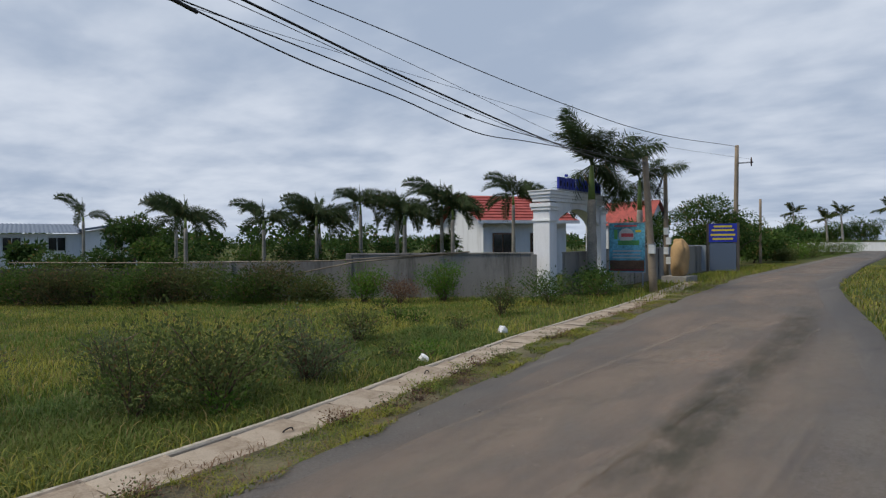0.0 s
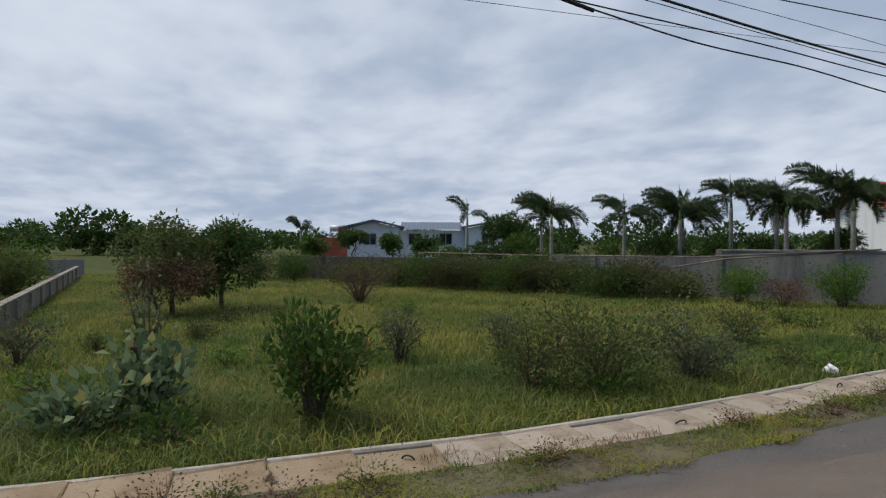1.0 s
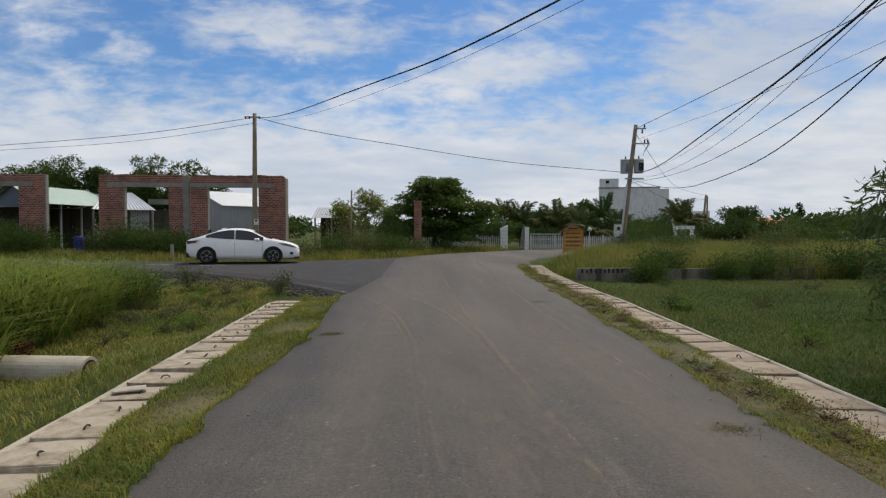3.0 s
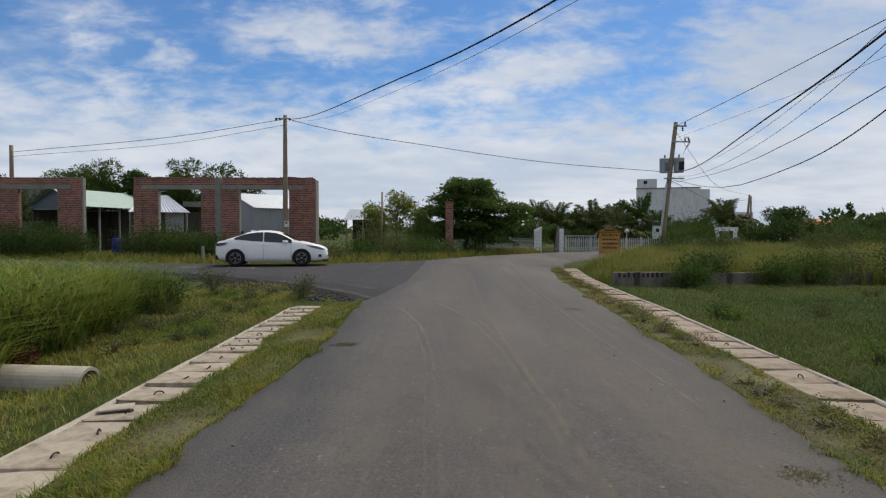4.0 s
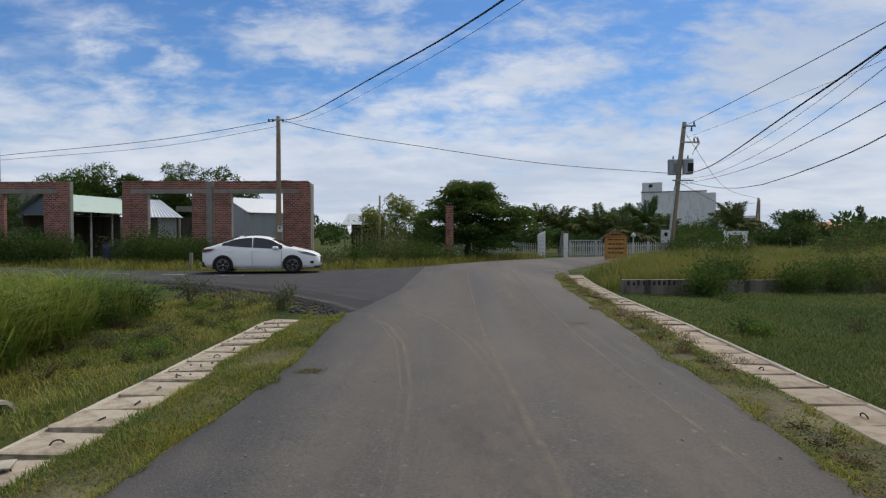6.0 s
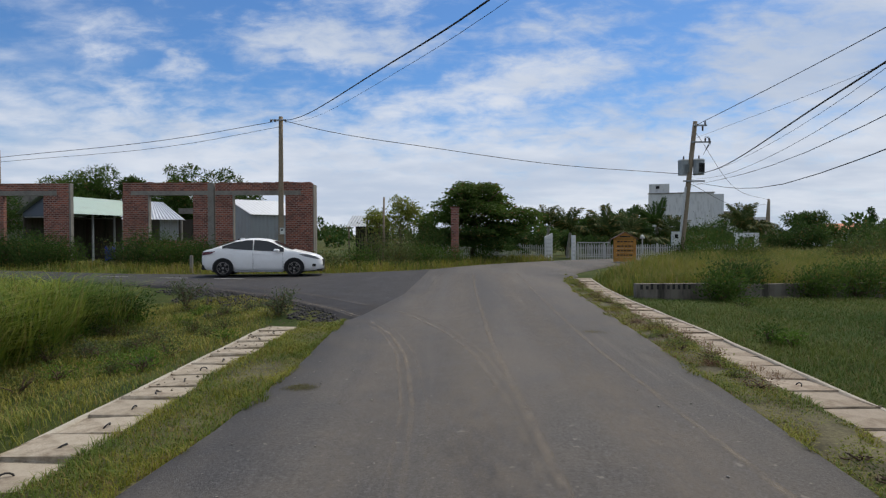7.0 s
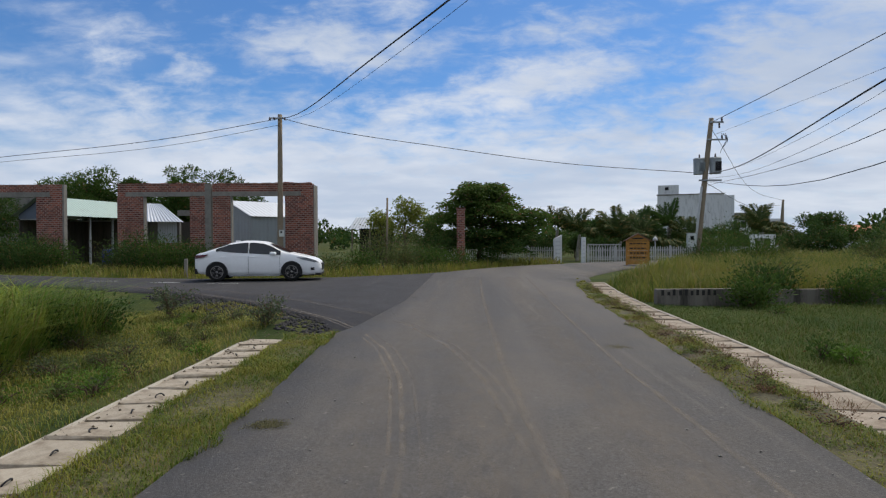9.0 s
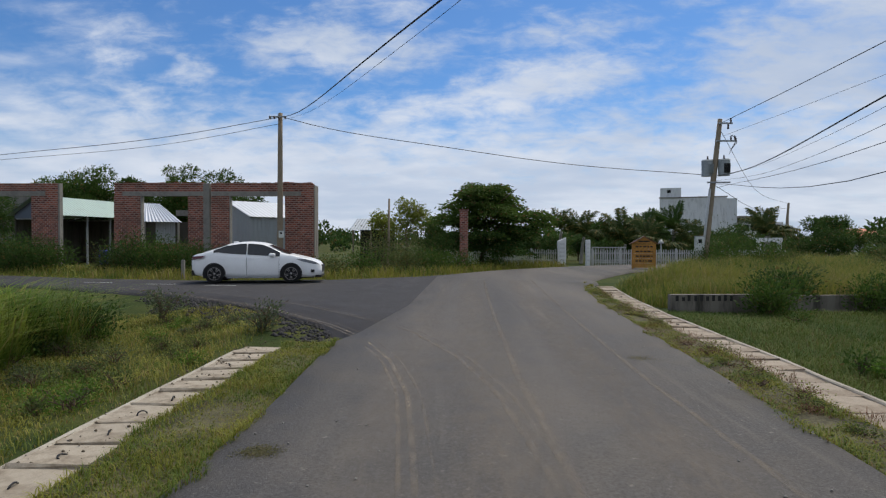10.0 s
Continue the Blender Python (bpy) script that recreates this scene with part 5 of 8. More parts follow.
        part("tail_light", bm, M_REDLAMP, ob, "dark red tail light")
        part("fog_lamp_recess", bm_box(1.80, s * 0.745 - 0.04, 0.37, 1.93, s * 0.745 + 0.01, 0.47, 0.015), M_BLACKTRIM, ob)
        part("sill", bm_box(-1.05, s * 0.845 - 0.02, 0.175, 0.72, s * 0.845 + 0.02, 0.215, 0.01), M_STEEL, ob, "bright sill strip")
    part("grille", bm_box(2.11, -0.45, 0.36, 2.185, 0.45, 0.62, 0.02), M_BLACKTRIM, ob, "black mesh grille")
    part("front_splitter", bm_box(1.95, -0.7, 0.19, 2.17, 0.7, 0.27, 0.02), M_BLACKTRIM, ob)
    part("rear_diffuser", bm_box(-2.29, -0.66, 0.26, -2.0, 0.66, 0.45, 0.03), M_BLACKTRIM, ob)
    part("floor_pan", bm_box(-1.9, -0.66, 0.17, 1.9, 0.66, 0.24), M_BLACKTRIM, ob)
    part("aerial_fin", bm_box(-1.0, -0.02, 1.38, -0.82, 0.02, 1.455, 0.01), M_CARPAINT, ob)


build_car()


# ---------------------------------------------------------------- buildings ahead
def box_part(name, ob, a, b, mat, label="", bevel=0.0):
    return part(name, bm_box(*a, *b, bevel), mat, ob, label)


def build_brick_shell():
    """The roofless brick front: piers, openings, a concrete lintel and a column."""
    ob = thing("brick_shell", (-15.47, 33.9, 0), "unfinished roofless red brick wall with concrete lintel", "building")
    L, t, top = 9.64, 0.22, 4.17
    p = (0.0, 1.27, 3.57, 4.33, 4.70, 5.58, 8.26, 9.64)
    for a, b, z0, z1 in ((p[0], p[1], -0.2, 3.58), (p[1], p[2], -0.2, 1.3), (p[2], p[3], -0.2, 3.58), (p[4], p[5], -0.2, 3.58), (p[6], p[7], -0.2, 3.58),
                         (p[0], p[3], 3.80, top), (p[4], p[7], 3.80, top), (0, 0.40, 3.58, 3.80), (9.05, L, 3.58, 3.80)):
        box_part("brickwork", ob, (a + 0.002, 0, z0), (b - 0.002, t, z1), M_BRICK)
    box_part("lintel", ob, (0.40, -0.02, 3.582), (p[3], t + 0.02, 3.798), M_CONC, "grey concrete lintel")
    box_part("lintel", ob, (p[4], -0.02, 3.582), (9.05, t + 0.02, 3.798), M_CONC, "grey concrete lintel")
    box_part("column", ob, (p[3], -0.03, -0.2), (p[4] - 0.07, t + 0.03, top + 0.02), M_CONC, "grey concrete column")
    box_part("corner_pier", ob, (-0.012, -0.03, -0.2), (0.45, -0.002, 3.56), M_BRICK)
    box_part("corner_pier", ob, (8.95, -0.03, -0.2), (L + 0.012, -0.002, 3.56), M_BRICK)
    # right-facing end in a paler grey than the brick: side light as colour
    box_part("return_wall", ob, (L + 0.003, 0.03, -0.2), (L + 0.05, 0.75, top - 0.06), M_WALLC, "right return in paler grey for its lit side")
    # only the right-facing jambs get pale strips, their light put into the colour
    for x in (p[1], p[5]):
        box_part("jamb", ob, (x + 0.001, -0.012, 1.31), (x + 0.05, t + 0.012, 3.578), M_CONC, "jamb strip in paler grey for its lit side")
    rng = np.random.default_rng(17)
    for x0, x1 in ((0.0, p[3] - 0.01), (p[4] + 0.01, L)):
        x = x0
        while x < x1 - 0.1:
            w = min(0.22, x1 - x)
            box_part("coping_brick", ob, (x + 0.004, -0.02 + 0.015 * rng.normal(), top + 0.004), (x + w - 0.006, t + 0.01, top + 0.055 + 0.012 * rng.normal()), M_BRICK)
            x += w


def build_brick_wing():
    ob = thing("brick_wing", (-28.0, 33.9, 0), "unfinished red brick wing with a broad opening", "building")
    t, top, e = 0.22, 4.2, 9.76
    for a, b, z0, z1 in ((0, 6.4, -0.2, 3.58), (8.45, e, -0.2, 3.58), (0, e, 3.83, top), (0, 0.4, 3.58, 3.83), (9.15, e, 3.58, 3.83)):
        box_part("brickwork", ob, (a + 0.002, 0, z0), (b - 0.002, t, z1), M_BRICK)
    box_part("lintel", ob, (0.4, -0.02, 3.582), (9.15, t + 0.02, 3.828), M_CONC, "grey concrete lintel")
    # paler strip on the wing's right end stands for light on that face
    box_part("jamb", ob, (e + 0.002, -0.01, -0.2), (e + 0.09, t + 0.01, top), M_CONC, "right edge strip in paler grey for its lit side")
    box_part("back_wall", ob, (-9.0, 16.0, -0.2), (-0.5, 16.2, 4.9), M_WALLC, "stained grey plastered back wall")


def corrugated(name, ob, a, b, c, d, mat, label="", ribs=26, amp=0.03):
    """A ribbed sheet between the lines a-b (low) and d-c (high)."""
    a, b, c, d = map(Vector, (a, b, c, d))
    nrm = (b - a).cross(d - a).normalized()
    V, Fc = [], []
    n = ribs * 4
    for i in range(n + 1):
        u = i / n
        off = nrm * (amp if (i % 4) in (1, 2) else 0)
        p, q = a.lerp(b, u) + off, d.lerp(c, u) + off
        V += [p, q, p - nrm * 0.012, q - nrm * 0.012]
    for i in range(n):
        k = i * 4
        Fc += [(k, k + 4, k + 5, k + 1), (k + 2, k + 3, k + 7, k + 6)]
    return child(name, mesh_from(name, V, Fc, mat), ob, label)


def build_sheds():
    ob = thing("green_roof_shed", (-23.9, 40.5, 0), "open shed with a pale green sheet roof", "shed", turn=-8)
    for sx in (-1, 1):
        lo, hi = (sx * 1.85, 2.9), (0.0, 4.1)
        ends = ((lo[0], -0.35, lo[1]), (lo[0], 8.5, lo[1]), (hi[0], 8.5, hi[1]), (hi[0], -0.35, hi[1]))
        corrugated("roof_slope", ob, *(ends if sx > 0 else (ends[1], ends[0], ends[3], ends[2])), M_GREENROOF, "pale green corrugated roof", 34)
    bm = bmesh.new()
    bm.faces.new([bm.verts.new(q) for q in ((-1.6, -0.05, 2.75), (1.6, -0.05, 2.75), (1.6, -0.05, 3.02), (0, -0.05, 4.04), (-1.6, -0.05, 3.02))])
    part("gable", bm, M_BLUEROOF, ob, "dark blue-grey sheet gable")
    box_part("back_wall", ob, (-1.6, 5.2, -0.2), (1.6, 5.3, 2.8), M_DARKWALL, "stained dark back wall")
    box_part("side_wall", ob, (-1.66, 0.0, -0.2), (-1.6, 8.3, 2.85), M_DARKWALL)
    for y in (0.0, 2.0, 4.0, 6.0, 8.2):
        box_part("post", ob, (1.5, y - 0.05, -0.2), (1.6, y + 0.05, 2.9), M_STEEL)
    for y in (0.05, 4.0):
        box_part("tie_beam", ob, (-1.6, y, 2.68), (1.6, y + 0.08, 2.76), M_STEEL)
    drum = thing("drum", (-20.6, 41.6, -0.1), "blue plastic drum beside the shed", "drum")
    tube_part("barrel", [(0, 0, 0), (0, 0, 0.05), (0, 0, 0.45), (0, 0, 0.5), (0, 0, 0.9), (0, 0, 0.95)], [0.27, 0.29, 0.29, 0.305, 0.29, 0.26], M_BLUE, drum, sides=18)
    ob = thing("lean_to", (-17.6, 40.0, 0), "lean-to with a bright zinc roof", "shed")
    corrugated("roof", ob, (-1.4, 0, 2.55), (2.56, 0, 2.5), (0.25, 2.0, 3.68), (-1.4, 2.0, 3.75), M_ZINC, "bright zinc roof sheet", 18)
    corrugated("wall_panel", ob, (0.75, 0.5, -0.2), (1.92, 0.5, -0.2), (1.92, 0.5, 2.5), (0.75, 0.5, 2.55), M_ZINCWALL, "grey sheet panel", 8, 0.02)
    box_part("back_wall", ob, (-1.4, 2.6, -0.2), (3.4, 2.7, 2.6), M_DARKWALL, "stained dark back wall")
    box_part("rear_beam", ob, (1.2, 2.1, 2.95), (4.6, 2.3, 3.3), M_CONC, "grey concrete beam")
    for x in (-1.3, 0.3, 2.3):
        box_part("post", ob, (x - 0.05, 0.05, -0.2), (x + 0.05, 0.13, 2.5), M_WALLC)
    ob = thing("metal_shed", (-10.52, 38.6, 0), "grey corrugated metal shed with a pale roof", "shed")
    corrugated("end_wall", ob, (-3.1, 1.6, -0.2), (0, 0, -0.2), (0, 0, 2.78), (-3.1, 1.6, 2.78), M_ZINCWALL, "", 14, 0.02)
    bm = bmesh.new()
    bm.faces.new([bm.verts.new(q) for q in ((-3.1, 1.58, 2.74), (0, -0.02, 2.74), (-1.56, 0.79, 3.66))])
    part("gable", bm, M_ZINCWALL, ob)
    corrugated("front_wall", ob, (0, 0, -0.2), (2.4, 2.6, -0.2), (2.4, 2.6, 2.78), (0, 0, 2.78), M_ZINCWALL, "", 14, 0.02)
    corrugated("roof_slope", ob, (0.06, -0.22, 2.76), (2.6, 2.5, 2.76), (0.95, 3.4, 3.70), (-1.62, 0.6, 3.70), M_ZINC, "pale zinc roof", 14)
    corrugated("roof_slope", ob, (-0.7, 4.3, 2.76), (-3.3, 1.5, 2.76), (-1.63, 0.6, 3.70), (0.94, 3.4, 3.70), M_ZINC, "pale zinc roof", 14)
    box_part("doorway", ob, (-0.95, 0.40, -0.2), (-0.25, 0.46, 1.35), M_DARK)
    ob = thing("open_barn", (-4.0, 47, 0), "low open barn behind a bamboo fence", "shed")
    corrugated("roof", ob, (-2.2, -1.5, 2.15), (0.6, -1.5, 2.15), (0.6, 1.5, 3.0), (-2.2, 1.5, 3.0), M_ZINCWALL, "dull grey roof sheet", 14)
    box_part("inside", ob, (-2.0, 1.6, -0.2), (0.5, 1.7, 2.6), M_DARK)
    for x in (-2.0, -0.8, 0.5):
        box_part("post", ob, (x - 0.05, -1.4, -0.2), (x + 0.05, -1.3, 2.15), M_WOODGREY)
    ob = thing("bamboo_fence", (-5.0, 43.5, 0), "rickety bamboo pole fence", "fence")
    rng = np.random.default_rng(3)
    for k in range(30):
        x = k * 0.22
        tube_part("bamboo_stake", [(x, 0, -0.1), (x + rng.normal() * 0.05, 0.02, 1.25 + 0.25 * rng.random())], 0.022, M_WOODGREY, ob, sides=5)
    for z in (0.5, 1.0):
        tube_part("rail", [(-0.1, -0.04, z), (3.0, -0.05, z + 0.04), (6.6, -0.04, z)], 0.02, M_WOODGREY, ob, sides=5)


def build_gate():
    """White picket fence with a gateway across the end of the lane."""
    ob = thing("picket_fence", (7.5, 42.7, 0), "white-painted picket fence beside the gateway", "fence", "white fences", turn=154)
    picket = mesh_from("picket", *(lambda b: ([tuple(v.co) for v in b.verts], [[v.index for v in f.verts] for f in b.faces]))(_indexed(bm_box(-0.03, -0.015, -0.15, 0.03, 0.015, 0.9))), M_WHITEPAINT)

    def run(o, n, step, h=1.0):
        for k in range(n):
            child("picket", picket, o, "", pose(0.25 + k * step, 0, 0) @ Matrix.Diagonal((1, 1, h + 0.03 * math.sin(k * 2.1), 1)))
        for z in (0.22, 0.66):
            box_part("rail", o, (0.2, 0.018, z), (0.3 + n * step, 0.05, z + 0.06), M_WHITEPAINT)
        for k in range(0, n + 1, 12):
            box_part("post", o, (0.2 + k * step - 0.05, 0.05, -0.2), (0.2 + k * step + 0.05, 0.15, 0.98), M_WHITEPAINT, "", 0.01)

    run(ob, 56, 0.145)
    ob2 = thing("picket_fence", (9.25, 42.8, 0), "white-painted picket fence behind the notice board", "fence", "white fences", turn=6)
    run(ob2, 84, 0.15)
    for k, (x, h, w) in enumerate(((7.5, 1.66, 0.5), (9.12, 1.52, 0.26))):
        o = thing("gate_pillar", (x, 42.72, 0), "white-painted gate pillar" if k else "white-painted gate pillar with a swept top", "pillar", "gate pillars")
        bm = bm_box(-w / 2, -0.15, -0.2, w / 2, 0.15, h, 0.015)
        if not k:
            for v in bm.verts:
                if v.co.z > 1 and v.co.x < 0:
                    v.co.z -= 0.22
        part("shaft", bm, M_WHITE, o)
        for j in range(5):
            box_part("slot", o, (-w * 0.3, -0.1525, 0.2 + j * 0.25), (w * 0.3, -0.1505, 0.3 + j * 0.25), M_GREYBLD)
    o = thing("gate_leaf", (9.25, 42.5, 0), "white open steel gate leaf", "gate", turn=-10)
    for k in range(12):
        box_part("bar", o, (0.1 + k * 0.17, -0.015, 0.1), (0.13 + k * 0.17, 0.015, 1.1), M_WHITEPAINT)
    for z in (0.12, 1.02):
        box_part("rail", o, (0.05, -0.02, z), (2.1, -0.012 + 0.03, z + 0.06), M_WHITEPAINT)


def _indexed(bm):
    bm.verts.index_update()
    bm.verts.ensure_lookup_table()
    return bm


def build_board():
    ob = thing("notice_board", (10.85, 37.2, -0.2), "orange wooden notice board with a small gable roof", "sign", turn=-8)
    for k in range(5):
        box_part("plank", ob, (-0.52, -0.04, 0.25 + k * 0.25), (0.52, 0.04, 0.485 + k * 0.25), M_ORANGEWOOD, "", 0.008)
    for s in (-1, 1):
        box_part("post", ob, (s * 0.56 - 0.045, -0.06, -0.1), (s * 0.56 + 0.045, 0.06, 1.5), M_ORANGEWOOD, "", 0.008)
    bm = bmesh.new()
    f = [bm.verts.new(p) for p in ((-0.62, -0.05, 1.52), (0.62, -0.05, 1.52), (0, -0.05, 1.86))]
    g = bmesh.ops.extrude_face_region(bm, geom=[bm.faces.new(f)])
    for v in g["geom"]:
        if isinstance(v, bmesh.types.BMVert):
            v.co.y += 0.1
    bmesh.ops.recalc_face_normals(bm, faces=bm.faces)
    part("gable", bm, M_ORANGEWOOD, ob)
    for s in (-1, 1):
        o = part("roof_slope", bm_box(-0.02, -0.14, -0.02, 0.84, 0.14, 0.02, 0.006), M_PRINTBROWN, ob, "brown roof slope", m=pose(0, 0, 1.90, 0, 29 if s > 0 else 151, 0))
    rng = np.random.default_rng(5)
    for k in range(5):
        x = -0.42
        while x < 0.4:
            w = 0.08 + 0.12 * rng.random()
            if k != 0:
                box_part("lettering_bar", ob, (x, -0.0435, 0.32 + k * 0.25), (min(x + w, 0.44), -0.0415, 0.40 + k * 0.25), M_BLACKPAINT)
            x += w + 0.05
    box_part("lettering_bar", ob, (-0.28, -0.0535, 1.6), (0.28, -0.0515, 1.68), M_BLACKPAINT)


def window_part(ob, x0, x1, z0, z1, y, frame_mat=M_WHITEPAINT, mullion=True):
    w = box_part("window", ob, (x0, y - 0.03, z0), (x1, y - 0.004, z1), frame_mat)
    box_part("pane", w, (x0 + 0.07, y - 0.05, z0 + 0.07), ((x0 + x1) / 2 - 0.03 if mullion else x1 - 0.07, y - 0.033, z1 - 0.07), M_GLASSDARK)
    if mullion:
        box_part("pane", w, ((x0 + x1) / 2 + 0.03, y - 0.05, z0 + 0.07), (x1 - 0.07, y - 0.033, z1 - 0.07), M_GLASSDARK)
    return w


def build_far_buildings():
    # half-finished hall beyond the orchard
    ob = thing("unfinished_hall", (144.4, 91.2, 0), "half-finished pale two-storey hall with flat roof", "building", turn=-14)
    box_part("wall", ob, (0, 0, -1), (56, 14, 7.3), M_HALL)
    box_part("rear_parapet", ob, (0.5, 9, 7.31), (55, 13.5, 7.95), M_HALL)
    box_part("roof", ob, (-1.2, -1.2, 8.0), (57.5, 15, 8.35), M_BRICKRED, "thin red-brown flat roof")
    for k in range(16):
        box_part("roof_post", ob, (k * 3.7, -0.05, 7.31), (k * 3.7 + 0.4, 0.35, 7.99), M_HALL)
    for k in range(9):
        x = 17.5 + k * 4.2
        for z0 in (1.2, 4.6):
            w = box_part("window", ob, (x, -0.15, z0), (x + 2.3, -0.01, z0 + 2.0), M_HALL)
            box_part("pane", w, (x + 0.15, -0.2, z0 + 0.12), (x + 2.15, -0.16, z0 + 1.88), M_DARK)
    for k in range(3):
        for z0 in (1.6, 3.6, 5.4):
            box_part("louvre_pane", ob, (11.5 + k * 1.2, -0.12, z0), (12.3 + k * 1.2, -0.01, z0 + 1.5), M_DARK)
    ob = thing("unfinished_wing", (133, 98.5, 0), "half-finished pale wing with open roof frame", "building", turn=-33)
    box_part("wall", ob, (-12, 0, -1), (12.6, 10, 5.4), M_GREYBLD)
    box_part("roof", ob, (-12.5, -0.6, 6.3), (13, 10.5, 6.55), M_BRICKRED)
    for k in range(12):
        box_part("roof_post", ob, (-11.8 + k * 2.1, 0, 5.41), (-11.5 + k * 2.1, 0.3, 6.29), M_GREYBLD)
    for k in range(5):
        box_part("window", ob, (-8 + k * 3.6, -0.15, 2.6), (-6.2 + k * 3.6, -0.01, 3.5), M_DARK)
    # grey block
    ob = thing("grey_block", (41.4, 126, 0), "tall windowless grey rendered block with stair tower", "building", turn=-20)
    box_part("wall", ob, (0, 0, -1), (12.2, 9, 9.8), M_GREYBLD)
    box_part("side_wall", ob, (12.22, 0.4, -1), (14.0, 9, 9.6), M_WHITEHOUSE)
    t = box_part("stair_tower", ob, (0.1, 0.4, 9.82), (4.0, 5, 11.9), M_GREYBLD)
    box_part("opening", t, (1.4, 0.36, 10.9), (2.1, 0.395, 11.5), M_DARK)
    box_part("parapet", ob, (-0.15, -0.15, 9.82), (12.3, 0.1, 10.05), M_WALLC)
    ob = thing("long_annex", (55.5, 122, 0), "long low grey building with a row of openings", "building", turn=-12)
    box_part("wall", ob, (0, 0, -1), (7.5, 8, 5.0), M_GREYBLD)
    box_part("roof", ob, (-0.4, -0.6, 5.02), (3.4, 8, 6.2), M_WALLC)
    for k in range(5):
        box_part("window", ob, (0.6 + k * 1.35, -0.12, 3.3), (1.5 + k * 1.35, -0.01, 4.5), M_DARK)
    ob = thing("orange_roof_house", (62.6, 107.5, 0), "far house with an orange tiled roof", "house", turn=-25)
    box_part("wall", ob, (0, 0, -0.5), (9, 7, 2.1), M_WHITEHOUSE)
    V = [(-0.5, -0.5, 2.0), (9.5, -0.5, 2.0), (9.5, 7.5, 2.0), (-0.5, 7.5, 2.0), (1.0, 3.5, 3.5), (8.5, 3.5, 3.5)]
    child("roof", mesh_from("roof", V, [(0, 1, 5, 4), (1, 2, 5), (2, 3, 4, 5), (3, 0, 4)], M_ORANGEROOF), ob, "orange tiled roof")
    wall_run("pale_far_wall", (52, 93), (72, 84), 0.9, 0.2, M_WHITEHOUSE, "pale far garden wall", 2.5, False)
    # small white portal
    ob = thing("white_portal", (22.15, 48.2, 0), "small white concrete portal in the grass", "gate", turn=-26)
    for x in (0, 1.25):
        box_part("pier", ob, (x, 0, -0.2), (x + 0.3, 0.3, 1.4), M_WHITE)
    box_part("beam", ob, (-0.05, -0.02, 1.405), (1.6, 0.32, 1.68), M_WHITE)
    # brick pillar before the big tree
    ob = thing("brick_pillar", (1.38, 37.3, -0.1), "freestanding red brick pillar against the tree", "pillar")
    box_part("brickwork", ob, (-0.22, -0.2, 0), (0.22, 0.2, 3.12), M_BRICK)
    box_part("cap", ob, (-0.25, -0.23, 3.124), (0.25, 0.23, 3.22), M_BRICK)
    ob = thing("thin_post", (-2.5, 36.0, -0.1), "slim grey concrete post in the bushes", "post")
    tube_part("shaft", [(0, 0, 0), (0.05, 0, 3.7)], [0.065, 0.05], M_POLE, ob)
    ob = thing("marker_post", (-10.0, 29.3, -0.1), "short white roadside marker post", "post")
    box_part("shaft", ob, (-0.06, -0.06, -0.1), (0.06, 0.06, 0.78), M_WALLC, "", 0.015)
    ob = thing("garden_lamp", (13.2, 41.5, 0), "slim white garden lamp post", "lamp")
    tube_part("post", [(0, 0, -0.1), (0, 0, 1.3)], 0.035, M_WHITEPAINT, ob)
    tube_part("shade", [(0, 0, 1.3), (0, 0, 1.4), (0, 0, 1.55)], [0.16, 0.14, 0.03], M_WHITEPAINT, ob)


build_brick_shell()
build_brick_wing()
build_sheds()
build_gate()
build_board()
build_far_buildings()


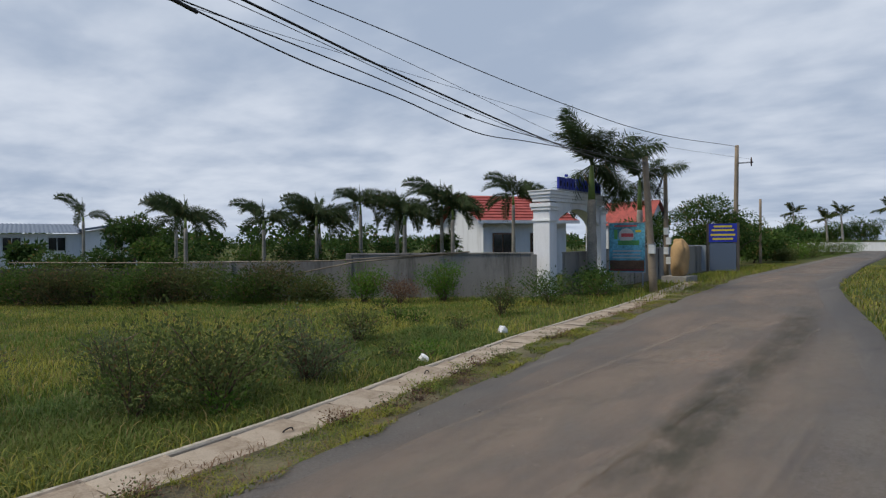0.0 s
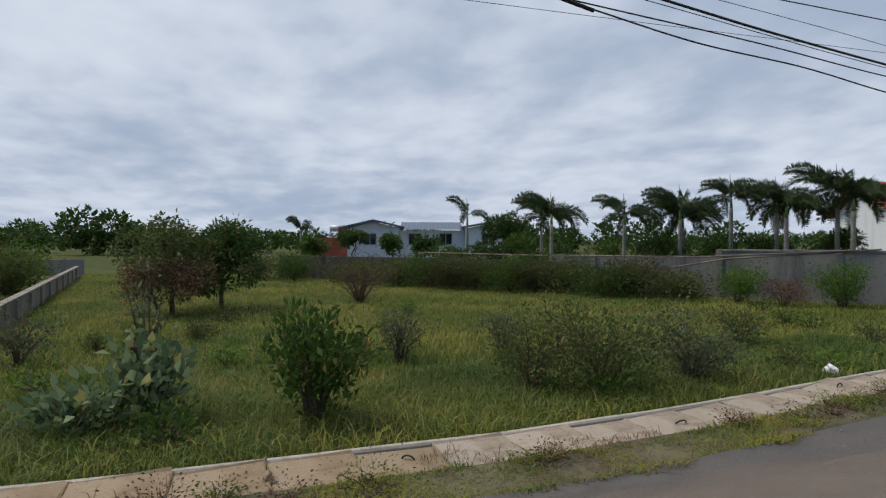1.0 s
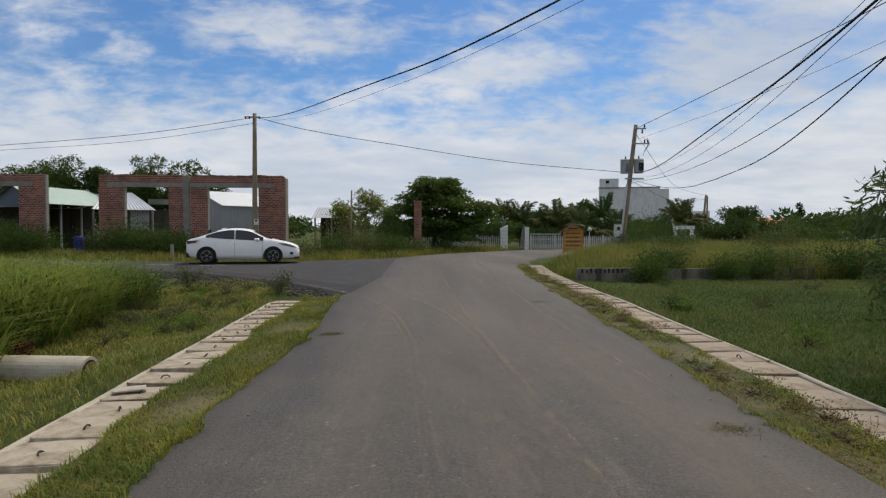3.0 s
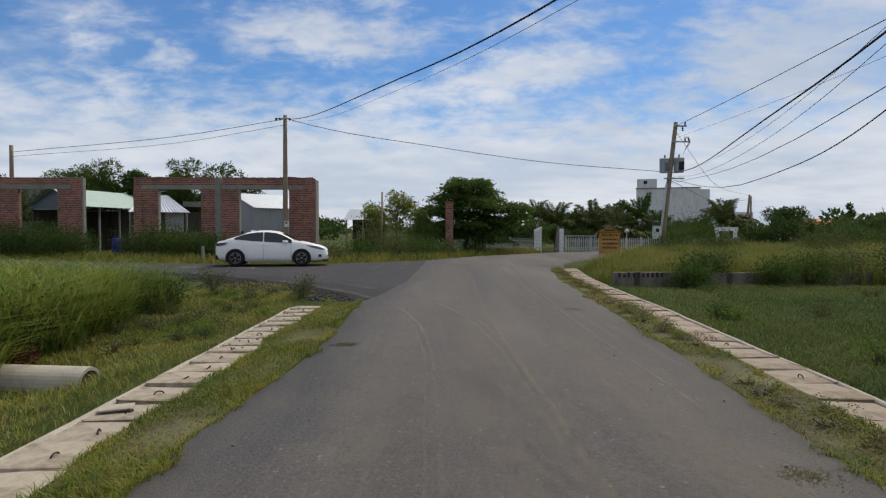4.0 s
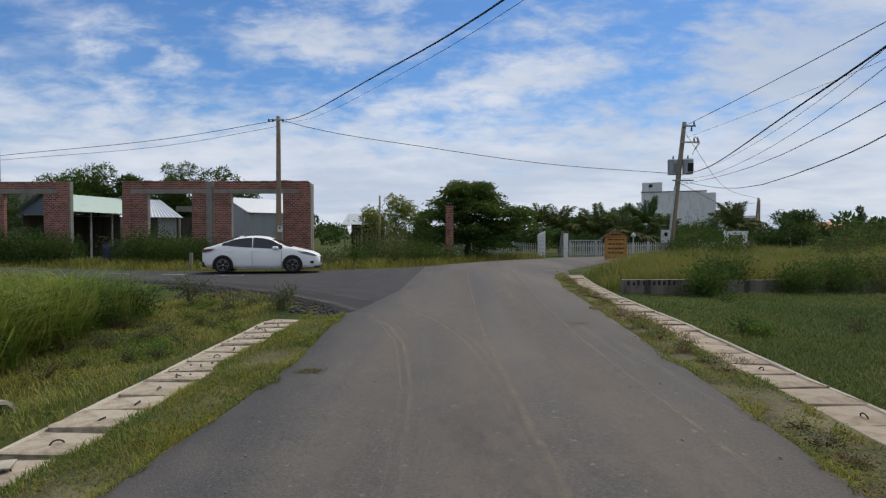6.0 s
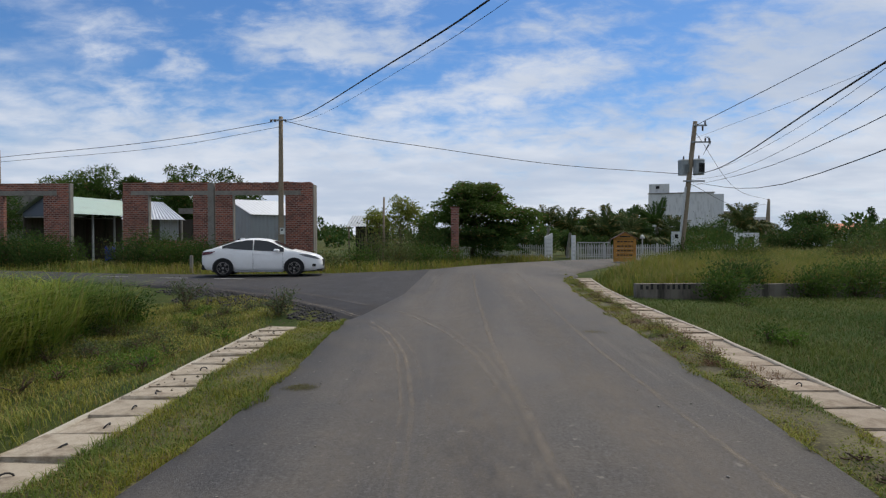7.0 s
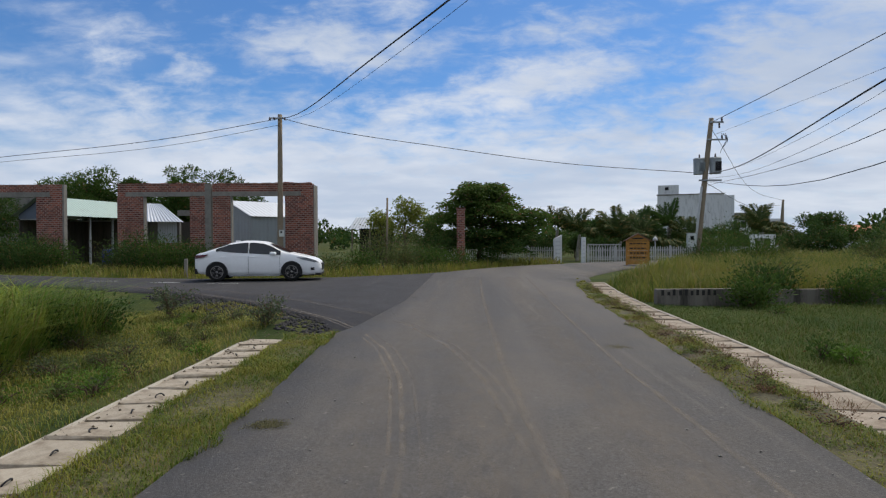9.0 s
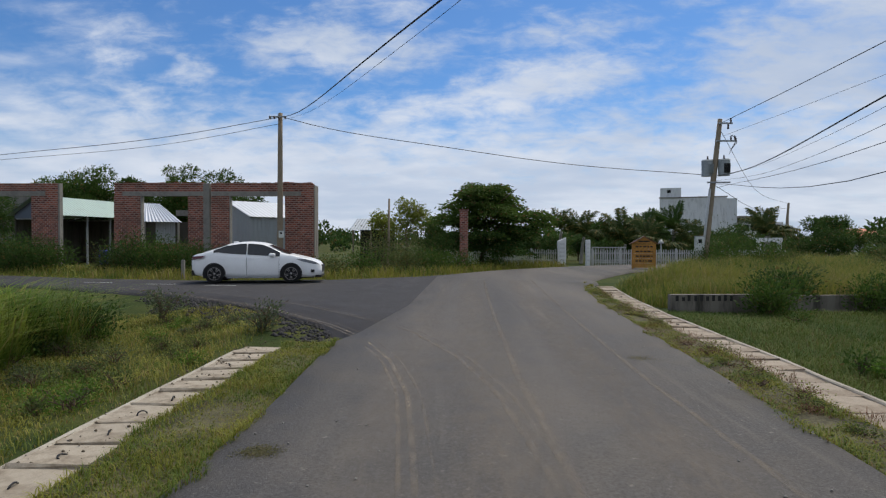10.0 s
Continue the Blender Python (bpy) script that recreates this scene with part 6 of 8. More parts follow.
# ---------------------------------------------------------------- things behind: gateway, houses
def build_archway():
    ob = thing("archway", (9.62, -16.5, 0), "white rendered garden archway with stepped cornice", "gate")
    for y in (-0.28, -3.95):
        c = box_part("column", ob, (0.04, y - 0.23, -0.2), (0.64, y + 0.23, 2.55), M_WHITE, "white square column", 0.015)
        box_part("plinth", c, (-0.03, y - 0.3, -0.2), (0.71, y + 0.3, 0.16), M_WHITE, "", 0.015)
        for k, (o, z0, z1) in enumerate(((0.035, 2.2, 2.27), (0.05, 2.555, 2.65), (0.08, 2.654, 2.78))):
            box_part("moulding", c, (0.04 - o, y - 0.23 - o, z0), (0.64 + o, y + 0.23 + o, z1), M_WHITE, "", 0.01)
    bm = bmesh.new()
    n = 16
    up_, lo = [], []
    for k in range(n + 1):
        u = k / n
        y = -0.55 - 3.14 * u
        lo.append((y, 2.1 + 0.55 * math.sin(math.pi * u) ** 0.7))
    for x in (0.1, 0.6):
        pts = [bm.verts.new((x, y, z)) for y, z in lo] + [bm.verts.new((x, -3.69, 2.95)), bm.verts.new((x, -0.55, 2.95))]
        bm.faces.new(pts if x > 0.3 else pts[::-1])
    bm.verts.ensure_lookup_table()
    m = n + 3
    for k in range(m):
        a, b = bm.verts[k], bm.verts[(k + 1) % m]
        bm.faces.new((a, b, bm.verts[m + (k + 1) % m], bm.verts[m + k]))
    bmesh.ops.recalc_face_normals(bm, faces=bm.faces)
    part("arch_beam", bm, M_WHITE, ob, "white arched beam")
    for o, z0, z1 in ((0.0, 2.785, 2.9), (0.04, 2.904, 2.99), (0.08, 2.994, 3.10), (0.11, 3.104, 3.14)):
        box_part("cornice", ob, (0.02 - o, -4.22 - o, z0 + 0.05), (0.66 + o, -0.02 + o, z1 + 0.05), M_WHITE, "", 0.012)
    sign = thing("roof_sign", (9.55, -16.9, 3.2), "row of solid dark blue sign shapes on the archway", "sign")
    y, rng = -0.0, np.random.default_rng(4)
    for k in range(12):
        w = 0.15 + 0.08 * rng.random()
        if k in (5, 8):
            y -= 0.14
        b = box_part("blue_shape", sign, (-0.04, y - w, 0.04), (0.04, y, 0.40 + 0.03 * rng.random()), M_BLUE, "", 0.006)
        box_part("cut", b, (-0.044, y - w * 0.68, 0.13), (0.044, y - w * 0.32, 0.22 + 0.08 * rng.random()), M_DARK)
        if k in (2, 6):
            box_part("accent", b, (-0.035, y - w * 0.7, 0.45), (0.035, y - w * 0.25, 0.53), M_BLUE)
        y -= w + 0.035
    box_part("rail", sign, (-0.03, -3.0, 0.0), (0.03, 0.05, 0.04), M_STEEL)


def build_billboard():
    ob = thing("billboard", (9.05, -21.1, 0.42), "weathered turquoise printed garden billboard", "sign", turn=202)
    box_part("panel", ob, (-0.62, -0.03, 0), (0.62, 0.03, 1.78), M_CYAN)
    for a, b in (((-0.65, -0.045, -0.03), (0.65, 0.045, 0.0)), ((-0.65, -0.045, 1.78), (0.65, 0.045, 1.81)), ((-0.65, -0.045, 0), (-0.62, 0.045, 1.78)), ((0.62, -0.045, 0), (0.65, 0.045, 1.78))):
        box_part("frame", ob, a, b, M_STEEL)
    for sgn in (-1, 1):
        y0, y1 = (0.032, 0.035) if sgn > 0 else (-0.035, -0.032)
        box_part("printed_band", ob, (-0.6, y0, 0.02), (0.6, y1, 0.42), M_PRINTBROWN)
        box_part("printed_band", ob, (-0.6, y0, 0.04), (0.6, y1 + 0.001 * sgn, 0.1), M_PRINTRED)
        bm = bmesh.new()
        bmesh.ops.create_circle(bm, cap_ends=True, segments=24, radius=0.27)
        part("printed_disc", bm, M_WHITEPAINT, ob, m=pose(-0.02, 0.036 * sgn, 1.33, 90, 0, 0))
        for x0, z0, w, h, mm in ((-0.2, 1.28, 0.42, 0.13, M_PRINTRED), (-0.32, 0.98, 0.75, 0.17, M_PRINTGREEN), (-0.45, 1.2, 0.12, 0.35, M_PRINTGREEN), (0.3, 1.45, 0.2, 0.08, M_YELLOW),
                                 (-0.5, 0.74, 1.0, 0.05, M_WHITEPAINT), (-0.5, 0.62, 0.95, 0.05, M_WHITEPAINT), (-0.5, 0.5, 1.0, 0.05, M_WHITEPAINT), (-0.45, 1.66, 0.8, 0.05, M_PRINTRED)):
            box_part("printed_shape", ob, (x0, min(y0, y1) - 0.003 + (0.006 if sgn > 0 else 0), z0), (x0 + w, max(y0, y1) + (0.006 if sgn > 0 else 0) - 0.003, z0 + h), mm)
    for x in (-0.55, 0.55):
        box_part("leg", ob, (x - 0.025, -0.02, -0.6), (x + 0.025, 0.02, -0.032), M_STEEL)


def build_houses_behind():
    ob = thing("red_roof_house", (17.9, -24.3, 0), "pale rendered house with a red tiled roof", "house", turn=-122)
    L, D, h, ridge = 4.7, 6.5, 2.7, 4.15
    box_part("wall", ob, (0, 0, -0.2), (L, D, h), M_WHITEHOUSE)
    V, Fc = [], []
    rows = 9
    for s in (0, 1):
        o = len(V)
        for k in range(rows + 1):
            u = k / rows
            y = (-0.5 + u * (D / 2 + 0.5)) if s == 0 else (D + 0.5 - u * (D / 2 + 0.5))
            z = h - 0.1 + u * (ridge - h + 0.1)
            V += [(-0.5, y, z), (L + 0.5, y, z), (-0.5, y, z + 0.05), (L + 0.5, y, z + 0.05)]
        for k in range(rows):
            a = o + k * 4
            Fc += [(a + 2, a + 3, a + 5, a + 4), (a, a + 1, a + 3, a + 2)]
    child("roof", mesh_from("roof", V, Fc, M_REDROOF), ob, "red tiled roof in courses")
    for x in (0, L):
        bm = bmesh.new()
        bm.faces.new([bm.verts.new(p) for p in ((x, 0, h), (x, D, h), (x, D / 2, ridge - 0.05))])
        part("gable", bm, M_WHITEHOUSE, ob)
    box_part("fascia", ob, (-0.5, -0.54, h - 0.22), (L + 0.5, -0.5, h - 0.06), M_WHITE, "white scalloped fascia")
    for x in (0.5, 2.6):
        window_part(ob, x, x + 1.1, 0.8, 2.0, 0.0, M_PRINTBROWN)
        bm = bmesh.new()
        bm.faces.new([bm.verts.new(p) for p in ((x - 0.15, -0.02, 2.05), (x + 1.25, -0.02, 2.05), (x + 0.55, -0.02, 2.5))])
        part("window_pediment", bm, M_WHITE, ob)
    ob = thing("gabled_house", (12.3, -31.5, 0), "house with a small red gabled roof", "house", turn=-100)
    ob.scale = (0.36, 0.5, 0.97)
    box_part("wall", ob, (0, 0, -0.2), (5.5, 6, 2.6), M_WHITEHOUSE)
    V = [(-0.4, -0.4, 2.5), (2.75, -0.4, 3.9), (5.9, -0.4, 2.5), (-0.4, 6.4, 2.5), (2.75, 6.4, 3.9), (5.9, 6.4, 2.5)]
    child("roof", mesh_from("roof", V, [(0, 1, 4, 3), (1, 2, 5, 4)], M_REDROOF), ob, "red tiled roof")
    bm = bmesh.new()
    bm.faces.new([bm.verts.new(p) for p in ((0, 0, 2.6), (5.5, 0, 2.6), (2.75, 0, 3.8))])
    part("gable", bm, M_WHITEHOUSE, ob)
    # long white house across the field
    ob = thing("long_white_house", (54.7, -7.4, 0), "long white house with blue-grey roofs", "house", turn=-105)
    ob.scale = (1.02, 1.02, 1.15)
    box_part("wall", ob, (0, 0, -0.5), (4.6, 7, 2.3), M_WHITEHOUSE)
    box_part("wall", ob, (4.62, 0.6, -0.5), (10.5, 7, 2.1), M_WHITEHOUSE)
    box_part("wall", ob, (10.52, 0, -0.5), (14.2, 7, 2.3), M_WHITEHOUSE)
    for x0, x1, zr in ((-0.4, 5.0, 2.95), (10.2, 14.6, 2.75)):
        xm = (x0 + x1) / 2
        V = [(x0, -0.4, 2.4), (xm, -0.4, zr), (x1, -0.4, 2.4), (x0, 7, 2.4), (xm, 7, zr), (x1, 7, 2.4),
             (x0, -0.4, 2.25), (xm, -0.4, zr - 0.17), (x1, -0.4, 2.25)]
        child("roof", mesh_from("roof", V, [(0, 1, 4, 3), (1, 2, 5, 4), (6, 7, 1, 0), (7, 8, 2, 1)], M_BLUEROOF), ob, "slate-blue sheet roof")
        bm = bmesh.new()
        bm.faces.new([bm.verts.new(p) for p in ((x0 + 0.4, 0.0, 2.25), (x1 - 0.4, 0.0, 2.25), (xm, 0.0, zr - 0.15))])
        part("gable", bm, M_WHITEHOUSE, ob)
    corrugated("middle_roof", ob, (4.62, 0.2, 2.15), (10.5, 0.2, 2.15), (10.5, 6.5, 2.9), (4.62, 6.5, 2.9), M_BLUEROOF, "slate-blue sheet roof", 20)
    for x0 in (1.4, 5.4, 8.2, 12.0):
        window_part(ob, x0, x0 + 1.2, 0.9, 1.9, 0.6 if 4.6 < x0 < 10.4 else 0.0)
    box_part("red_annex", ob, (-1.0, 1.5, -0.5), (-0.05, 6, 2.4), M_BRICKRED, "red painted annex")
    box_part("red_lattice", ob, (-3.2, 2.2, -0.5), (-1.02, 2.4, 1.5), M_BRICKRED)
    tube_part("water_tank", [(-2.0, 3.0, 2.3), (-0.6, 3.0, 2.3)], 0.28, M_ZINC, ob, "steel water tank", 16)
    for x in (-1.9, -0.7):
        box_part("tank_leg", ob, (x - 0.05, 2.95, 1.4), (x + 0.05, 3.05, 2.03), M_STEEL)
    # far roofs beyond the orchard
    ob = thing("far_red_house", (128, 47, 0), "small far house with a red roof", "house")
    box_part("wall", ob, (-3, -3, -0.5), (3, 3, 1.5), M_WHITEHOUSE)
    child("roof", mesh_from("roof", [(-3.4, -3.4, 1.5), (3.4, -3.4, 1.5), (3.4, 3.4, 1.5), (-3.4, 3.4, 1.5), (0, 0, 3.0)], [(0, 1, 4), (1, 2, 4), (2, 3, 4), (3, 0, 4)], M_ORANGEROOF), ob)
    wall_run("far_field_wall", (33, 20), (33, 8.4), 0.55, 0.15, M_WALLC, "pale low wall closing the orchard", 2.0, False)
    # roadside gate with sign, under the dark tree
    ob = thing("roadside_sign", (9.25, -34.3, 0), "blue and yellow sign over a grey steel gate", "sign", turn=-165 + 180)
    s = box_part("panel", ob, (-0.7, -0.04, 1.45), (0.7, 0.04, 2.45), M_BLUE, "deep blue sign panel")
    for k, (z, w) in enumerate(((2.25, 0.9), (2.05, 1.1), (1.8, 1.2), (1.58, 1.0))):
        for sy in (-1, 1):
            box_part("lettering_bar", s, (-w / 2, sy * 0.043 - 0.001, z), (w / 2, sy * 0.043 + 0.001, z + 0.1), M_YELLOW)
    for x in (-0.75, 0.75):
        box_part("post", ob, (x - 0.06, -0.06, -0.2), (x + 0.06, 0.06, 2.5), M_DARKWALL)
    box_part("gate_sheet", ob, (-0.65, -0.02, -0.1), (0.65, 0.02, 1.4), M_BLUEROOF)
    box_part("gate_sheet", ob, (0.85, -0.02, -0.1), (2.2, 0.02, 1.3), M_ZINCWALL)


def build_boulder():
    rng = np.random.default_rng(8)
    ob = thing("boulder", (8.45, -25.0, -0.05), "upright ochre boulder on a low plinth", "stone")
    bm = bmesh.new()
    bmesh.ops.create_icosphere(bm, subdivisions=4, radius=1)
    for v in bm.verts:
        n = noise.noise(v.co * 1.6) * 0.16 + noise.noise(v.co * 5) * 0.03
        p = v.co * (1 + n * 1.5)
        q = [math.copysign(abs(c) ** 0.86, c) for c in p]
        v.co = Vector((q[0] * 0.34, q[1] * 0.50 * (1.0 - 0.30 * max(q[2], -0.3)) - 0.05 * q[2], 0.86 + min(max(q[2], -0.95), 0.97) * 0.84 + 0.10 * q[1] * (q[2] > 0)))
    part("stone", bm, M_STONE, ob, "", True)
    box_part("plinth", ob, (-0.5, -0.7, -0.1), (0.5, 0.7, 0.16), M_CONC, "grey concrete plinth", 0.02)


def build_pipe():
    ob = thing("concrete_pipe", (-3.3, 9.1, -0.36), "pale concrete drain pipe lying in the grass", "pipe", turn=-6)
    n = 28
    V, Fc = [], []
    prof = [(0.0, 0.165), (0.0, 0.205), (-0.03, 0.21), (-0.2, 0.21), (-2.4, 0.21), (-2.4, 0.165)]
    for a in range(n):
        w = 2 * math.pi * a / n
        V += [(x, r * math.cos(w), r * math.sin(w)) for x, r in prof]
    m = len(prof)
    for a in range(n):
        b = (a + 1) % n
        Fc += [(a * m + k, a * m + (k + 1) % m, b * m + (k + 1) % m, b * m + k) for k in range(m)]
    me = mesh_from("barrel", V, Fc, M_LIP, False)
    child("barrel", me, ob)


def build_litter(place, size, mat, label, seed):
    rng = np.random.default_rng(seed)
    ob = thing("litter", place, label, "litter")
    bm = bmesh.new()
    bmesh.ops.create_icosphere(bm, subdivisions=2, radius=size)
    for v in bm.verts:
        v.co = Vector((v.co.x * 1.0, v.co.y * 0.7, abs(v.co.z) * 1.2)) * (0.6 + 0.7 * rng.random())
    part("crumpled_bag", bm, mat, ob)


build_archway()
build_billboard()
build_houses_behind()
build_boulder()
build_pipe()
build_litter((5.7, -6.15, -0.1), 0.085, M_LITTER, "crumpled white plastic bag in the grass", 1)
build_litter((6.3, -9.0, -0.1), 0.1, M_LITTER, "white plastic litter at the field edge", 2)
build_litter((4.25, 0.3, -0.075), 0.05, M_CARD, "dry brown leaf scrap on the drain slabs", 4)
card = thing("flat_scrap", (-1.95, 7.2, -0.075), "torn pale cement scrap lying on a drain slab", "debris", turn=20)
part("scrap", bm_box(-0.14, -0.09, 0, 0.14, 0.09, 0.018, 0.008), M_LIP, card)


# the end of the lane behind the walk
wall_run("white_boundary_wall", (24, -99), (-22, -97), 1.15, 0.2, M_WHITE, "long low white boundary wall closing the lane", 6.0, True)


# ---------------------------------------------------------------- palms
def frond_mesh(name, length, leaflet, arch, mat, rng, pairs=26, plume=0.0, hang=0.5, rise=0.42, blade=0.05):
    """One palm leaf: an arching rib with two rows of leaflets. It grows along +x."""
    us = np.linspace(0, 1, 10)

    def rib(u):
        return np.array([length * (u - 0.12 * arch * u * u), 0 * u, length * (rise * u - arch * 0.75 * u * u)])

    V, Fc = tube([tuple(rib(u)) for u in us], [0.022 * length / 2 * (1 - 0.85 * u) + 0.003 for u in us], 4)
    V = [tuple(v) for v in V]
    for i in range(pairs):
        u = 0.12 + 0.88 * i / pairs
        p = rib(u)
        t = unit(rib(min(1, u + 0.02)) - rib(u - 0.02))
        ll = leaflet * (0.55 + 0.6 * math.sin(math.pi * (0.15 + 0.8 * u))) * (0.85 + 0.3 * rng.random())
        for s in (-1, 1):
            for j in range(1 + int(plume > 0)):
                tilt_ = rng.normal() * 0.25 + (plume * (j - 0.5) * 2.0)
                d = unit(t * (0.55 + 0.2 * rng.random()) + np.array([0, s * (0.8 - 0.25 * abs(tilt_)), -hang * 0.5 + tilt_]))
                e = p + d * ll + np.array([0, 0, -hang * ll * 0.35])
                m_ = p + d * ll * 0.5
                w = t * leaflet * blade
                o = len(V)
                V += [tuple(p), tuple(m_ + w), tuple(e), tuple(m_ - w)]
                Fc.append((o, o + 1, o + 2, o + 3))
    return mesh_from(name, V, Fc, mat)


RF = np.random.default_rng(21)
FROND_ROYAL = [frond_mesh("frond", 2.2, 0.55, 0.35 + 0.17 * k, L_PALM, RF, 52, 0.35, 0.6, 0.42, 0.035) for k in range(4)]
FROND_FOX = [frond_mesh("frond", 1.6, 0.26, 0.95 + 0.2 * k, L_PALM, RF, 70, 0.8, 0.25, 0.75, 0.055) for k in range(3)]
FROND_COCO = [frond_mesh("frond", 2.2, 0.5, 0.55 + 0.18 * k, L_COCO, RF, 52, 0.0, 0.6, 0.8, 0.075) for k in range(3)]
FROND_FAN = [frond_mesh("frond", 2.2, 0.42, 0.12 + 0.1 * k, L_DARK, RF, 40, 0.25, 0.15, 0.2, 0.09) for k in range(2)]


def build_palm(name, place, trunk_h, r0, fronds, n, label, shaft=0.0, lean=(0, 0), seed=1, spear=True, low=-20, high=75, scale=1.0, group=""):
    rng = np.random.default_rng(seed)
    ob = thing(name, place, label, "palm", group)
    pts, rad = [], []
    for k in range(13):
        u = k / 12
        pts.append((lean[0] * u * u, lean[1] * u * u, -0.2 + (trunk_h + 0.2) * u))
        rad.append(r0 * (1.25 - 0.45 * u + (0.12 if k % 2 else 0)) if k else r0 * 1.4)
    tube_part("trunk", pts, rad, M_PALMTRUNK, ob, sides=10)
    top = Vector(pts[-1])
    if shaft:
        tube_part("crownshaft", [top, top + Vector((0, 0, shaft * 0.4)), top + Vector((0, 0, shaft))], [r0 * 0.8, r0 * 0.66, r0 * 0.4], M_CROWNSHAFT, ob, "smooth green crownshaft")
        top = top + Vector((0, 0, shaft))
    for k in range(n):
        el = low + (high - low) * ((k * 0.618) % 1.0)
        az = k * 137.5 + rng.normal() * 12
        m = pose(*top, 0, 0, az) @ pose(0, 0, 0, rng.normal() * 10, -el + 18, 0) @ Matrix.Scale(scale * (0.85 + 0.3 * rng.random()), 4)
        child("frond", fronds[k % len(fronds)], ob, "", m)
    if spear:
        tube_part("spear_leaf", [top, top + Vector((0.05, 0.02, 0.9 * scale))], [0.03, 0.006], L_PALM, ob, sides=5)
    return ob


build_palm("royal_palm", (9.2, -18.55, 0), 2.95, 0.16, FROND_ROYAL, 17, "royal palm with swollen grey trunk before the archway", 1.15, seed=3, low=-32, high=84)
build_palm("royal_palm", (10.3, -25.45, 0), 2.9, 0.14, FROND_ROYAL, 12, "royal palm with dark windblown crown by the roadside wall", 1.3, seed=5, low=-30, high=84, scale=0.85)
for k, (x, y, z) in enumerate(((20.9, -13.6, 2.35), (22.3, -11.1, 2.4), (19.6, -15.2, 2.5), (18.4, -16.5, 2.95), (17.3, -17.5, 2.7), (16.0, -18.8, 3.0), (16.6, -17.2, 2.5), (13.6, -20.5, 3.3), (27.8, -13.4, 2.6), (17.9, -18.6, 2.6), (15.1, -18.4, 2.7), (20.3, -15.9, 2.2))):
    build_palm("foxtail_palm", (x, y, 0), z - 0.25, 0.075, FROND_FOX, 9 + k % 2, "foxtail palm with bushy drooping plumes behind the wall", 0.4, seed=30 + k, low=-8, high=50, group="foxtail palms", scale=0.95 + 0.08 * (k % 3))
build_palm("foxtail_palm", (32.3, -11.0, 0), 2.7, 0.07, FROND_FOX, 4, "half-dead foxtail palm with a bent crown", 0.2, seed=51, low=0, high=60, scale=1.1)
build_palm("foxtail_palm", (48.0, -2.8, 0), 2.0, 0.07, FROND_FOX, 7, "small foxtail palm beside the white house", 0.3, seed=52, low=10, high=70)
for k, (x, y, z, s) in enumerate(((9.6, 47.0, 1.7, 1.0), (12.6, 47.5, 1.2, 1.15), (14.6, 48.5, 1.0, 1.1), (18.6, 50.0, 0.9, 1.0), (23.6, 50.0, 1.8, 0.95), (25.4, 53.0, 2.2, 1.0), (33.0, 45.5, 0.8, 0.9), (8.4, 49.0, 2.2, 0.8))):
    build_palm("coconut_palm", (x, y, 0), z, 0.11, FROND_COCO, 13, "young coconut palm beyond the white fence", 0, (0.2, 0.1), 60 + k, True, 0, 82, s, "coconut palms")
for k, (x, y, z) in enumerate(((15.6, 52.0, 1.9), (17.9, 52.5, 2.3))):
    build_palm("fan_palm", (x, y, 0), z, 0.16, FROND_FAN, 13, "dark broad-leaved palm behind the fence", 0, (0, 0), 90 + k, False, 15, 88, 1.0, "fan palms")


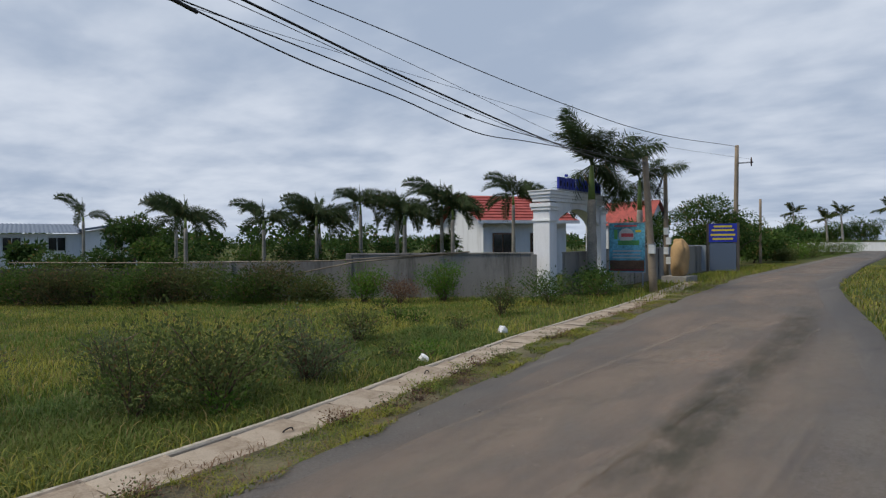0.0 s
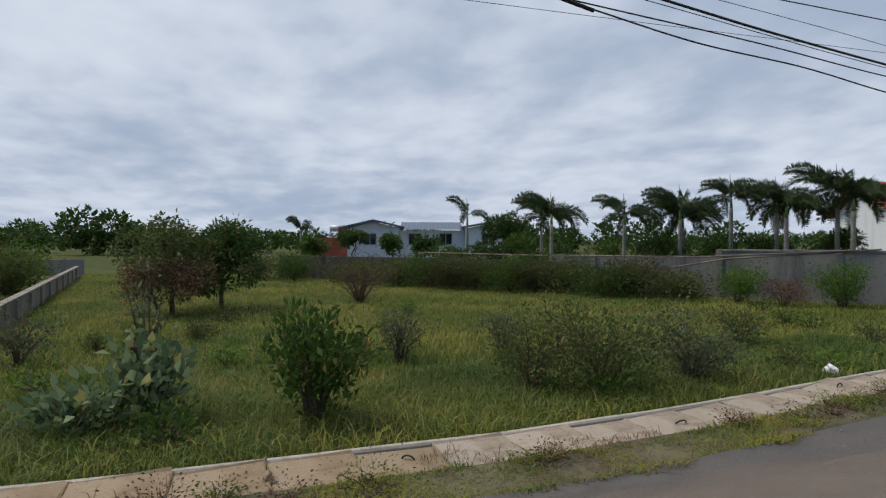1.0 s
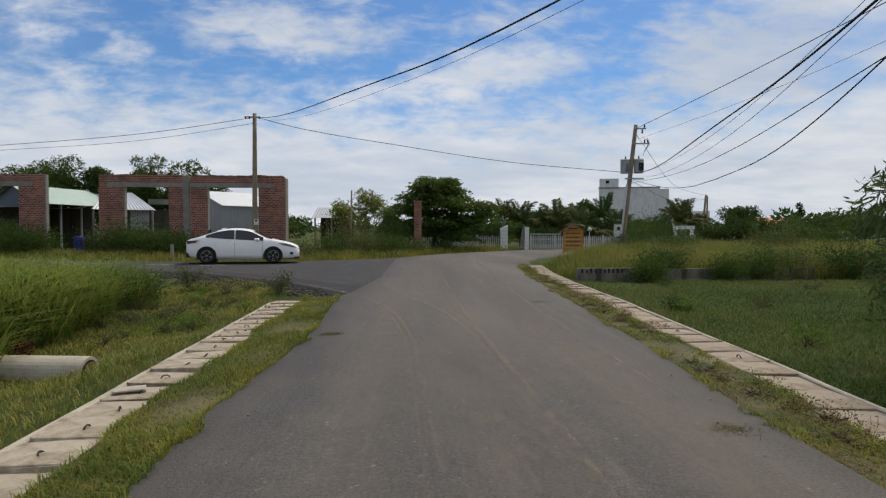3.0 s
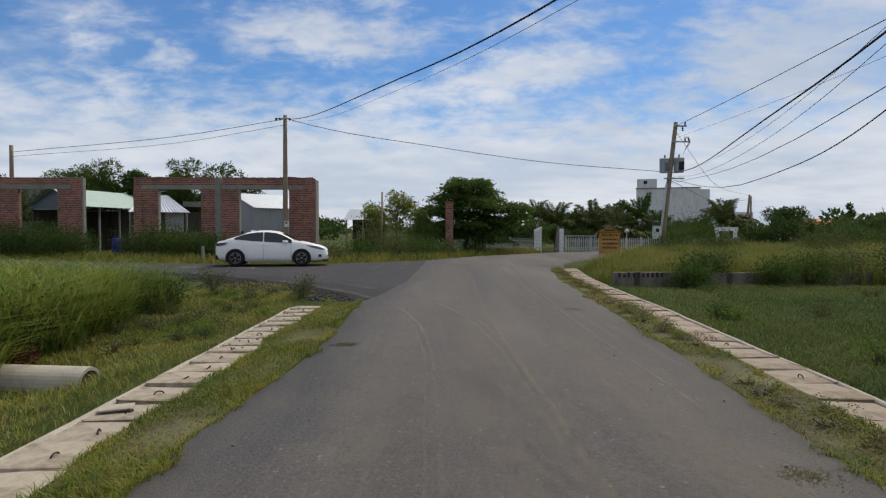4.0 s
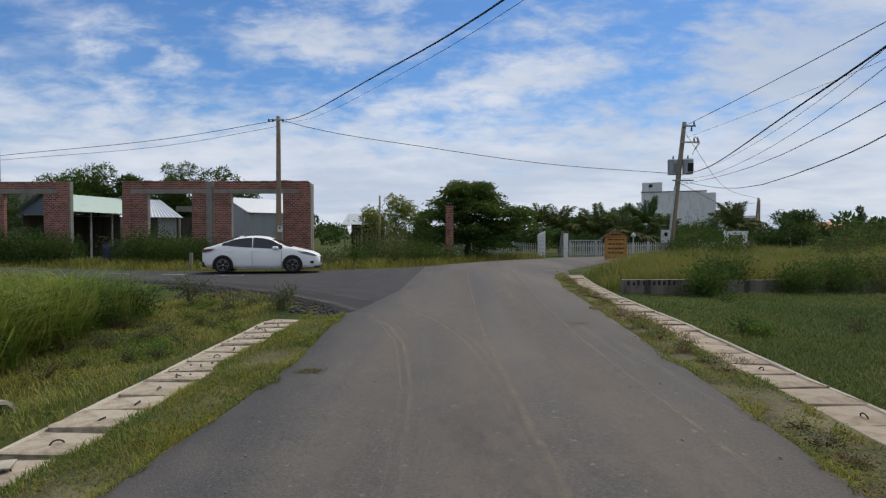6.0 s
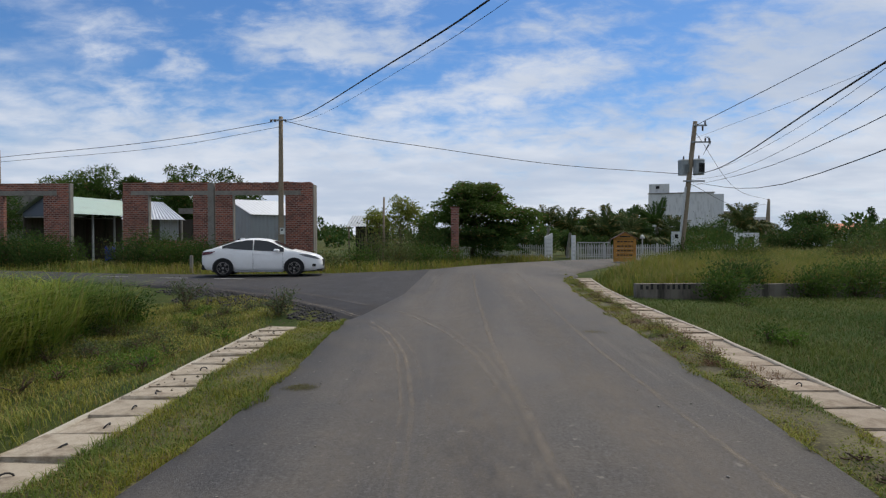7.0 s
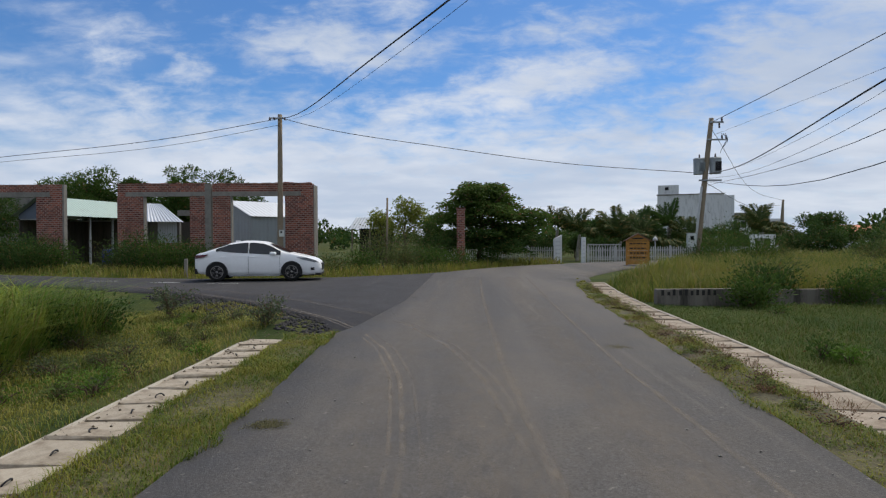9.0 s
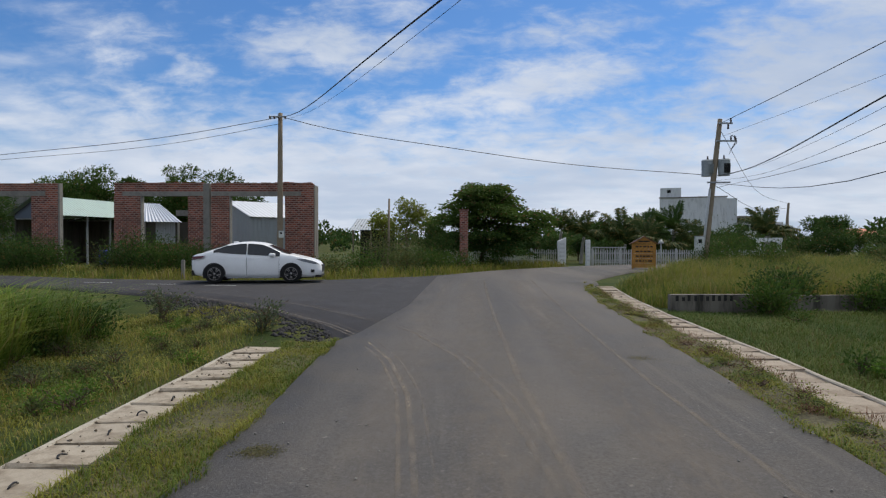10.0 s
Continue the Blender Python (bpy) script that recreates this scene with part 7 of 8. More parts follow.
# ---------------------------------------------------------------- trees
def build_layered_tree(place, label):
    """A broad tree whose leaves lie in flat, overlapping sprays under a low dome."""
    rng = np.random.default_rng(2)
    ob = thing("spreading_tree", place, label, "tree")
    geo, tips = limb_set(rng, (0, 0, -0.15), (0.2, 0, 3.0), 2.2, 9, 0.13)
    child("trunk", mesh_from("trunk", *geo, M_BARK, True), ob)
    P, D = [], []
    sprays = [(2.5 * rng.random() ** 0.5, 6.283 * rng.random(), u) for u in np.linspace(0, 1, 70)]
    for r, a, u in sprays:
        z = 1.0 + 3.75 * u
        reach = 0.95 - 0.62 * max(0.0, u - 0.35) / 0.65
        cx, cy = 1.15 * r * reach * math.cos(a) + 0.25 * (1 - u), r * reach * math.sin(a)
        rad = 0.55 + 0.5 * rng.random()
        n = int(520 * rad)
        q = rng.normal(size=(n, 3)) * np.array([rad * 0.55, rad * 0.55, 0.09])
        q[:, 2] -= 0.16 * (q[:, 0] ** 2 + q[:, 1] ** 2)
        P.append(q + np.array([cx, cy, z]))
        D.append(unit(np.stack([q[:, 0] + cx * 0.3, q[:, 1] + cy * 0.3, np.full(n, -0.12)], 1) + rng.normal(size=(n, 3)) * np.array([0.35, 0.35, 0.16])))
    for cx, z, n in ((3.3, 2.55, 520), (3.6, 2.9, 380), (2.9, 3.15, 420), (-2.5, 2.65, 420), (-2.1, 2.95, 300), (-1.6, 3.6, 320)):
        q = rng.normal(size=(n, 3)) * np.array([0.42, 0.5, 0.10])
        q[:, 2] -= 0.12 * q[:, 0] ** 2
        P.append(q + np.array([cx, 0, z]))
        D.append(unit(np.stack([np.full(n, 0.5 * np.sign(cx)), 0 * q[:, 0], np.full(n, -0.2)], 1) + rng.normal(size=(n, 3)) * 0.35))
    P, D = np.concatenate(P), np.concatenate(D)
    P[:, 2] = np.maximum(P[:, 2], 0.05)
    n = len(P)
    # leaves low in the crown get a darker green, shade put into the colour
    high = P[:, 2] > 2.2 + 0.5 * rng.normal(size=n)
    for name, k, leaf in (("upper_crown", high, L_TREE), ("shaded_lower_crown", ~high, L_DARK)):
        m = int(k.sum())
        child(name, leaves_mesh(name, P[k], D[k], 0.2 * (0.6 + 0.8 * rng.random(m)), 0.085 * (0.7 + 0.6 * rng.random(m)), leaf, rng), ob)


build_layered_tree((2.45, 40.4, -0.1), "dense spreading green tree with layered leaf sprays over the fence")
build_tree("small_tree", (-0.1, 39.2, -0.1), 2.9, 1.1, "small leafy tree beside the brick pillar", L_MID, 4000, 0.15, 14, 0.2, 0.7, 3)
build_tree("yellowing_tree", (-2.0, 42.5, -0.1), 4.3, 1.55, "thin yellow-green tree behind the bushes", L_YELLOW, 2600, 0.16, 20, 0.35, 0.9, 4, 0.5, 0.3)
build_tree("yellowing_tree", (-3.6, 44.0, -0.1), 3.9, 1.4, "thin yellow-green tree behind the bushes", L_YELLOW, 2200, 0.16, 18, 0.35, 0.9, 5, 0.5, 0.3)
build_tree("shade_tree", (17.5, 58.0, -0.1), 3.9, 2.2, "dark conical leafy tree behind the fence", L_DARK, 6000, 0.28, 18, 0.15, 0.9, 6)
build_tree("shade_tree", (14.6, 60.0, -0.1), 3.6, 2.0, "dark leafy tree behind the fence", L_DARK, 5000, 0.28, 16, 0.15, 0.9, 7)
build_tree("round_tree", (37.8, 66.0, -0.1), 4.4, 2.5, "dark round tree beyond the grass", L_DARK, 5500, 0.28, 22, 0.15, 0.8, 8)
build_tree("conifer", (57.0, 84.0, -0.1), 6.0, 1.0, "slim dark far conifer", L_DARK, 2500, 0.25, 12, 0.15, 1.2, 9)
for k, (x, y, h, r) in enumerate(((-25.2, 48, 7.6, 2.6), (-22.6, 49, 7.1, 2.0), (-18.9, 48, 7.6, 2.2), (-15.9, 48, 7.6, 2.5), (-27.8, 49, 6.9, 2.4), (-32, 46, 6.2, 3), (-20.6, 52, 5.4, 2.2), (-14.2, 50, 5.4, 2.0), (-17.2, 52, 5.6, 2.4), (-12.3, 53, 3.6, 1.8))):
    build_tree("backyard_tree", (x, y, -0.1), h, r, "leafy tree behind the brick ruin", L_DARK if k % 2 else L_MID, 9000, 0.2, 24, 0.2, 0.8, 80 + k, group="trees behind the ruin")
build_tree("willowy_shrub", (6.55, 6.9, -0.15), 3.1, 1.38, "tall willowy shrub with long narrow leaves", L_WILLOW, 8200, 0.16, 30, 0.1, 0.95, 11, 0.17, 0.7, "shrub", r0=0.045, shell=0.3, clump=0.24)
build_bush("undergrowth", (6.5, 7.1, -0.2), 1.6, 1.0, "dark undergrowth round the willowy shrub", L_MID, 4600, 0.12, 610, 16, 0.22, open_=0.4)
build_tree("feathery_tree", (11.3, -38.2, -0.1), 4.4, 2.7, "dark feathery roadside tree over the gate", L_DARK, 8000, 0.18, 24, 0.15, 0.6, 12, 0.35, 0.1)
build_tree("feathery_tree", (12.6, -31.5, -0.1), 3.3, 1.9, "dark roadside tree beside the boulder", L_DARK, 5000, 0.16, 18, 0.1, 0.8, 13)
build_tree("feathery_tree", (11.0, -44.5, -0.1), 3.6, 2.6, "dark roadside tree along the wall", L_DARK, 5000, 0.18, 18, 0.1, 0.8, 14)
build_tree("garden_tree", (30.5, -12.6, -0.1), 3.3, 1.35, "dense dark garden tree behind the wall", L_DARK, 5000, 0.16, 18, 0.1, 0.8, 15)
build_tree("garden_tree", (31.0, -13.6, -0.1), 2.9, 1.2, "dark garden tree behind the wall", L_MID, 3500, 0.16, 14, 0.1, 0.8, 16)
for k in range(9):
    u = k / 8
    build_tree("hedge_tree", (26.5 - 11.5 * u + 1.2, -8.5 - 10.5 * u, -0.1), 1.55 + 0.4 * (k % 3), 1.2, "dark leafy garden shrub behind the wall", L_DARK if k % 2 else L_MID, 2600, 0.13, 10, 0.05, 0.8, 100 + k, group="garden shrubs")
build_tree("mango_tree", (14.9, 2.2, -0.15), 2.35, 1.35, "bushy small tree standing in the field", L_OLIVE, 5200, 0.10, 26, 0.02, 0.85, 17, r0=0.05)
build_tree("mango_tree", (15.6, 1.2, -0.15), 2.35, 1.2, "leafy small tree standing in the field", L_DARK, 5000, 0.11, 20, 0.04, 0.85, 18, r0=0.05)
for k, (x, y, h, r) in enumerate(((37.5, -5.2, 2.6, 1.0), (38.5, -8.0, 2.2, 1.1), (35.0, -9.3, 1.9, 1.0), (41.0, -3.2, 2.0, 1.2))):
    build_tree("papaya_tree", (x, y, -0.1), h, r, "sparse broad-leaved garden tree before the white house", L_MID if k % 2 else L_DARK, 900, 0.26, 11, 0.3, 0.8, 950 + k, 0.5, group="garden trees by the white house")
build_tree("dead_shrub", (14.0, 2.4, -0.15), 1.5, 1.1, "leafless reddish-brown shrub in the field", L_DRY, 2600, 0.07, 14, 0.1, 0.8, 19, r0=0.03)


for k, (x, y, h, r) in enumerate(((11.2, -50, 2.6, 2.2), (11.4, -55, 2.9, 2.4), (12.5, -61, 2.7, 2.4), (14.5, -68, 2.9, 2.6), (24.0, -105, 5.0, 3.4), (18.5, -107, 5.4, 3.6), (13.5, -108, 4.4, 3.0), (9.0, -106, 5.2, 3.4), (4.0, -105, 6.0, 3.2), (-1.5, -106, 5.4, 3.4), (-8, -104, 5.6, 3.6), (-14, -105, 5.0, 3.4))):
    build_tree("lane_end_tree", (x, y, -0.1), h, r, "dark leafy tree near the end of the lane", L_DARK if k % 2 else L_MID, 4200, 0.26, 16, 0.08, 0.8, 140 + k, group="trees at the lane's end")
for k, (x, y, h) in enumerate(((17.2, -103, 5.6), (13.2, -104, 4.6), (11.2, -103, 5.2), (5.6, -104, 5.8))):
    build_palm("coconut_palm", (x, y, 0), h, 0.13, FROND_COCO, 12, "tall thin coconut palm behind the white wall", 0, (0.3, 0.1), 160 + k, True, -15, 70, 0.9, "palms at the lane's end")
for k, (x, y, h, r) in enumerate(((10.0, -58, 0.9, 1.2), (9.9, -63, 1.0, 1.5), (10.2, -70, 0.9, 1.6), (9.8, -78, 1.1, 1.8), (8.8, -88, 1.0, 1.8), (9.6, -52, 0.8, 1.0))):
    build_bush("lane_bush", (x, y, -0.1), h, r, "rank yellow-green bush along the lane", L_OLIVE if k % 2 else L_FRESH, 2600, 0.13, 170 + k, 12, 0.42, group="bushes along the lane", open_=0.6)


def far_woods():
    """The distant belt of trees round the horizon: many clumps, one object."""
    rng = np.random.default_rng(77)
    cs, rs = [], []
    for k in range(520):
        a = rng.random() * 6.283
        d = 75 + 160 * rng.random() ** 1.5
        x, y = d * math.sin(a), d * math.cos(a)
        if 15 < math.degrees(a) < 32 and d < 150:
            continue
        if abs(math.degrees(a) - 58) < 9 and d < 190:
            continue
        if -2 < x < 12 and y < 0:
            continue
        h = 2.3 + 2.4 * rng.random() ** 1.6
        if math.degrees(a) > 90 and math.degrees(a) < 200:
            h *= 0.8
        for j in range(4):
            cs.append((x + rng.normal() * 3, y + rng.normal() * 3, h * (0.3 + 0.5 * rng.random())))
            rs.append(h * (0.3 + 0.25 * rng.random()))
    n = 250000
    p, d = crown_points(rng, cs, rs, n, 0.9, 0.6)
    p[:, 2] = np.maximum(p[:, 2], 0.1)
    way = unit(d + rng.normal(size=d.shape) * 0.7)
    tagged(new("far_woods", leaves_mesh("far_woods", p, way, 0.55 * (0.5 + rng.random(n)), 0.33 * (0.5 + rng.random(n)), L_DARK, rng)), "distant belt of dark green trees", "woods", kind="stuff")


far_woods()


for k in range(16):
    a = radians(20 + 1.9 * k + 1.2 * math.sin(k * 3.1))
    d = 62 + 14 * abs(math.sin(k * 1.9))
    build_tree("distant_tree", (d * math.sin(a), d * math.cos(a), -0.1), 2.4 + 1.0 * abs(math.sin(k * 2.3)), 2.1, "dark leafy tree far beyond the rank grass", L_DARK if k % 3 else L_MID, 3200, 0.22, 14, 0.04, 0.8, 900 + k, group="distant trees")
for k, (x, y, h, r) in enumerate(((28.5, 41.5, 2.3, 1.7), (25.2, 40.5, 1.6, 1.1))):
    build_tree("scrub_tree", (x, y, -0.1), h, r, "small spreading scrub tree above the rank grass", L_MID, 3800, 0.13, 16, 0.1, 0.7, 930 + k, group="scrub trees")
for k in range(15):
    build_tree("garden_hedge", (3.0 + 1.9 * k, 49.5 + 0.55 * k + 1.5 * math.sin(k * 2.1), -0.1), 1.7 + 0.7 * abs(math.sin(k * 1.3)), 1.6, "dark leafy shrub behind the white fence", L_DARK if k % 3 else L_MID, 3200, 0.17, 13, 0.02, 0.8, 180 + k, group="shrubs behind the fence")
for k, (x, y, h, r) in enumerate(((-20.2, 32.9, 1.7, 1.3), (-18.6, 32.4, 1.5, 1.2), (-22.0, 33.6, 1.9, 1.4))):
    build_bush("ruin_bush", (x, y, -0.2), h, r, "dark rank bush before the brick ruin", L_DARK, 3400, 0.12, 196 + k, 12, 0.42, group="bushes before the ruin", open_=0.6)


# ---------------------------------------------------------------- shrubs in the plots
for k, (x, y, h, r, lf, n, s, lab) in enumerate((
        (5.7, -0.1, 1.05, 0.45, L_MID, 1500, 0.085, "leafy green sapling bush near the kerb"),
        (8.3, -1.5, 0.7, 0.42, L_GREY, 1300, 0.05, "small grey-green twiggy bush in the field"),
        (8.5, -3.1, 0.65, 0.36, L_GREY, 700, 0.045, "small wispy bush in the field"),
        (6.0, -3.2, 0.95, 0.75, L_OLIVE, 3400, 0.055, "tangled olive-green bush near the kerb"),
        (6.25, -2.5, 0.8, 0.55, L_OLIVE, 1900, 0.05, "tangled olive-green bush near the kerb"),
        (6.1, -4.5, 0.8, 0.65, L_GREY, 2300, 0.05, "low grey-green bush near the kerb"),
        (7.9, -6.9, 0.62, 0.5, L_OLIVE, 1300, 0.05, "low round bush in the field"),
        (8.2, -11.7, 0.75, 0.55, L_OLIVE, 1300, 0.06, "low bush near the archway"),
        (8.6, -14.6, 0.8, 0.9, L_MID, 2000, 0.07, "leafy bush before the archway"),
        (8.0, -16.6, 0.6, 0.8, L_MID, 1600, 0.07, "leafy weeds before the archway"),
        (8.7, -17.6, 0.9, 0.6, L_DARK, 1500, 0.1, "dark potted-looking shrub at the palm foot"),
        (11.4, -13.4, 1.05, 0.62, L_FRESH, 2600, 0.07, "fresh green bush against the cement wall"),
        (13.2, -11.9, 0.95, 0.7, L_FRESH, 2400, 0.07, "fresh green bush against the cement wall"),
        (12.2, -12.4, 0.7, 0.6, L_DRY, 1200, 0.06, "brown withered bush against the cement wall"),
        (6.1, 3.2, 0.35, 0.4, L_FRESH, 700, 0.06, "low fresh weed beside the plot wall"),
        (9.5, 3.4, 0.6, 0.55, L_GREY, 900, 0.06, "small grey-green bush beside the plot wall"))):
    build_bush("bush", (x, y, float(gz(x, y)) + 0.02), h, r, lab, lf, n, s, 200 + k, 11, 0.45)
build_bush("milkweed", (6.1, 1.3, -0.2), 0.78, 0.36, "pale broad-leaved milkweed shrub", L_PALE, 330, 0.125, 230, 12, 0.6)
build_bush("milkweed", (6.0, 1.85, -0.2), 0.42, 0.36, "low pale broad-leaved milkweed shrub", L_PALE, 200, 0.125, 231, 9, 0.6)
build_bush("tall_weed", (6.3, 1.3, -0.2), 1.55, 0.25, "tall sparse weed stalk rising from the milkweed", L_GREY, 160, 0.09, 232, 4, 0.4)
build_bush("bare_bush", (16.0, -2.2, -0.2), 1.4, 1.1, "bare reddish-brown twiggy bush", L_DRY, 1500, 0.06, 233, 30, 0.3)
for k in range(17):
    u = k / 16
    if k in (10, 12, 13, 15):
        continue
    x, y = 15.2 + 12.2 * u, -11.6 + 11.4 * u
    build_bush("hedge_bush", (x - 0.6 + 0.3 * math.sin(k * 2.3), y + 0.6, -0.12), 0.45 + 0.55 * abs(math.sin(k * 1.7)), 0.9, "rank green bush along the garden wall",
               (L_OLIVE, L_SCRUB, L_MID)[k % 3], 3000, 0.09, 240 + k, 12, 0.45, group="bushes along the wall", open_=0.6)
rngo = np.random.default_rng(31)
for k in range(26):
    x = 6.6 + 17 * rngo.random()
    y = 5.6 + 0.08 * (x - 6) + (0.6 + 7.5 * rngo.random())
    if math.hypot(x - 6.5, y - 7.0) < 1.6:
        continue
    build_bush("guava_bush", (x, y, -0.2), 0.85 + 0.45 * rngo.random(), 1.1, "dense guava bush in the overgrown orchard", (L_OLIVE, L_MID, L_OLIVE, L_FRESH)[k % 4], 4200, 0.115, 270 + k, 13, 0.42, group="orchard bushes", open_=0.65)
# far side of the junction and beyond the low wall
for k, (x, y, h, r, lf, n) in enumerate(((-13.5, 32.2, 1.8, 1.2, L_DARK, 3600), (-12.0, 31.6, 1.6, 1.1, L_MID, 3400), (-10.6, 31.8, 1.5, 1.0, L_DARK, 3200), (-15.4, 33.2, 1.2, 1.0, L_OLIVE, 1800), (-17.8, 33.0, 1.4, 1.1, L_MID, 1800),
                                     (-20.5, 34.0, 1.6, 1.3, L_MID, 2000), (-4.6, 31.6, 0.9, 0.9, L_OLIVE, 1500), (-3.2, 32.5, 1.1, 1.0, L_MID, 1700), (-1.4, 33.6, 1.3, 1.1, L_OLIVE, 2000), (-0.3, 34.4, 1.2, 1.0, L_MID, 1800),
                                     (1.0, 35.7, 1.0, 0.9, L_MID, 1500), (-2.6, 36.5, 2.0, 1.5, L_OLIVE, 2600), (0.2, 37.5, 2.2, 1.3, L_DARK, 2400), (-0.9, 38.5, 2.4, 1.4, L_OLIVE, 2400), (3.0, 38.2, 0.8, 0.8, L_DARK, 1300),
                                     (9.0, 20.6, 0.85, 0.75, L_DARK, 2400), (9.7, 21.2, 0.8, 0.7, L_OLIVE, 1800), (13.6, 21.0, 0.8, 0.9, L_OLIVE, 2000), (15.4, 20.4, 1.0, 1.0, L_DARK, 2600), (17.0, 19.6, 1.1, 1.1, L_OLIVE, 2400),
                                     (13.2, 34.2, 1.5, 1.0, L_MID, 1800), (15.2, 33.5, 1.9, 1.1, L_MID, 2000), (14.6, 36.0, 2.3, 1.2, L_MID, 2200), (17.0, 35.0, 1.3, 1.1, L_OLIVE, 1800), (19.0, 30.0, 1.6, 1.4, L_OLIVE, 2200),
                                     (22.0, 33.0, 1.9, 1.5, L_MID, 2200), (25.0, 28.0, 1.9, 1.6, L_OLIVE, 2200), (27.0, 36.0, 2.2, 1.8, L_MID, 2400), (24.0, 21.0, 1.8, 1.5, L_MID, 2200), (31.0, 30.0, 2.1, 1.8, L_DARK, 2400))):
    build_bush("roadside_bush", (x, y, -0.2), h, r, "rank green bush beside the junction", lf, n, 0.11, 320 + k, 12, 0.42, group="bushes round the junction", open_=0.6)
build_bush("red_weed", (-4.9, 9.9, -0.45), 0.35, 0.32, "low dark red weed in the tall grass", L_RED, 900, 0.06, 400, 9)
build_bush("corner_weed", (-2.35, 15.9, -0.1), 0.42, 0.42, "grey-green weed at the junction corner", L_GREY, 700, 0.06, 401, 9)
build_bush("corner_weed", (-5.4, 18.4, -0.15), 0.5, 0.45, "grey-green weed along the bank", L_GREY, 700, 0.06, 402, 9)

for k, (x, y, h, r) in enumerate(((8.2, 19.35, 0.7, 0.6), (10.9, 19.9, 0.75, 0.7), (12.2, 20.1, 0.8, 0.8))):
    build_bush("wall_shrub", (x, y, -0.2), h, r, "dark shrub growing over the low wall", L_MID, 2000, 0.09, 500 + k, 11, 0.42, group="shrubs on the low wall", open_=0.6)
for k, (x, y, h, r) in enumerate(((-5.4, 10.6, 0.8, 0.6), (-5.7, 12.6, 0.75, 0.7), (-6.2, 14.8, 0.7, 0.7), (-6.4, 9.6, 0.9, 0.7), (-5.9, 16.6, 0.6, 0.6))):
    build_bush("bank_shrub", (x, y, -0.4), h, r, "dark low shrub under the tall grass", L_DARK, 1800, 0.08, 520 + k, 11, 0.4, group="shrubs in the tall grass", open_=0.6)
rw = np.random.default_rng(44)
for k in range(44):
    x, y = (5.2 + 9 * rw.random() ** 1.3, 5.2 + 13 * rw.random()) if k % 2 else (5.2 + 9 * rw.random() ** 1.2, -11 + 14.5 * rw.random())
    if x < float(kerb_out(y)) + 0.35 or (k % 2 and y < 4.8 + 0.09 * (x - 4.9)):
        continue
    build_bush("weed", (x, y, float(gz(x, y))), 0.16 + 0.2 * rw.random(), 0.16 + 0.14 * rw.random(), "low leafy weed among the grass", (L_FRESH, L_MID, L_OLIVE)[k % 3], 260, 0.055, 540 + k, 7, 0.5, "weed", "weeds in the plots", open_=0.8)

rv = np.random.default_rng(66)
for k in range(46):
    y = 5.5 + 13 * rv.random()
    x = -2.5 - 3.2 * rv.random()
    if y > float(along(NEAR, x)) - 0.5 or y < 10.5:
        continue
    r = 0.12 + 0.2 * rv.random()
    build_bush("bank_weed", (x, y, float(gz(x, y))), r * 0.8, r, ("low fresh green weed on the bank", "low olive weed on the bank", "thin grey-green weed on the bank")[k % 3], (L_FRESH, L_OLIVE, L_GREY)[k % 3], 420, 0.035, 760 + k, 7, 0.5, "weed", "weeds on the bank", open_=0.8)
for k in range(110):
    y = -9 + 33 * (k + rv.random()) / 110
    a, b = float(road_r(y)) + 0.1, float(kerb_out(y)) - 0.55
    x = a + (b - a) * (0.2 + 0.65 * rv.random())
    if math.sin(y * 1.1 + 0.6) + 0.5 * math.sin(y * 2.7) < -0.5:
        continue
    r = 0.10 + 0.13 * rv.random()
    build_bush("verge_weed", (x, y, -0.08), r * 0.4, r, ("low reddish dried weed on the verge", "low tangled green weed on the verge", "low olive weed on the verge")[k % 3], (L_DRY, L_OLIVE, L_YELLOW)[k % 3], 330, 0.022, 640 + k, 7, 0.55, "weed", "weeds on the verge", open_=0.8)

# ---------------------------------------------------------------- grass
rg = np.random.default_rng(99)
# the field behind the kerb, finer towards the lane
x, y = scatter(rg, 330000, 4.7, 33, -17, 8.2, lambda x, y: (x > kerb_out(y) + 0.02) & (y < np.where(x < 12.2, 4.1 + 0.065 * (x - 4.85), 4.65 + 0.185 * (x - 12.6))) & ((x - 10) * 0.66 - (y + 16.4) * 0.75 < 0.0), 1.5)
h = (0.05 + 0.085 * rg.random(len(x))) * (1 + 0.6 * np.clip(wob(x, y, 0.5), 0, 1)) + 0.13 * (1 - smooth01(0.3, 2.0, x - kerb_out(y))) * rg.random(len(x))
k = (x > kerb_out(y) + 2.0 + 0.7 * wob(x, y, 0.9)) | (rg.random(len(x)) < 0.3)
x, y, h = x[k], y[k], h[k]
grass("field_grass", x, y, h, "olive and yellow field grass", G_FIELD, 0.005, 0.9, 1)
x, y = scatter(rg, 130000, 4.7, 9.5, -9, 4.3, lambda x, y: (x > kerb_out(y) + 0.03) & (x < kerb_out(y) + 2.6 + 0.9 * wob(x, y, 0.9)) & (y < 4.1))
grass("kerb_grass", x, y, (0.06 + 0.13 * rg.random(len(x))) * (1 + 0.35 * wob(x, y, 1.7)), "rank green grass behind the kerb", G_LAWN, 0.0038, 0.95, 2)
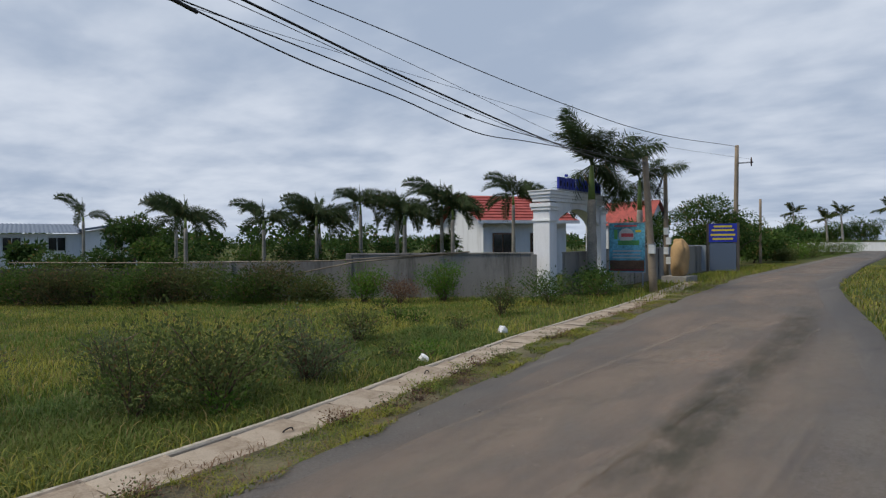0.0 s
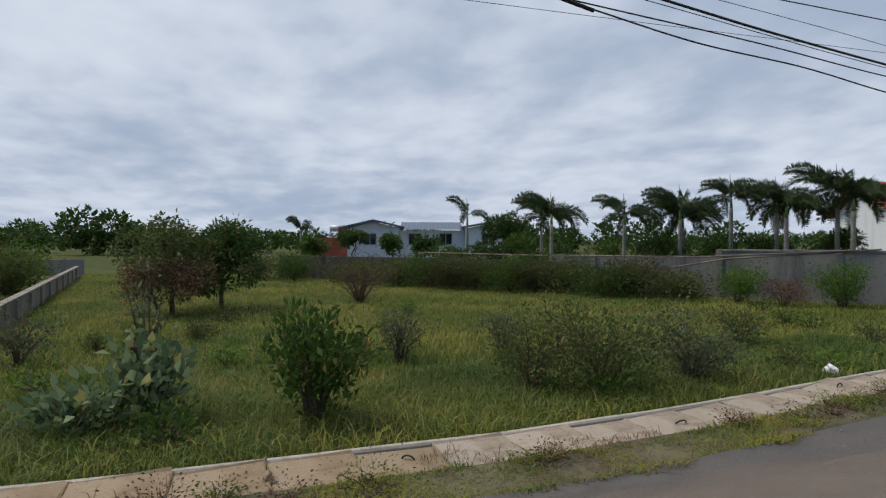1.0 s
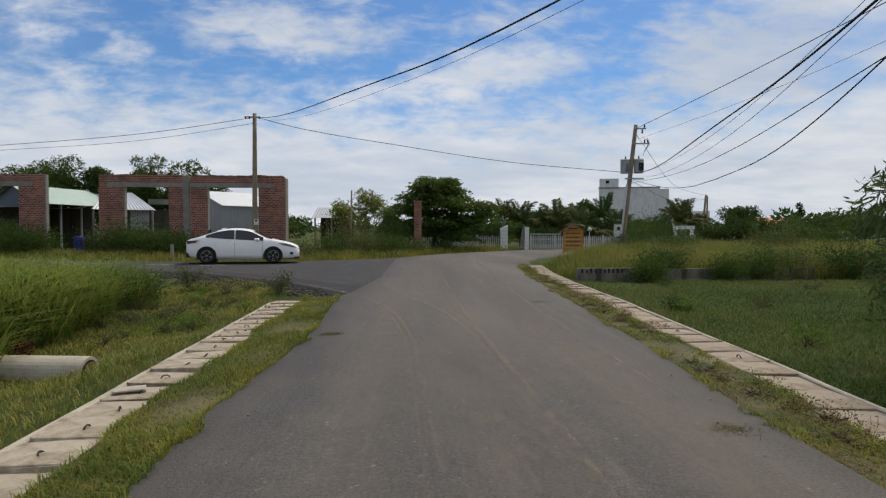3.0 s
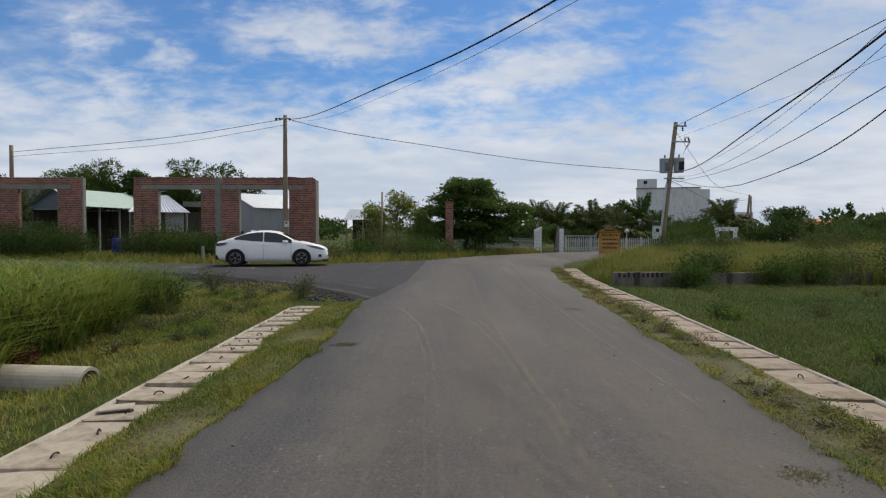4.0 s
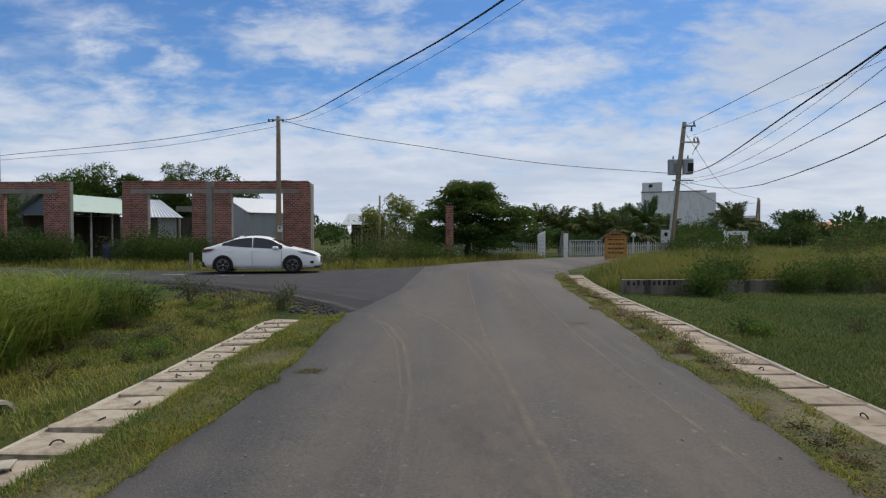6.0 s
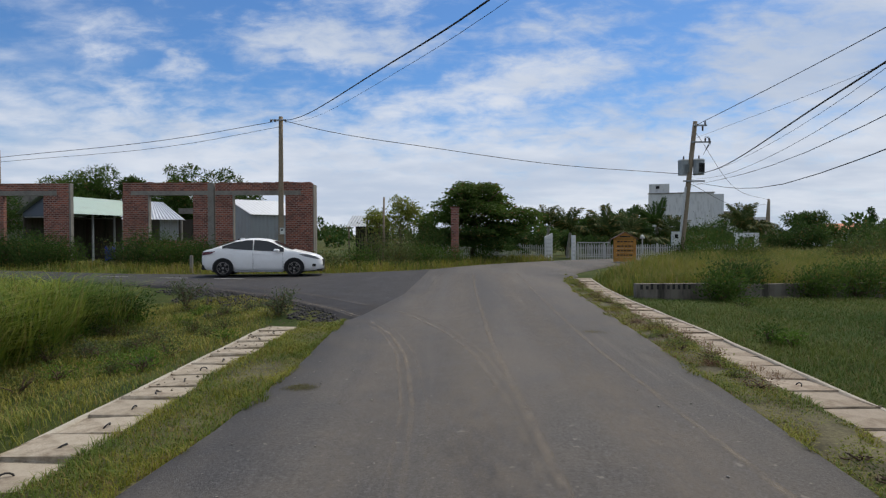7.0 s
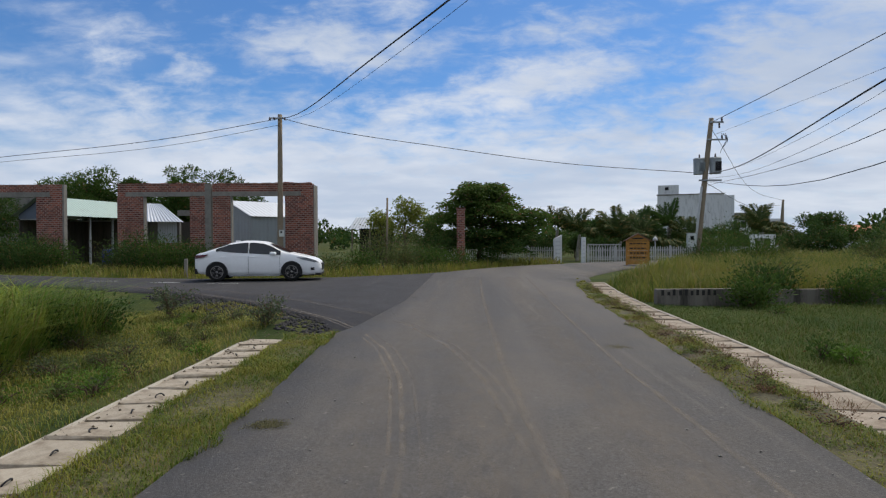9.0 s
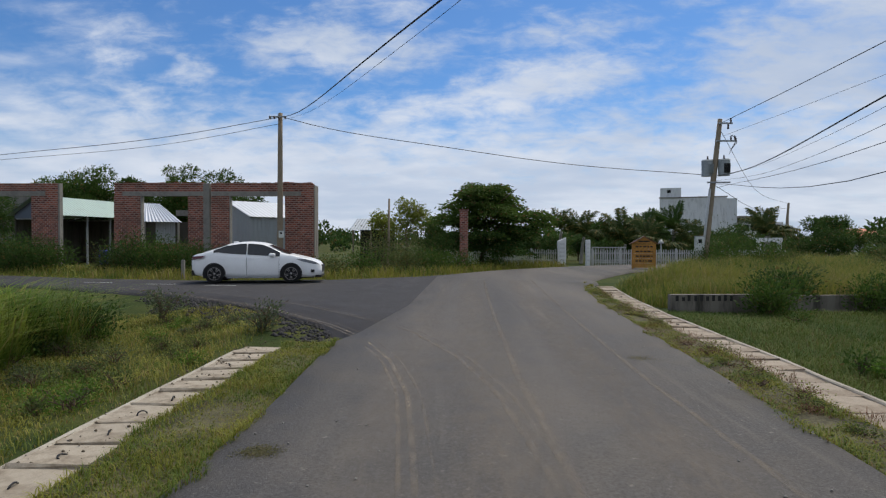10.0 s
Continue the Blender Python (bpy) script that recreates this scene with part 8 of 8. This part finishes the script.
# the lush plot on the far side of the plot wall
x, y = scatter(rg, 240000, 4.7, 20, 4.3, 19.6, lambda x, y: (x > kerb_out(y) + 0.02) & (y > 4.4 + 0.09 * (x - 4.9)), 1.4)
grass("lush_grass", x, y, (0.05 + 0.10 * rg.random(len(x))) * (1 + 0.4 * wob(x, y, 0.7)), "lush green grass on the empty plot", G_LAWN, 0.0045, 0.9, 3)
x, y = scatter(rg, 120000, 5.6, 34, 20.2, 42, lambda x, y: (x > kerb_out(np.minimum(y, 26)) + 0.12 + np.maximum(0, y - 26) * 0.55 + 0.25 * wob(x, y, 1.4)) & (y < 37 + 0.35 * (x - 12)))
grass("rank_grass", x, y, (0.5 + 0.75 * rg.random(len(x)) * (0.8 + 0.45 * wob(x, y, 0.6))) * (0.35 + 0.65 * smooth01(0.0, 1.6, x - kerb_out(np.minimum(y, 26)) - np.maximum(0, y - 26) * 0.55)), "waist-high yellowing grass beyond the low wall", G_FAR, 0.010, 0.6, 4)
# verges between asphalt and slabs
def verge(n, y0, y1, left, right, keep, spill=0.0):
    y = y0 + (y1 - y0) * rg.random(n)
    a, b = left(y), right(y)
    x = a + (b - a) * (rg.random(n) * (1 + spill))
    k = keep(x, y)
    return x[k], y[k]


right_l, right_r = lambda y: road_r(y) - 0.07 + 0.13 * wob(y * 2.0, 4.0) + 0.05 * wob(y * 7.0, 1.0), lambda y: kerb_out(y) - 0.62 + 0.1 * wob(y * 2.4, 8.0)
x, y = verge(190000, -24, 27, right_l, right_r, lambda x, y: wob(x * 3, y * 1.3) + 0.5 * wob(x * 5, y * 5) > -0.4)
grass("verge_grass", x, y, (0.015 + 0.065 * rg.random(len(x)) ** 1.4) * (1 + 0.6 * wob(x * 3, y * 2.3)), "yellow-green verge grass along the road edge", G_VERGE, 0.0036, 1.2, 5, edge_z(x, y))
x, y = verge(34000, -24, 26, right_l, right_r, lambda x, y: (wob(y * 0.55, 7.0) + 0.6 * wob(x * 3, y * 2) > 0.1), 0.35)
grass("dead_weeds", x, y, 0.02 + 0.10 * rg.random(len(x)) ** 2, "reddish dead weeds along the verge", G_DRY, 0.003, 1.7, 6, edge_z(x, y))
left_l, left_r = lambda y: -1.54 + 0.13 * wob(y * 2.2, 3.0), lambda y: road_l(y) + 0.07 + 0.12 * wob(y * 2.1, 6.0) + 0.05 * wob(y * 7.0, 2.0)
x, y = verge(150000, -14, 14.5, left_l, left_r, lambda x, y: x > -9)
grass("verge_grass", x, y, (0.025 + 0.08 * rg.random(len(x)) ** 1.4) * (1 + 0.5 * wob(x * 2, y * 1.5)), "yellow-green verge grass beside the drain slabs", G_VERGE, 0.003, 1.0, 7, edge_z(x, y))
# left bank and tall grass
x, y = scatter(rg, 190000, -9.5, -2.25, -8, 19.5, lambda x, y: (y < along(NEAR, x) - 0.3), 0.8)
x = -11.75 - x
k = (x < -2.26) & (y < along(NEAR, x) - 0.3)
x, y = x[k], y[k]
grass("bank_grass", x, y, (0.04 + 0.11 * rg.random(len(x))) * (1 + 0.5 * wob(x, y, 0.9)), "green and yellowing grass on the bank", G_BANK, 0.004, 1.0, 8)
x, y = scatter(rg, 90000, -13, -4.2, 8.0, 19.5, lambda x, y: (y < along(NEAR, x) - 1.6 + 0.5 * wob(x, y, 1.6)) & (y < 16.0 + 0.25 * (-6.3 - x) + 0.5 * wob(x, y, 1.1)) & (x < -4.75 - 0.16 * (y - 9.5) + 0.6 * wob(x, y, 1.5)) & (y > 9.0 + 0.6 * wob(x, y, 1.7)))
h = (0.5 + 1.2 * rg.random(len(x))) * (0.92 + 0.25 * wob(x, y, 1.9)) * (0.5 + 0.5 * smooth01(0, 1.3, -4.3 - x))
grass("tall_grass", x, y, h, "tall bright green reed grass", G_TALL, 0.0105, 1.2, 9)
x, y = scatter(rg, 6000, -12, -5.0, 9, 21, lambda x, y: (y < along(NEAR, x) - 1.8) & (y < 15.8) & (wob(x, y, 1.5) > 0))
grass("reed_stalks", x, y, 1.2 + 0.45 * rg.random(len(x)), "pale seed stalks above the tall grass", G_VERGE, 0.004, 0.4, 19)
# moss and tufts on the asphalt, and along the foot of the plot wall
for n_, cx, cy, r_ in ((1600, -0.33, 9.72, 0.075), (1800, 3.32, 13.17, 0.11), (900, 3.1, 5.6, 0.09)):
    x, y = cx + r_ * rg.normal(size=n_), cy + r_ * 0.8 * rg.normal(size=n_)
    grass("moss_tuft", x, y, 0.008 + 0.012 * rg.random(n_), "low moss and grit patch on the asphalt", G_MOSS, 0.005, 1.4, 20, 0.006 + 0 * x)
u = rg.random(9000)
grass("wall_foot_grass", 4.9 + 7 * u, 4.05 + 0.46 * u + 0.1 * rg.normal(size=9000), 0.1 + 0.22 * rg.random(9000), "longer grass along the plot wall", G_LAWN, 0.004, 0.8, 21)
# far verges across the junction
x, y = scatter(rg, 42000, -30, 7.5, 27.5, 42, lambda x, y: (y > along(FAR, x) + 0.25) & (y < along(FAR, x) + 4.5))
grass("far_verge_grass", x, y, (0.12 + 0.4 * rg.random(len(x))) * smooth01(0.0, 1.6, y - along(FAR, x)) + 0.07, "yellow-green grass across the junction", G_BANK, 0.014, 0.6, 10)
x, y = scatter(rg, 26000, -4, 3.6, -45, 5, lambda x, y: (x < road_l(y) - 0.05 - 0.15 * wob(x, y)) & ((x > road_l(y) - 3.5) & (y < -13)))
grass("back_verge_grass", x, y, 0.05 + 0.13 * rg.random(len(x)), "green roadside grass along the lane", G_BANK, 0.012, 0.6, 11)
x, y = scatter(rg, 14000, 6, 11, -45, -15, lambda x, y: (x > road_r(y) + 0.1) & (x < road_r(y) + 2.6) & (np.hypot(x - 8.4, y + 25) > 1.0))
grass("gate_verge_grass", x, y, 0.08 + 0.22 * rg.random(len(x)), "yellowing grass along the roadside wall", G_VERGE, 0.010, 0.7, 12)
